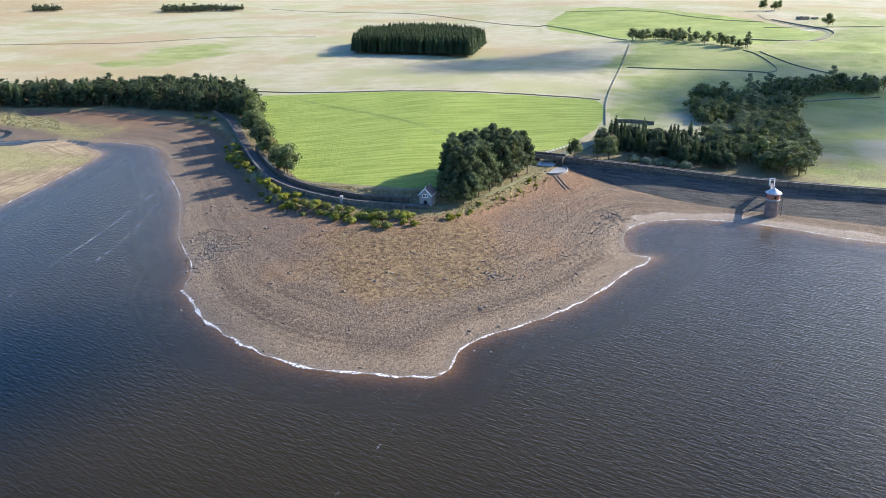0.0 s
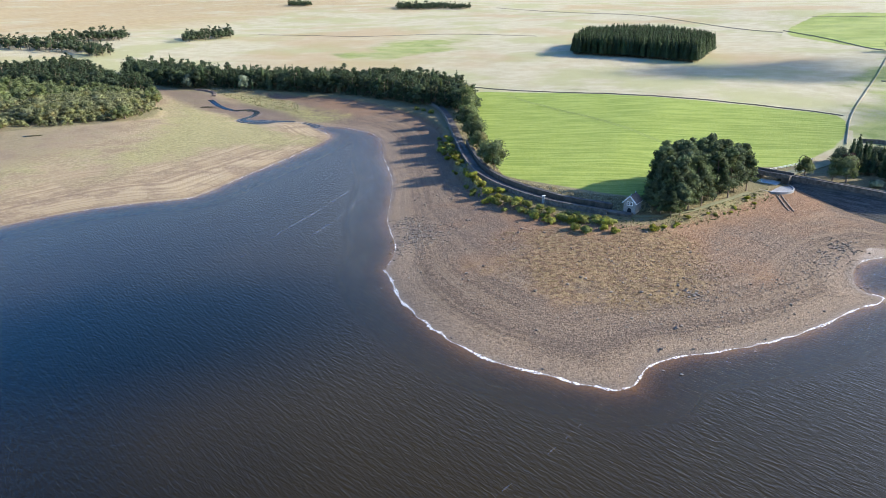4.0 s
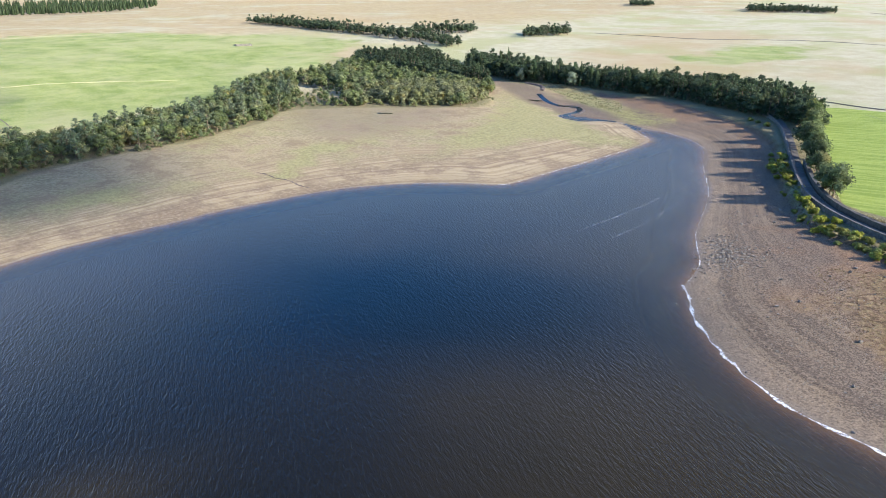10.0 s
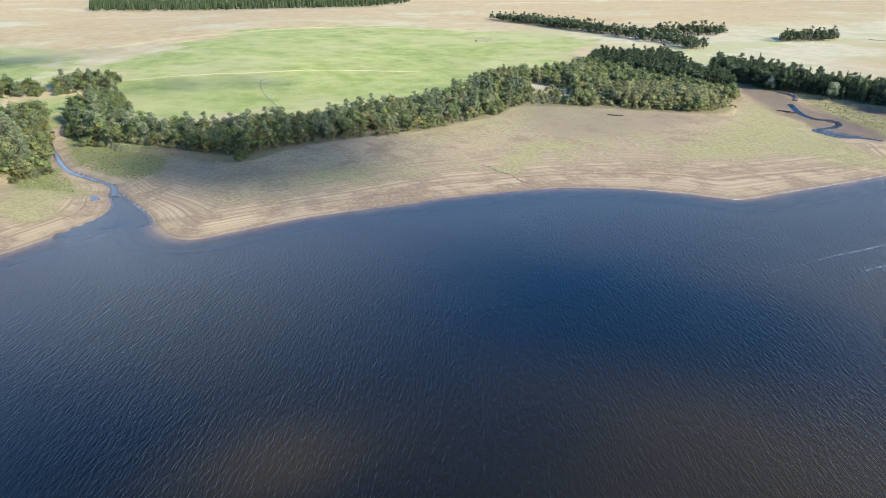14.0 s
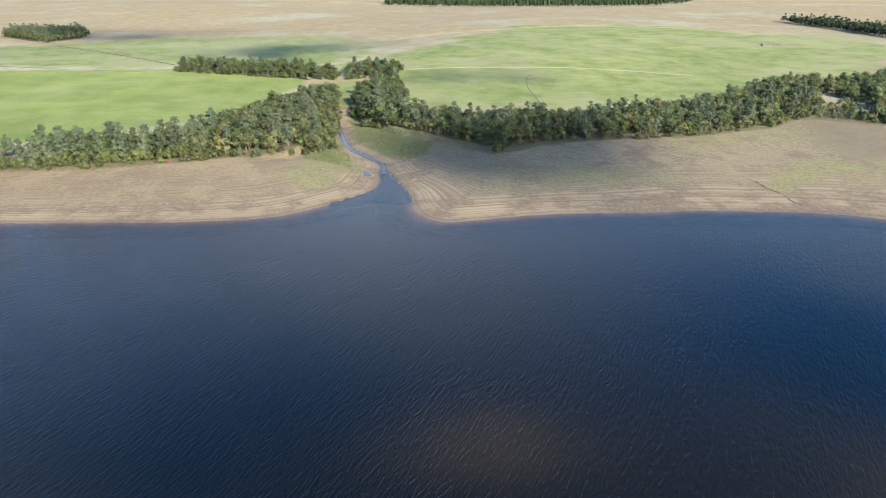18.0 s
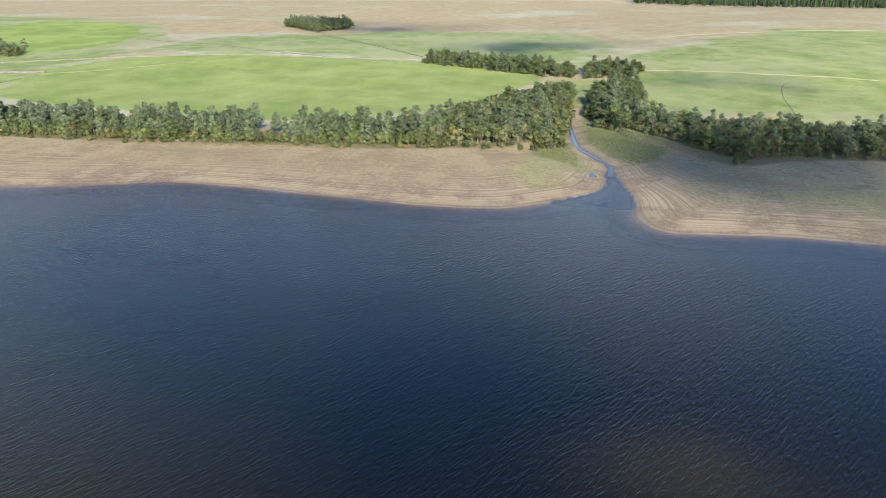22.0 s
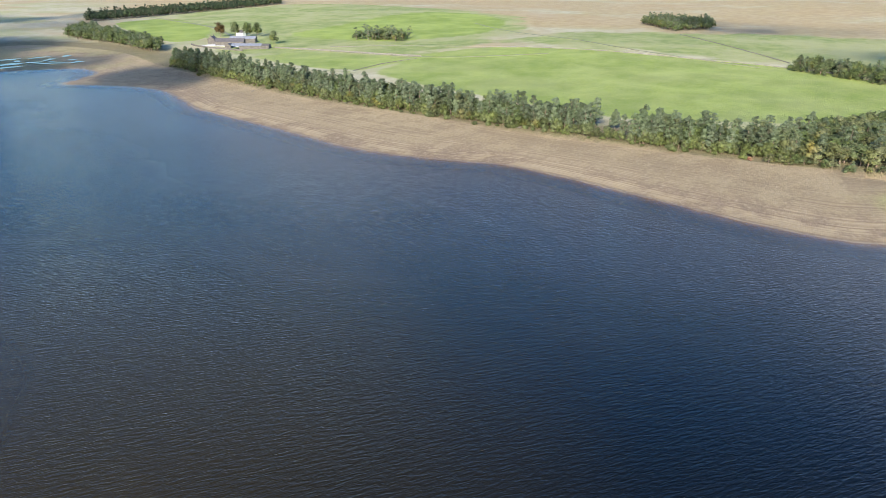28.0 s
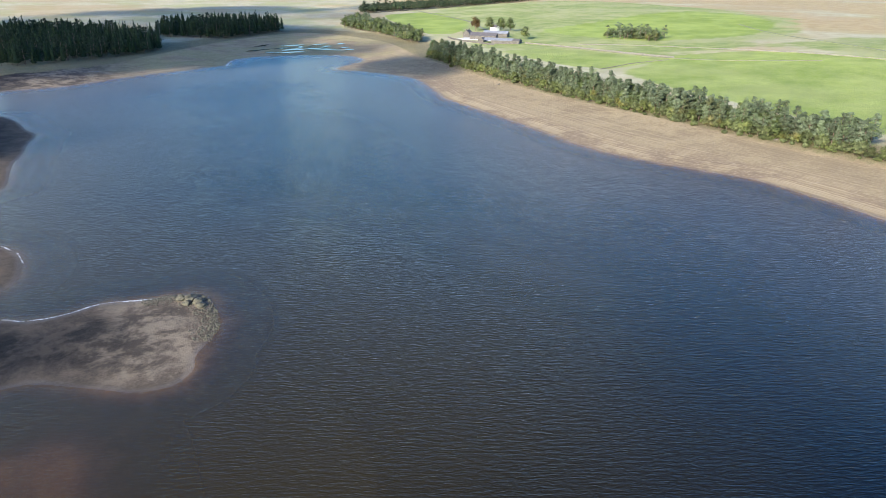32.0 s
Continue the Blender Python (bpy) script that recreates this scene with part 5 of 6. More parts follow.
def dam_slope():
    top, _ = curve_points(DAM_CREST, 6.0)
    foot, _ = curve_points(DAM_FOOT, 6.0)
    u = np.linspace(0, 1, 60)
    line = lambda p: np.column_stack([np.interp(u, np.linspace(0, 1, len(p)), p[:, c]) for c in (0, 1)])
    a, b = line(top), line(foot)
    bm, rows = bmesh.new(), []
    for (ax, ay), (bx, by) in zip(a, b):
        row = []
        for i in range(7):
            s = i / 6
            row.append(bm.verts.new((ax + (bx - ax) * s, ay + (by - ay) * s, 6.1 - 6.0 * s + random.uniform(-0.08, 0.08))))
        rows.append(row)
    for r, q in zip(rows, rows[1:]):
        for i in range(6):
            bm.faces.new((r[i], q[i], q[i + 1], r[i + 1]))
    bmesh.ops.recalc_face_normals(bm, faces=bm.faces)
    return bm


part("pitched_face", dam_slope(), pitching_material(), dam, "dark stone pitching")
part("parapet", ribbon("parapet", DAM_CREST, 4.0, [(-0.3, -3.5), (-0.3, 0), (0.3, 0), (0.3, -3.5)], STONE, base=7.8), STONE, dam)
part("coping", ribbon("coping", DAM_CREST, 4.0, [(-0.42, 0), (-0.42, 0.25), (0.42, 0.25), (0.42, 0)], STONE, base=7.8), STONE, dam, "pale coping stones")
part("crest_road", ribbon("crest_road", offset_line(DAM_CREST, 2.6), 4.0, [(-2.3, -2.5), (-2.3, 0), (2.3, 0), (2.3, -2.5)], LANE_MAT, base=6.2), LANE_MAT, dam)
part("back_parapet", ribbon("back_parapet", offset_line(DAM_CREST, 5.2), 4.0, [(-0.3, -3.5), (-0.3, 0), (0.3, 0), (0.3, -3.5)], STONE, base=7.1), STONE, dam)


# valve tower and its footbridge
TOWER = (118.6, 238.5)
tower = thing("valve_tower", "round red sandstone valve tower with pale conical roof", "tower", (*TOWER, 0.2), 28)


def rings(profile, sides=20, caps=True):
    bm, loops = bmesh.new(), []
    for r, z in profile:
        loops.append([bm.verts.new((r * math.cos(6.28318 * k / sides), r * math.sin(6.28318 * k / sides), z)) for k in range(sides)])
    for a, b in zip(loops, loops[1:]):
        for k in range(sides):
            bm.faces.new((a[k], a[(k + 1) % sides], b[(k + 1) % sides], b[k]))
    if caps:
        bm.faces.new(loops[-1])
        bm.faces.new(loops[0][::-1])
    return bm


part("shaft", rings([(2.35, -1.5), (2.3, 0.5), (2.05, 6.2)]), RED_GREY, tower, "stained sandstone shaft")
part("string_course", rings([(2.2, 6.15), (2.5, 6.3), (2.5, 6.55), (2.25, 6.7)]), GREY_WALL, tower)
part("drum", rings([(2.25, 6.65), (2.3, 8.8)]), RED_STONE, tower, "red sandstone upper drum")
roof = part("roof", rings([(2.75, 8.75), (2.75, 8.95), (1.5, 9.75), (0.45, 10.5), (0.12, 10.7)]), LEAD_ROOF, tower, "pale conical roof")
part("finial", rings([(0.10, 10.65), (0.18, 11.0), (0.05, 11.4)], 8), LEAD_ROOF, roof)
for k in range(3):
    a = 2.2 + k * 1.9
    part("window", box(bmesh.new(), 2.28 * math.cos(a), 2.28 * math.sin(a), 7.7, 0.3, 0.7, 1.1, math.degrees(a)), GLASS_DARK, tower)
ladder = part("ladder", bmesh.new(), IRON, tower, "dark iron ladder frame")
for off in (-0.7, 0.7):
    part("rail", tube(bmesh.new(), (2.6, -1.6 + off, -1.2), (2.45, -1.6 + off, 7.2), 0.10, 0.10), IRON, ladder)
for k in range(9):
    part("rung", tube(bmesh.new(), (2.6, -2.3, -0.4 + k * 0.9), (2.6, -0.9, -0.4 + k * 0.9), 0.06, 0.06, 6), IRON, ladder)
BRIDGE_END = (126.0, 256.2)
bridge = thing("footbridge", "slim pale iron footbridge from dam to tower", "bridge")
bd = Vector((*BRIDGE_END, 8.0)) - Vector((*TOWER, 8.0))
bturn, blen = math.degrees(math.atan2(bd.y, bd.x)), bd.length
bmid = Vector((*TOWER, 8.0)) + bd / 2
part("deck", box(bmesh.new(), bmid.x, bmid.y, 7.5, blen - 3, 1.3, 0.25, bturn), TIMBER, bridge)
bside = Vector((-bd.y, bd.x, 0)).normalized()
for side in (-0.65, 0.65):
    o = bside * side
    part("girder", box(bmesh.new(), bmid.x + o.x, bmid.y + o.y, 7.35, blen - 3, 0.12, 0.7, bturn), IRON, bridge)
    part("handrail", box(bmesh.new(), bmid.x + o.x, bmid.y + o.y, 8.7, blen - 3, 0.08, 0.08, bturn), WHITE_PAINT, bridge)
    for k in range(8):
        q = Vector((*TOWER, 0)) + bd * (0.15 + 0.1 * k) + o
        part("post", tube(bmesh.new(), (q.x, q.y, 7.5), (q.x, q.y, 8.7), 0.05, 0.05, 6), WHITE_PAINT, bridge)
    q = Vector((*BRIDGE_END, 0)) + o * 1.3 - bd.normalized() * 1.0
    part("gate_pier", box(bmesh.new(), q.x, q.y, 7.9, 0.35, 0.35, 2.8, bturn, 0.05), WHITE_PAINT, bridge, "white gate pier")
q = Vector((*BRIDGE_END, 0)) - bd.normalized() * 1.0
part("lintel", box(bmesh.new(), q.x, q.y, 9.3, 0.3, 2.0, 0.22, bturn), WHITE_PAINT, bridge)
q = Vector((*TOWER, 0)) + bd * 0.55
part("bridge_pier", box(bmesh.new(), q.x, q.y, 4.0, 0.8, 1.2, 7.0, bturn, 0.05), RED_GREY, bridge, "stone pier")

# overflow basin at the dam's end
bz = ground_z(46.7, 292)
basin = thing("overflow_basin", "round pale concrete overflow basin at the dam end", "basin", (46.7, 291.5, bz - 0.35))
# grey in place of concrete: the floor's shade put into its colour
part("floor_slab", rings([(7.3, -0.6), (7.3, 0.10)], 32), GREY_WALL, basin, "grey floor, darkened for its shade")
part("rim", rings([(7.6, -0.8), (7.6, 0.40), (7.2, 0.42), (7.2, 0.12)], 32, False), GREY_WALL, basin, "low pale kerb")
channel = thing("overflow_bridge", "low dark stone bridge over the overflow channel", "bridge", (47.5, 301.5, bz), -28)
part("abutment", box(bmesh.new(), -5.6, 0, 1.0, 3.0, 5.0, 4.0, bevel=0.1), STONE_DARK, channel)
part("abutment", box(bmesh.new(), 5.6, 0, 1.0, 3.0, 5.0, 4.0, bevel=0.1), STONE_DARK, channel)
part("deck", box(bmesh.new(), 0, 0, 2.3, 8.6, 5.0, 0.6), STONE, channel)
for sy in (-2.4, 2.4):
    part("parapet", box(bmesh.new(), 0, sy, 3.2, 14.5, 0.4, 1.25, bevel=0.05), STONE, channel)
part("apron", box(bmesh.new(), 0, -3.5, 0.0, 8.0, 6.0, 0.5), CONCRETE, channel, "pale sloping apron")
shed = thing("sluice_hut", "low dark sluice hut by the overflow", "hut", (39.5, 305, ground_z(39.5, 305)), -28)
part("wall_body", box(bmesh.new(), 0, 0, 1.2, 5.0, 2.2, 2.6, bevel=0.05), STONE_DARK, shed)
part("roof", box(bmesh.new(), 0, 0, 2.65, 5.4, 2.6, 0.3, bevel=0.05), SLATE, shed)
road = thing("dam_road", "pale road rising from the dam past the pasture", "road", kind="structure")
part("surface", ribbon("surface", [(50, 305), (56, 314), (64, 321), (72, 330), (82, 345)], 2.5, [(-2.4, -0.6), (-2.4, 0.30), (2.4, 0.30), (2.4, -0.6)], TRACK), TRACK, road)
fence = thing("rail_fence", "pale post-and-rail fence along the dam road", "fence")
for k, (fx, fy) in enumerate(along([(44, 310), (52, 318), (60, 325), (68, 335)], 2.6)):
    fz = ground_z(fx, fy)
    part("post", box(bmesh.new(), fx, fy, fz + 0.6, 0.16, 0.16, 1.4), TIMBER, fence)
for up in (0.6, 1.1):
    part("rail", ribbon("rail", [(44, 310), (52, 318), (60, 325), (68, 335)], 2.6, [(-0.05, up - 0.07), (-0.05, up + 0.07), (0.05, up + 0.07), (0.05, up - 0.07)], WHITE_PAINT), WHITE_PAINT, fence)


# ---- houses ----
def gable_block(length, width, eaves, rise):
    """Walls with gable ends, closed below; ridge along y."""
    bm = bmesh.new()
    w, l = width / 2, length / 2
    pts = [(-w, -1.0), (w, -1.0), (w, eaves), (0, eaves + rise), (-w, eaves)]
    a = [bm.verts.new((px, -l, pz)) for px, pz in pts]
    b = [bm.verts.new((px, l, pz)) for px, pz in pts]
    bm.faces.new(a)
    bm.faces.new(b[::-1])
    for i in range(5):
        bm.faces.new((a[i], b[i], b[(i + 1) % 5], a[(i + 1) % 5]))
    bmesh.ops.recalc_face_normals(bm, faces=bm.faces)
    return bm


def roof_plane(length, width, eaves, rise, side, thick=0.2, over=0.35):
    bm = bmesh.new()
    w, l = width / 2 + over, length / 2 + over
    drop = rise * over / (width / 2)
    low, high = (side * w, eaves - drop), (0, eaves + rise)
    vs = []
    for py in (-l, l):
        vs.append([bm.verts.new((low[0], py, low[1] + 0.03)), bm.verts.new((high[0], py, high[1] + 0.03)),
                   bm.verts.new((high[0], py, high[1] + 0.03 + thick)), bm.verts.new((low[0], py, low[1] + 0.03 + thick))])
    bm.faces.new(vs[0])
    bm.faces.new(vs[1][::-1])
    for i in range(4):
        bm.faces.new((vs[0][i], vs[1][i], vs[1][(i + 1) % 4], vs[0][(i + 1) % 4]))
    bmesh.ops.recalc_face_normals(bm, faces=bm.faces)
    return bm


def building(name, label, category, at, turn, length, width, eaves, rise, wall, roof_mat, chimneys=0):
    ob = thing(name, label, category, (*at, ground_z(*at)), turn)
    part("walls", gable_block(length, width, eaves, rise), wall, ob)
    for side in (-1, 1):
        part("roof", roof_plane(length, width, eaves, rise, side), roof_mat, ob)
    for k in range(chimneys):
        cy = (length / 2 - 0.6) * (1 if k else -1)
        ch = part("chimney", box(bmesh.new(), 0, cy, eaves + rise + 0.5, 0.7, 0.9, 1.6, bevel=0.04), wall, ob)
        part("chimney_pot", tube(bmesh.new(), (0, cy, eaves + rise + 1.3), (0, cy, eaves + rise + 1.8), 0.16, 0.13), RED_STONE, ch)
    return ob


house = building("gatehouse", "small grey gabled house with white bargeboards", "house", (-5.2, 245.4), -18, 5.6, 4.4, 4.0, 2.1, GREY_WALL, SLATE_BROWN)
for side in (-1, 1):
    a, b = Vector((side * 2.6, -3.2, 3.68)), Vector((0, -3.2, 6.35))
    part("bargeboard", tube(bmesh.new(), a, b, 0.24, 0.24, 4), WHITE_PAINT, house, "white bargeboard")
    part("eaves_board", box(bmesh.new(), side * 2.55, 0, 3.7, 0.12, 6.3, 0.22), WHITE_PAINT, house)
win = part("window", box(bmesh.new(), 0, -2.82, 3.55, 2.2, 0.10, 1.5), WHITE_PAINT, house, "white-framed double window")
for wx in (-0.5, 0.5):
    for wz in (3.3, 3.85):
        part("pane", box(bmesh.new(), wx, -2.88, wz, 0.66, 0.05, 0.44), GLASS_DARK, win)


def arch_door():
    bm = bmesh.new()
    pts = [(-0.75, -0.2), (0.75, -0.2), (0.75, 1.15)] + [(0.75 * math.cos(a), 1.15 + 0.75 * math.sin(a)) for a in np.linspace(0.2, 2.94, 9)] + [(-0.75, 1.15)]
    a = [bm.verts.new((px, -2.86, pz)) for px, pz in pts]
    b = [bm.verts.new((px, -2.70, pz)) for px, pz in pts]
    bm.faces.new(a)
    bm.faces.new(b[::-1])
    for i in range(len(pts)):
        bm.faces.new((a[i], b[i], b[(i + 1) % len(pts)], a[(i + 1) % len(pts)]))
    return bm


part("doorway", arch_door(), GLASS_DARK, house, "dark arched doorway")
for cy in (-2.4, 2.0):
    part("finial", tube(bmesh.new(), (0, cy, 6.1), (0, cy, 7.2), 0.14, 0.05, 6), WHITE_PAINT, house)
part("ridge", box(bmesh.new(), 0, 0, 6.35, 0.25, 6.3, 0.15), SLATE, house)

# the farm
FT = -50
building("farmhouse", "stone farmhouse with a dark slate roof", "house", (-461, -696), FT, 12, 7.5, 4.8, 2.8, STONE, SLATE, 2)
building("long_barn", "long stone barn with a dark slate roof", "barn", (-462, -665), FT + 90, 30, 9, 4.0, 3.0, STONE, SLATE)
building("cattle_shed", "wide stone shed with a pale sheet roof", "shed", (-484, -672), FT + 90, 28, 11, 4.4, 2.4, STONE, SHEET_PALE)
low_shed = building("low_shed", "broad low shed with a patched grey and white roof", "shed", (-452, -622), FT + 90, 30, 13, 3.4, 1.8, STONE, SHEET_PALE)
for k, ry in enumerate((-11, -6.5, 2, 8)):
    part("roof_sheet", roof_plane(2.0, 11.5, 3.65, 1.62, 1 if k % 2 else -1, 0.1, 0.1), SHEET_WHITE, low_shed, "white roof sheet")
    low_shed.children[-1].location.y = ry
building("white_cottage", "white cottage among the farm trees", "house", (-524, -731), FT + 60, 10, 6, 4.2, 2.6, WHITE_PAINT, SLATE, 1)
building("lean_to", "small stone outbuilding in the farmyard", "shed", (-446, -645), FT, 12, 6, 2.8, 1.6, STONE, SLATE)
yard = thing("farmyard", "pale gravel yard between the farm buildings", "yard", kind="structure")
part("surface", ribbon("surface", [(-450, -690), (-466, -655), (-470, -620)], 6, [(-12, -0.8), (-12, 0.25), (12, 0.25), (12, -0.8)], CONCRETE), CONCRETE, yard)
for n, line, wide in (("farm_track", [(-470, -612), (-478, -560), (-486, -500), (-492, -425), (-515, -383), (-560, -330)], 1.6), ("farm_road", [(-500, -700), (-535, -780), (-572, -856), (-604, -1019), (-640, -1200)], 2.2),
                      ("moor_track", [(-800, -590), (-765, -538), (-701, -428), (-627, -303), (-613, -234), (-606, -160)], 1.3)):
    t = thing(n, "pale gravel track across the pastures", "track", kind="structure")
    part("surface", ribbon("surface", line, 4, [(-wide, -0.6), (-wide, 0.28), (wide, 0.28), (wide, -0.6)], TRACK), TRACK, t)
stone_wall([(-440, -705), (-432, -680), (-434, -640), (-437, -610)], 1.5, 0.8, "low grey wall round the farmyard", 140, 4, "yard_wall")
stone_wall([(-470, -600), (-482, -545), (-490, -480), (-497, -425)], 1.3, 0.8, "pale dry-stone wall beside the farm track", 141, 4, "field_wall", WALL_GREY)

# ---- shore: rocks, foam, pools ----
def scatter_rocks(name, label, centres, sizes, seed, material=None):
    rng = np.random.default_rng(seed)
    z = ground_parts(centres[:, 0], centres[:, 1])[0]
    vs, fs, base = [], [], 0
    for (px, py), pz, r in zip(centres, z, sizes):
        v = ICO_V * rng.uniform(0.65, 1.15, (len(ICO_V), 1))
        v = v * r * np.array([1, rng.uniform(0.6, 1), rng.uniform(0.4, 0.75)])
        a = rng.random() * 6.28
        v = v @ np.array([[math.cos(a), math.sin(a), 0], [-math.sin(a), math.cos(a), 0], [0, 0, 1]])
        vs.append(v + [px, py, pz + 0.2 * r])
        fs.append(ICO_F + base)
        base += len(v)
    me = array_mesh(name, np.concatenate(vs), np.concatenate(fs), [material or ROCK])
    return tagged(new(name, me), label, "rocks", kind="stuff")


RK = np.random.default_rng(77)
spread_ring = np.array([(60, 205), (50, 188), (20, 162), (0, 142), (-40, 146), (-70, 178), (-75, 195), (-88, 225), (-85, 270), (-60, 240), (-10, 222), (30, 250), (60, 260)], float)
spots = RK.uniform((-95, 135), (70, 280), (6500, 2))
spots = spots[ring_distance(spots[:, 0], spots[:, 1], spread_ring) > 0]
scatter_rocks("shore_stones", "scattered grey stones over the bare shore", spots, 0.10 + 0.16 * RK.random(len(spots)) ** 3, 1)


def heap(x, y, spread, count, big):
    p = RK.normal((x, y), spread, (count, 2))
    return p, big * RK.uniform(0.3, 1.0, count)


blocks = RK.uniform((-95, 135), (75, 285), (420, 2))
blocks = blocks[ring_distance(blocks[:, 0], blocks[:, 1], spread_ring) > -8]
scatter_rocks("shore_boulders", "larger weathered stones lying singly on the gravel", blocks, 0.25 + 0.45 * RK.random(len(blocks)) ** 2, 4)
heaps = [heap(*h) for h in ((-74, 214, (5, 7), 420, 0.55), (-83, 226, (3, 5), 140, 0.5), (62, 238, (2.5, 3.5), 90, 0.6), (49, 218, (4, 8), 130, 0.4), (38, 200, (7, 9), 130, 0.42), (22, 185, (9, 8), 120, 0.38), (12, 170, (9, 5), 110, 0.4), (-2, 205, (9, 8), 90, 0.4), (57, 228, (3, 4), 60, 0.6), (14, 187, (3, 2), 40, 0.6))]
scatter_rocks("stone_heaps", "heaps of larger pale boulders on the shore", np.concatenate([h[0] for h in heaps]), np.concatenate([h[1] for h in heaps]), 2)
MOSSY = plain_material("mossy_rock", (0.035, 0.031, 0.020), (0.13, 0.115, 0.07), 0.9)
edge, inward = curve_points(SPIT[4:10], 0.06)
pick = RK.integers(0, len(edge), 900)
inward = inward * np.sign(((np.array([-14.0, -165.0]) - edge) * inward).sum(1))[:, None]
rim = edge[pick] + inward[pick] * (np.abs(RK.normal(0, 2.8, (900, 1))) - 0.3)
scatter_rocks("spit_rocks", "mossy brown boulders round the end of the spit", rim, RK.uniform(0.12, 0.42, 900), 3, MOSSY)
for k, (cx, cy, r) in enumerate(((-31.0, -181.0, 1.7), (-32.4, -178.2, 1.4), (-32.6, -175.6, 1.3), (-28.8, -182.4, 1.2), (-29.5, -178.5, 1.1))):
    bm = bmesh.new()
    bmesh.ops.create_icosphere(bm, subdivisions=3, radius=r)
    for v in bm.verts:
        v.co *= 1 + 0.35 * noise.noise(v.co * 0.9 + Vector((k * 7, 0, 0))) + 0.12 * noise.noise(v.co * 2.5)
        v.co.z *= 0.7
    me = bpy.data.meshes.new("outcrop")
    bm.to_mesh(me)
    bm.free()
    me.materials.append(MOSSY)
    ob = new("outcrop", me)
    ob.location = (cx, cy, max(ground_z(cx, cy), 0) + 0.35)
    tagged(ob, "large mossy boulder at the end of the spit", "boulder", "spit boulders")


def foam_line(name, points, wide, seed, label, gaps=0.25, step=0.6, material=None):
    """Broken foam along a line of small waves."""
    rng = np.random.default_rng(seed)
    s, n = curve_points(points, step)
    k = np.arange(len(s))
    w = wide * (0.12 + 0.75 * np.abs(np.sin(k * 0.17 + 2 * np.sin(k * 0.041))) ** 1.5) * rng.uniform(0.4, 1.3, len(s))
    mid = s + n * (0.25 * wide * np.sin(k * 0.31 + 3 * np.sin(k * 0.07)))[:, None]
    out_pts, in_pts = mid + n * w[:, None] / 2, mid - n * w[:, None] / 2
    zz = lambda p: np.maximum(ground_parts(p[:, 0], p[:, 1])[0], 0) + 0.04
    v = np.stack([np.column_stack([out_pts, zz(out_pts)]), np.column_stack([mid, zz(mid) + 0.04]), np.column_stack([in_pts, zz(in_pts)])], 1).reshape(-1, 3)
    broken = (rng.random(len(s)) < gaps * 0.6) | (np.sin(k * 0.19 + 4 * np.sin(k * 0.053) + seed) < 2.2 * gaps - 1.1)
    f = [[3 * i + j, 3 * i + j + 1, 3 * i + j + 4, 3 * i + j + 3] for i in range(len(s) - 1) if not broken[i] for j in (0, 1)]
    return tagged(new(name, array_mesh(name, v, f, [material or FOAM])), label, "foam", kind="stuff")


foam_line("shore_foam", SHORE_SOUTH_POINT[9:22], 1.0, 1, "white wave foam along the stony point", 0.0)
foam_line("shore_foam", SHORE_SOUTH_POINT[21:32], 1.35, 2, "white wave foam along the stony point", 0.0)
foam_line("shore_foam", SHORE_SOUTH_POINT[0:8], 0.7, 3, "thin pale foam below the dam", 0.1)
foam_line("shore_foam", SHORE_SOUTH_POINT[31:40], 0.45, 4, "thin foam along the inlet shore", 0.4)
foam_line("shore_foam", SPIT[0:6], 0.8, 5, "white foam line behind the spit", 0.0)
foam_line("shore_foam", ISLET, 0.6, 6, "thin foam round the islet", 0.3)
foam_line("shore_foam", SHORE_INLET[17:20] + SHORE_INLET[20:26], 0.5, 7, "thin foam on the sandy tongue", 0.4)
foam_line("shore_foam", SHORE_INLET[1:4], 0.6, 9, "thin foam in the inlet", 0.3)
foam_line("drift_line", [(-122, 305), (-121, 270), (-122.5, 235), (-124.5, 200), (-125, 177)], 1.3, 8, "faint foam drift line on the water", 0.0, 1.5, FOAM_FAINT)
foam_line("drift_line", [(-118, 296), (-113, 262), (-111, 230), (-112, 205)], 0.9, 12, "faint foam drift line on the water", 0.0, 1.5, FOAM_FAINT)
foam_line("drift_line", [(-5, 130), (-9, 120), (-14, 109), (-19, 99), (-22, 93)], 0.22, 21, "faint foam drift line on the water", 0.35, 1.0, FOAM_FAINT)
foam_line("drift_line", [(0, 119), (-1, 114), (-3, 104), (-5, 97)], 0.16, 22, "faint foam drift line on the water", 0.45, 1.0, FOAM_FAINT)
foam_line("shore_foam", SHORE_HEAD[3:9], 2.2, 11, "pale surf at the head of the reservoir", 0.0)


def pool(cx, cy, rx, ry, turn, seed):
    """A shallow pool lying on the mud."""
    rng = np.random.default_rng(seed)
    bm = bmesh.new()
    ph = rng.random(4) * 6.28
    z = max(ground_parts(np.array([cx, cx + rx * 0.4, cx - rx * 0.4]), np.array([cy, cy, cy]))[0].max(), 0) + 0.10
    ring = []
    for k in range(28):
        a = 6.28318 * k / 28
        r = 1 + 0.25 * math.sin(2 * a + ph[0]) + 0.18 * math.sin(3 * a + ph[1]) + 0.1 * math.sin(5 * a + ph[2])
        v = pose(cx, cy, z, 0, 0, turn) @ Vector((rx * r * math.cos(a), ry * r * math.sin(a), 0))
        ring.append(bm.verts.new(v))
    bm.faces.new(ring)
    me = bpy.data.meshes.new("pool")
    bm.to_mesh(me)
    bm.free()
    me.materials.append(POOL)
    tagged(new("pool", me), "shallow pool of water on the mud", "pool", "mud pools", "structure")


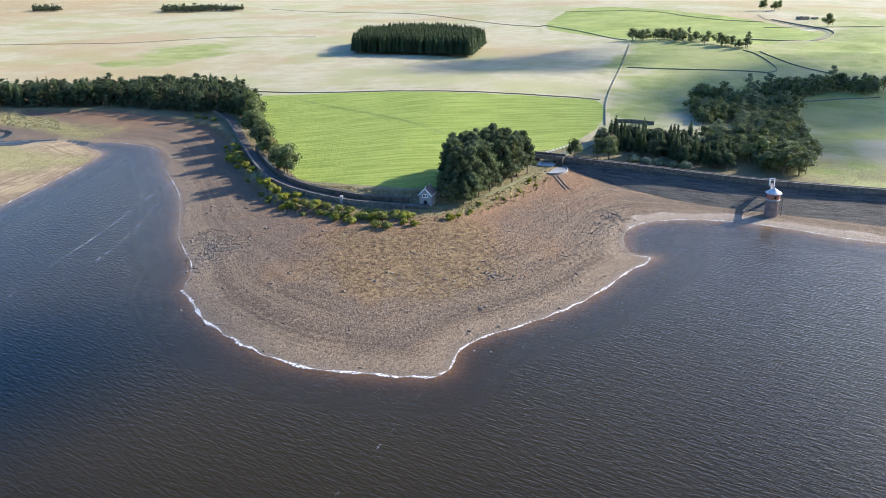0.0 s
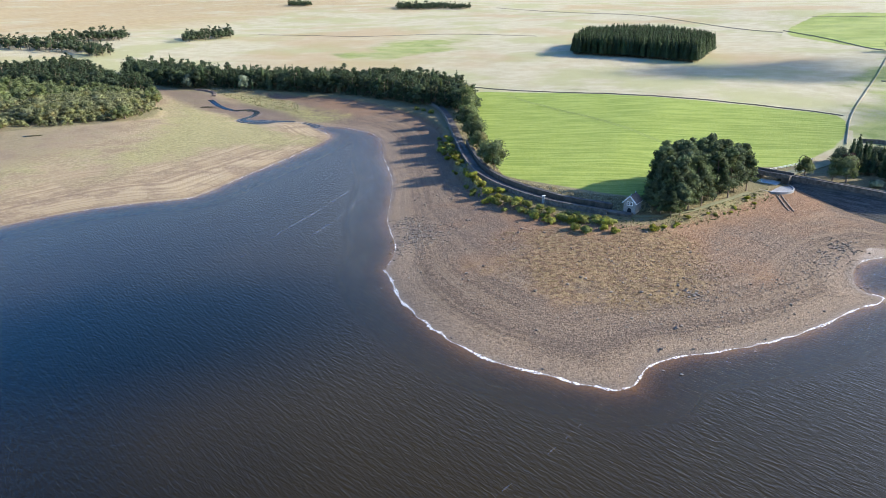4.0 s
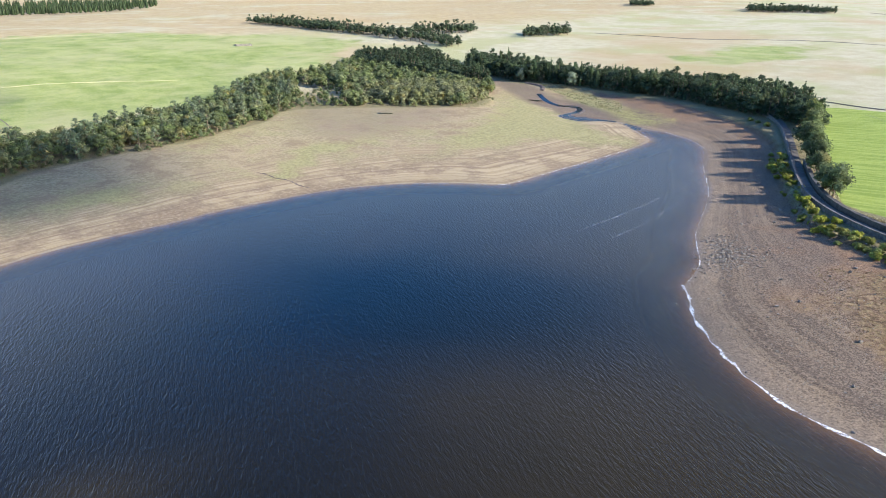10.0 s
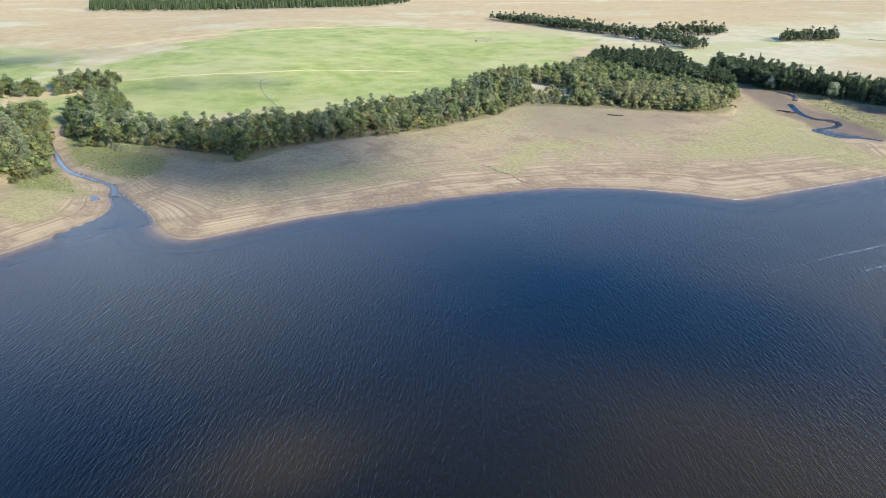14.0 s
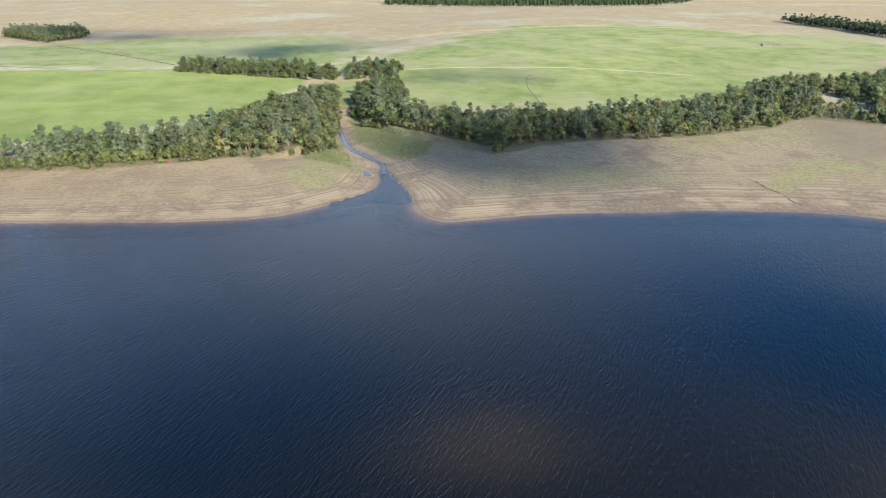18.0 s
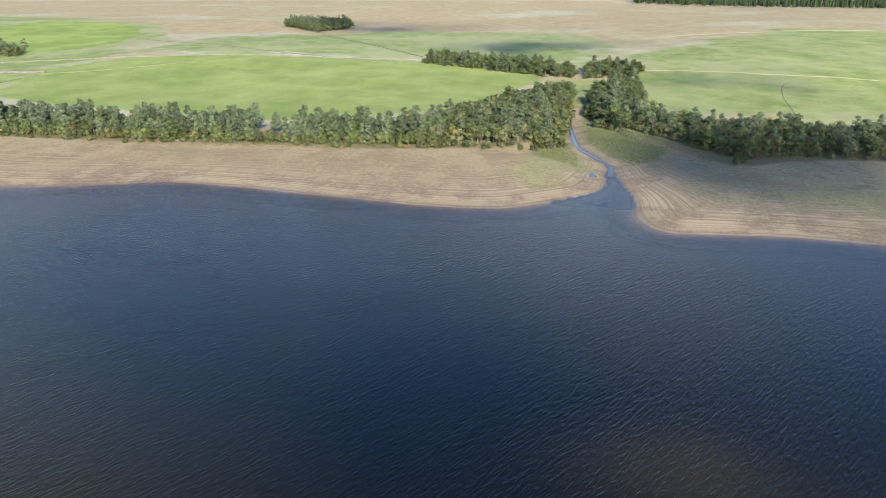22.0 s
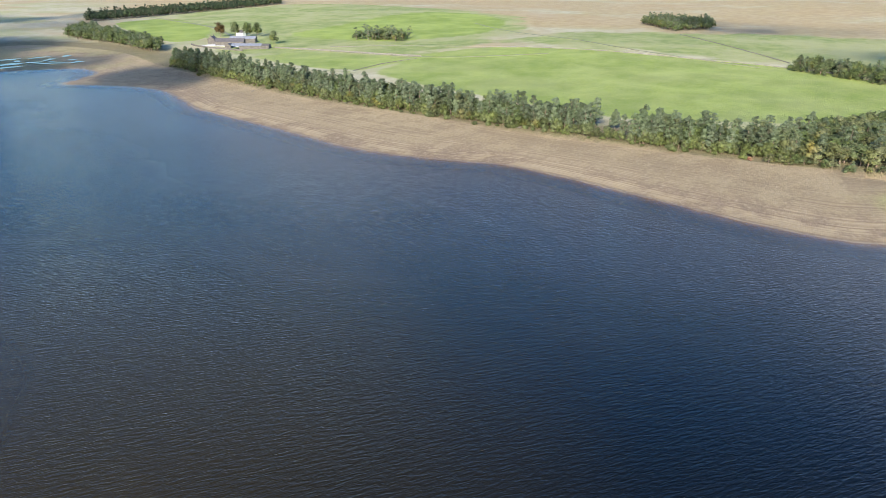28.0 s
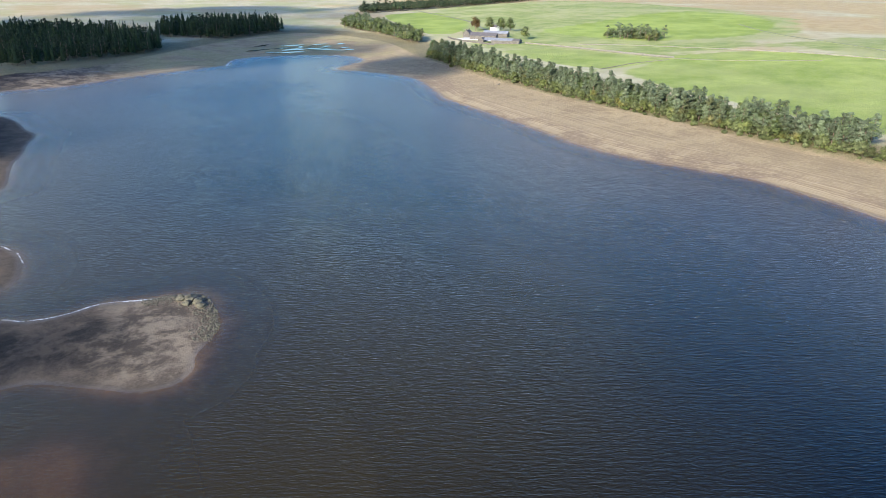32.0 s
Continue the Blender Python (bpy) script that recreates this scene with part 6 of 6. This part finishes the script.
pm = Nodes("pool_water")
POOL = pm.set(Base_Color=(0.03, 0.028, 0.025), Roughness=0.05, IOR=1.333, Normal=pm.bump(pm.noise(1.2, 2), 0.15, 0.1))
for k, row in enumerate(((-262, -722, 16, 3.0, 20), (-285, -716, 12, 2.2, -15), (-300, -725, 9, 2.0, 40), (-246, -735, 14, 2.4, 5), (-275, -738, 8, 1.6, 60), (-312, -706, 6, 1.4, 10),
                         (-232, -712, 12, 2.6, -20), (-255, -706, 18, 2.2, 12), (-292, -700, 14, 2.4, -30), (-310, -690, 9, 2.0, 15), (-270, -752, 16, 2.2, -10), (-240, -760, 9, 2.0, 30), (-300, -745, 12, 2.0, 10), (-220, -728, 8, 2.6, 0), (-320, -735, 8, 1.6, 40), (-311, 5, 4.5, 1.6, 10), (-296, 415, 9, 1.5, 20), (-330, 300, 6, 1.2, 30))):
    pool(*row[:3], row[3] * (1.8 if row[1] < -600 else 1.0), row[4], k)

# the two brooks that run over the flats
sm = Nodes("brook_water")
BROOK = sm.set(Base_Color=(0.020, 0.016, 0.010), Roughness=0.10, IOR=1.35, Normal=sm.bump(sm.noise(1.4, 3), 0.35, 0.2))
for line, half in (([(-312, 13), (-318, 13), (-329, 14), (-347, 5.5), (-361, -1.5), (-380, -5), (-394, -6), (-415, -8), (-440, -9.5), (-462, -7)], 1.0),
                   ([(-216, 389), (-224, 389.5), (-235, 382), (-254, 385), (-251.5, 403), (-260, 419), (-278, 415), (-292, 422), (-308, 436)], 1.9)):
    brook = thing("brook", "small winding brook crossing the bare flats", "stream", kind="structure")
    part("bed", ribbon("bed", line, 2.0, [(-half - 1.0, -0.5), (-half - 0.5, 0.09), (half + 0.5, 0.09), (half + 1.0, -0.5)], MUD, np.random.default_rng(6), 0.03), MUD, brook, "dark wet banks")
    part("water_surface", ribbon("water_surface", line, 2.0, [(-half, -0.3), (-half, 0.15), (half, 0.15), (half, -0.3)], BROOK), BROOK, brook)

# two old rails on the bare slope below the overflow
for k, dx in enumerate((0, 1.6)):
    ob = thing("slip_rail", "dark timber slip rail on the bare slope", "rail", group="slip rails")
    part("beam", ribbon("beam", [(47 + dx, 283), (48 + dx, 275), (49.4 + dx, 267)], 2.0, [(-0.15, -0.2), (-0.15, 0.25), (0.15, 0.25), (0.15, -0.2)], TIMBER), TIMBER, ob)

# ---- fair-weather clouds, high above, that shade parts of the land ----
def cloud_material(name, thick):
    cm = Nodes(name)
    cm.set(Base_Color=(0.9, 0.9, 0.9), Roughness=1.0)
    cmix = cm.node("MixShader")
    cm.put(thick, cmix.inputs[0])
    cm.put(cm.node("BsdfTransparent").outputs[0], cmix.inputs[1])
    cm.put(cm.bsdf.outputs[0], cmix.inputs[2])
    cm.put(cmix.outputs[0], cm.out.inputs["Surface"])
    return cm.mat


CLOUD, CLOUD_THIN, CLOUD_MID = cloud_material("cloud", 0.55), cloud_material("thin_cloud", 0.06), cloud_material("light_cloud", 0.13)
CLOUD_Z = 1300.0
CLOUD_SHIFT = CLOUD_Z / math.tan(radians(SUN_ELEVATION))


def cloud(gx, gy, rx, ry, turn, seed, mat):
    """A flat-based cloud whose shade falls round the ground point (gx, gy)."""
    rng = np.random.default_rng(seed)
    bm = bmesh.new()
    for k in range(26):
        a, d = rng.random() * 6.28, math.sqrt(rng.random())
        c = Vector((math.cos(a) * d * rx * 0.75, math.sin(a) * d * ry * 0.75, rng.uniform(-6, 8)))
        r = rng.uniform(0.22, 0.42) * min(rx, ry)
        bmesh.ops.create_icosphere(bm, subdivisions=2, radius=1, matrix=Matrix.Translation(c) @ Matrix.Diagonal((r * 1.5, r * 1.2, r * 0.35, 1)))
    me = bpy.data.meshes.new("cloud")
    bm.to_mesh(me)
    bm.free()
    me.materials.append(mat)
    ob = new("cloud", me)
    ob.matrix_basis = pose(gx + math.sin(bb) * CLOUD_SHIFT, gy + math.cos(bb) * CLOUD_SHIFT, CLOUD_Z, 0, 0, turn)
    tagged(ob, "soft white fair-weather cloud high over the moor", "cloud", "clouds", "structure")


for k, row in enumerate(((165, 312, 48, 50, 0), (195, 400, 130, 110, 20), (230, 480, 120, 80, 40), (60, 590, 110, 55, 10), (-70, -800, 210, 190, 0), (-250, -900, 150, 100, 0), (-310, -545, 55, 60, 20), (25, -430, 55, 90, 0),
                         (-760, -60, 70, 170, 10), (-1010, -300, 100, 200, 0), (24, -172, 17, 26, 0), (-560, 80, 70, 35, 80), (-340, 78, 75, 80, 0), (-250, -1120, 420, 170, 0), (-118, 132, 62, 36, 40), (-122, -20, 40, 30, 0), (-190, -715, 210, 90, 10), (-420, -1250, 420, 90, 0))):
    cloud(*row, 60 + k, CLOUD_MID if k in (2, 12, 13) else CLOUD_THIN if k < 2 else CLOUD_THIN if k in (8, 9, 11) else CLOUD)
# ---- small things along the shores ----
def fallen_log(at, length, radius, turn, label, material, branches=3, seed=0):
    """A fallen trunk with broken branch stubs."""
    rng = np.random.default_rng(seed)
    z = max(ground_z(*at), 0)
    ob = thing("fallen_log", label, "log", (*at, z + radius * 0.6), turn, "fallen logs")
    half = length / 2
    path = [(-half, 0, 0), (-half * 0.3, 0.12, 0.05), (half * 0.3, -0.1, 0.02), (half, 0.1, 0.1)]
    v, f = limb(path, [radius, radius * 0.9, radius * 0.7, radius * 0.35], 8)
    p = new("trunk", array_mesh("trunk", v, f, [material], smooth=True))
    p.parent = ob
    for k in range(branches):
        x0, a = rng.uniform(-0.3, 0.9) * half, rng.uniform(0.4, 1.2) * rng.choice([-1, 1])
        v, f = limb([(x0, 0, 0.05), (x0 + 1.1 * math.cos(a), 1.1 * math.sin(a), 0.5), (x0 + 2.0 * math.cos(a), 2.0 * math.sin(a), 0.7)], [radius * 0.45, radius * 0.3, 0.02], 5)
        p = new("branch", array_mesh("branch", v, f, [material]))
        p.parent = ob


DEAD_WOOD = plain_material("bleached_wood", (0.17, 0.145, 0.12), (0.30, 0.265, 0.225), 2.0)
RED_WOOD = plain_material("red_rotten_wood", (0.22, 0.075, 0.04), (0.36, 0.14, 0.08), 2.0)
for k, (x, y, l, turn) in enumerate(((-326, -384, 9, 70), (-312, -330, 6, 20), (-318, -205, 5, 110), (-306, -420, 6, 40), (-352, 150, 5, 95), (-60, -640, 11, 10), (-100, -655, 8, 40))):
    fallen_log((x, y), l, 0.28, turn, "bleached fallen trunk lying on the bare bank", DEAD_WOOD, 3, k)
fallen_log((-329, -87), 10, 0.45, 35, "reddish rotten fallen tree at the wood's edge", RED_WOOD, 6, 20)


def dead_tree(at, tall, seed):
    rng = np.random.default_rng(seed)
    ob = thing("dead_tree", "bleached dead trunk standing among the conifers", "tree", (*at, ground_z(*at)), 0, "dead trees")
    v, f = limb([(0, 0, -0.3), (0.2, 0.1, tall * 0.5), (0.1, 0.3, tall)], [0.26, 0.18, 0.05], 6)
    p = new("trunk", array_mesh("trunk", v, f, [DEAD_WOOD], smooth=True))
    p.parent = ob
    for k in range(5):
        h, a = tall * rng.uniform(0.4, 0.9), rng.random() * 6.28
        v, f = limb([(0.15, 0.15, h), (1.6 * math.cos(a), 1.6 * math.sin(a), h + 0.9)], [0.12, 0.03], 4)
        p = new("limb", array_mesh("limb", v, f, [DEAD_WOOD]))
        p.parent = ob


rngd = np.random.default_rng(31)
for k in range(26):
    dead_tree((-100 - 52 * rngd.random(), -800 - 85 * rngd.random()), rngd.uniform(17, 23), k)

# bushes and tussocks on the old shore line
rngs = np.random.default_rng(91)
rim = along([(6, 233), (16, 244), (26, 256), (35, 269), (44, 281)], 1.9)
rim = (rim + rngs.normal(0, 1.3, rim.shape))[rngs.random(len(rim)) < 0.6]
lone("bramble", "low dark green bramble along the old shore line", rim, "bush", 1.3, 92, LEAF_SCRUB, group="brambles", spread=0.4)
rim = along([(-101, 338), (-86, 303), (-70, 268), (-56, 248), (-40, 237), (-22, 229.5), (-4, 228)], 2.6)
rim = (rim + rngs.normal(0, 2.2, rim.shape))[rngs.random(len(rim)) < 0.5]
lone("scrub_bush", "yellow-green scrub bush below the lane wall", rim, "bush", 2.1, 93, LEAF_BUSH, group="lane scrub", spread=0.45)
rim = along([(-104, 345), (-93, 318), (-78, 284), (-63, 261), (-46, 245), (-26, 236), (-6, 232)], 3.1)
rim = (rim + rngs.normal(0, 1.8, rim.shape))[rngs.random(len(rim)) < 0.55]
lone("willow_scrub", "olive willow scrub below the lane wall", rim, "bush", 2.6, 94, LEAF_SCRUB, group="willow scrub", spread=0.4)


def tussocks(name, label, ring, count, seed, high, mats):
    """Clumps of coarse grass, far too many to count."""
    rng = np.random.default_rng(seed)
    ring = np.array(ring, float)
    p = rng.uniform(ring.min(0), ring.max(0), (count, 2))
    p = p[ring_distance(p[:, 0], p[:, 1], ring) > 0]
    z = ground_parts(p[:, 0], p[:, 1])[0]
    n = len(p) * 6
    a, lean = rng.random(n) * 6.28, rng.uniform(0.3, 0.9, n)
    base = np.repeat(np.column_stack([p, z - 0.03]), 6, 0) + np.column_stack([rng.normal(0, 0.12, (n, 2)), np.zeros(n)])
    h = high * rng.uniform(0.5, 1.2, n)
    side = np.column_stack([-np.sin(a), np.cos(a), np.zeros(n)]) * (0.16 * h / high + 0.05)[:, None]
    tip = base + np.column_stack([np.cos(a) * lean * h, np.sin(a) * lean * h, h])
    v = np.stack([base - side, base + side, tip], 1).reshape(-1, 3)
    me = array_mesh(name, v, np.arange(3 * n).reshape(-1, 3), mats, np.repeat(rng.integers(0, len(mats), len(p)), 6))
    return tagged(new(name, me), label, "grass", kind="stuff")


GRASS_STRAW = plain_material("dry_grass", (0.22, 0.17, 0.07), (0.36, 0.29, 0.14), 0.6)
GRASS_HAY = plain_material("hay_grass", (0.32, 0.27, 0.14), (0.50, 0.43, 0.25), 0.6)
GRASS_RUST = plain_material("rusty_grass", (0.11, 0.06, 0.024), (0.24, 0.15, 0.06), 0.6)
GRASS_DEEP = plain_material("green_grass", (0.07, 0.085, 0.022), (0.16, 0.175, 0.05), 0.6)
tussocks("heath_tussocks", "rusty heath and dry grass on the stony point", [(-50, 218), (-40, 183), (-15, 173), (14, 178), (26, 205), (12, 230), (-20, 230)], 2600, 95, 0.14, [GRASS_RUST, GRASS_RUST, GRASS_STRAW])
tussocks("bank_tussocks", "rough tan grass on the bank above the lane", [(-72, 290), (-60, 270), (-40, 254), (-14, 245), (2, 246), (0, 261), (-16, 261), (-34, 266), (-58, 276), (-64, 290)], 6000, 96, 0.5, [GRASS_HAY, GRASS_HAY, GRASS_STRAW])
tussocks("shore_tussocks", "coarse grass along the old water line", [(-112, 372), (-98, 332), (-80, 288), (-62, 256), (-46, 240), (-24, 228), (4, 228), (30, 254), (48, 282), (44, 288), (20, 258), (2, 239), (-20, 236), (-46, 249), (-66, 266), (-84, 300), (-106, 360)], 9000, 97, 0.45, [GRASS_STRAW, GRASS_DEEP, GRASS_DEEP])

# old wheel marks in the mown pasture, and a small washed-out ditch on the flats
WHEEL = plain_material("pressed_grass", (0.15, 0.19, 0.035), (0.21, 0.25, 0.05), 0.4)
for line in ([(-101, 402), (-88, 362), (-77, 328), (-63, 289)], [(-97, 468), (-62, 427), (-32, 395), (-6, 360), (6, 347)]):
    t = thing("wheel_marks", "faint pressed wheel marks in the mown grass", "track", kind="structure")
    for off in (-0.9, 0.9):
        part("rut", ribbon("rut", offset_line(line, off), 3.0, [(-0.28, -0.3), (-0.28, 0.05), (0.28, 0.05), (0.28, -0.3)], WHEEL), WHEEL, t)
ditch = thing("ditch", "small dark washed-out ditch across the flats", "ditch", kind="structure")
part("bed", ribbon("bed", [(-276, 169), (-269, 172), (-262, 171), (-255, 174), (-247, 172), (-240, 174)], 1.2, [(-0.5, -0.3), (-0.4, 0.07), (0.4, 0.07), (0.5, -0.3)], MUD, np.random.default_rng(8), 0.12), MUD, ditch)

# the winding lane, ruin and pond among the far pastures, a sheepfold on the rise, and the inlet's eroded bank
far_lane = thing("far_lane", "pale lane winding between the far pastures", "lane", kind="structure")
part("surface", ribbon("surface", [(300, 716), (330, 716), (360, 722), (390, 743), (425, 788), (440, 836), (429, 879), (421, 945), (440, 1010)], 4, [(-1.6, -0.6), (-1.6, 0.3), (1.6, 0.3), (1.6, -0.6)], TRACK), TRACK, far_lane)
stone_wall([(302, 711), (332, 711), (364, 717), (396, 740), (431, 787), (446, 836), (435, 880), (427, 944)], 1.1, 0.6, "low grey wall beside the far lane", 150, 4, "lane_wall", WALL_GREY)


def roofless(name, label, at, turn, length, width, tall, seed):
    """Broken dry-stone walls round an open square."""
    rng = np.random.default_rng(seed)
    ob = thing(name, label, "ruin", (*at, ground_z(*at)), turn)
    for cx, cy, lx, ly in ((0, -width / 2, length, 0.7), (0, width / 2, length, 0.7), (-length / 2, 0, 0.7, width - 0.72), (length / 2, 0, 0.7, width - 0.72)):
        bm = box(bmesh.new(), cx, cy, tall / 2 - 0.5, lx, ly, tall + 1.0)
        bmesh.ops.subdivide_edges(bm, edges=bm.edges[:], cuts=3, use_grid_fill=True)
        for v in bm.verts:
            v.co += Vector(rng.uniform(-0.06, 0.06, 3))
            if v.co.z > tall * 0.8:
                v.co.z -= rng.uniform(0, 0.45) * tall
        part("wall_body", bm, WALL_GREY, ob)
    return ob


roofless("ruin", "roofless grey stone ruin beside the far lane", (470, 945), 20, 14, 8, 4.0, 1)
roofless("ruin", "small broken stone outbuilding near the far lane", (488, 950), 20, 7, 5, 2.6, 2)
roofless("sheepfold", "low square sheepfold of grey stone on the green rise", (-673, 416), 70, 16, 9, 1.6, 3)
heap_spots = np.random.default_rng(9).normal((361, 708), (7, 4), (60, 2))
scatter_rocks("rubble_heap", "heap of grey rubble on the rough pasture", heap_spots, np.random.default_rng(10).uniform(0.4, 1.3, 60), 12)
pool(421, 826, 9, 4, 20, 60)
scarp = thing("eroded_bank", "dark eroded earth bank beside the inlet's stream", "bank", kind="structure")
part("face", ribbon("face", [(-312, 447), (-316, 455), (-325, 460), (-340, 463)], 1.5, [(-1.6, -0.6), (-0.7, 0.75), (1.2, 0.85), (3.0, -0.4)], MUD, np.random.default_rng(14), 0.16), MUD, scarp)
tussocks("hay_tussocks", "pale dry grass and rushes on the inlet's bank", HAY_BANK, 5200, 98, 0.75, [GRASS_HAY, GRASS_STRAW, GRASS_DEEP])
tussocks("gully_tussocks", "green rushes on the banks of the gully stream", SWARD[0], 2600, 99, 0.45, [GRASS_DEEP])
tussocks("gully_tussocks", "green rushes on the banks of the gully stream", SWARD[1], 2600, 100, 0.45, [GRASS_DEEP])
# old turf banks and a ditch on the green rise
HAY_TURF = plain_material("bleached_turf", (0.26, 0.245, 0.11), (0.36, 0.32, 0.17), 0.12)
for n, label, line, wide, up, mat in (("turf_bank", "low bleached turf bank along the top of the rise", [(-782, 34), (-816, 95), (-830, 169), (-846, 253), (-829, 373), (-753, 456)], 2.2, 0.25, HAY_TURF),
                                      ("turf_bank", "low bleached turf bank below the rise", [(-590, 20), (-583, 49), (-577, 82), (-553, 141), (-545, 199), (-522, 262)], 0.9, 0.2, HAY_TURF),
                                      ("field_ditch", "dark wet ditch between two pastures", [(-530, 140), (-526, 131), (-486, 123), (-455, 121), (-420, 118)], 0.6, 0.10, MUD)):
    t = thing(n, label, "bank", kind="structure")
    part("body", ribbon("body", line, 4.0, [(-wide, -0.5), (-wide * 0.4, up), (wide * 0.4, up), (wide, -0.5)], mat, np.random.default_rng(15), 0.08), mat, t)
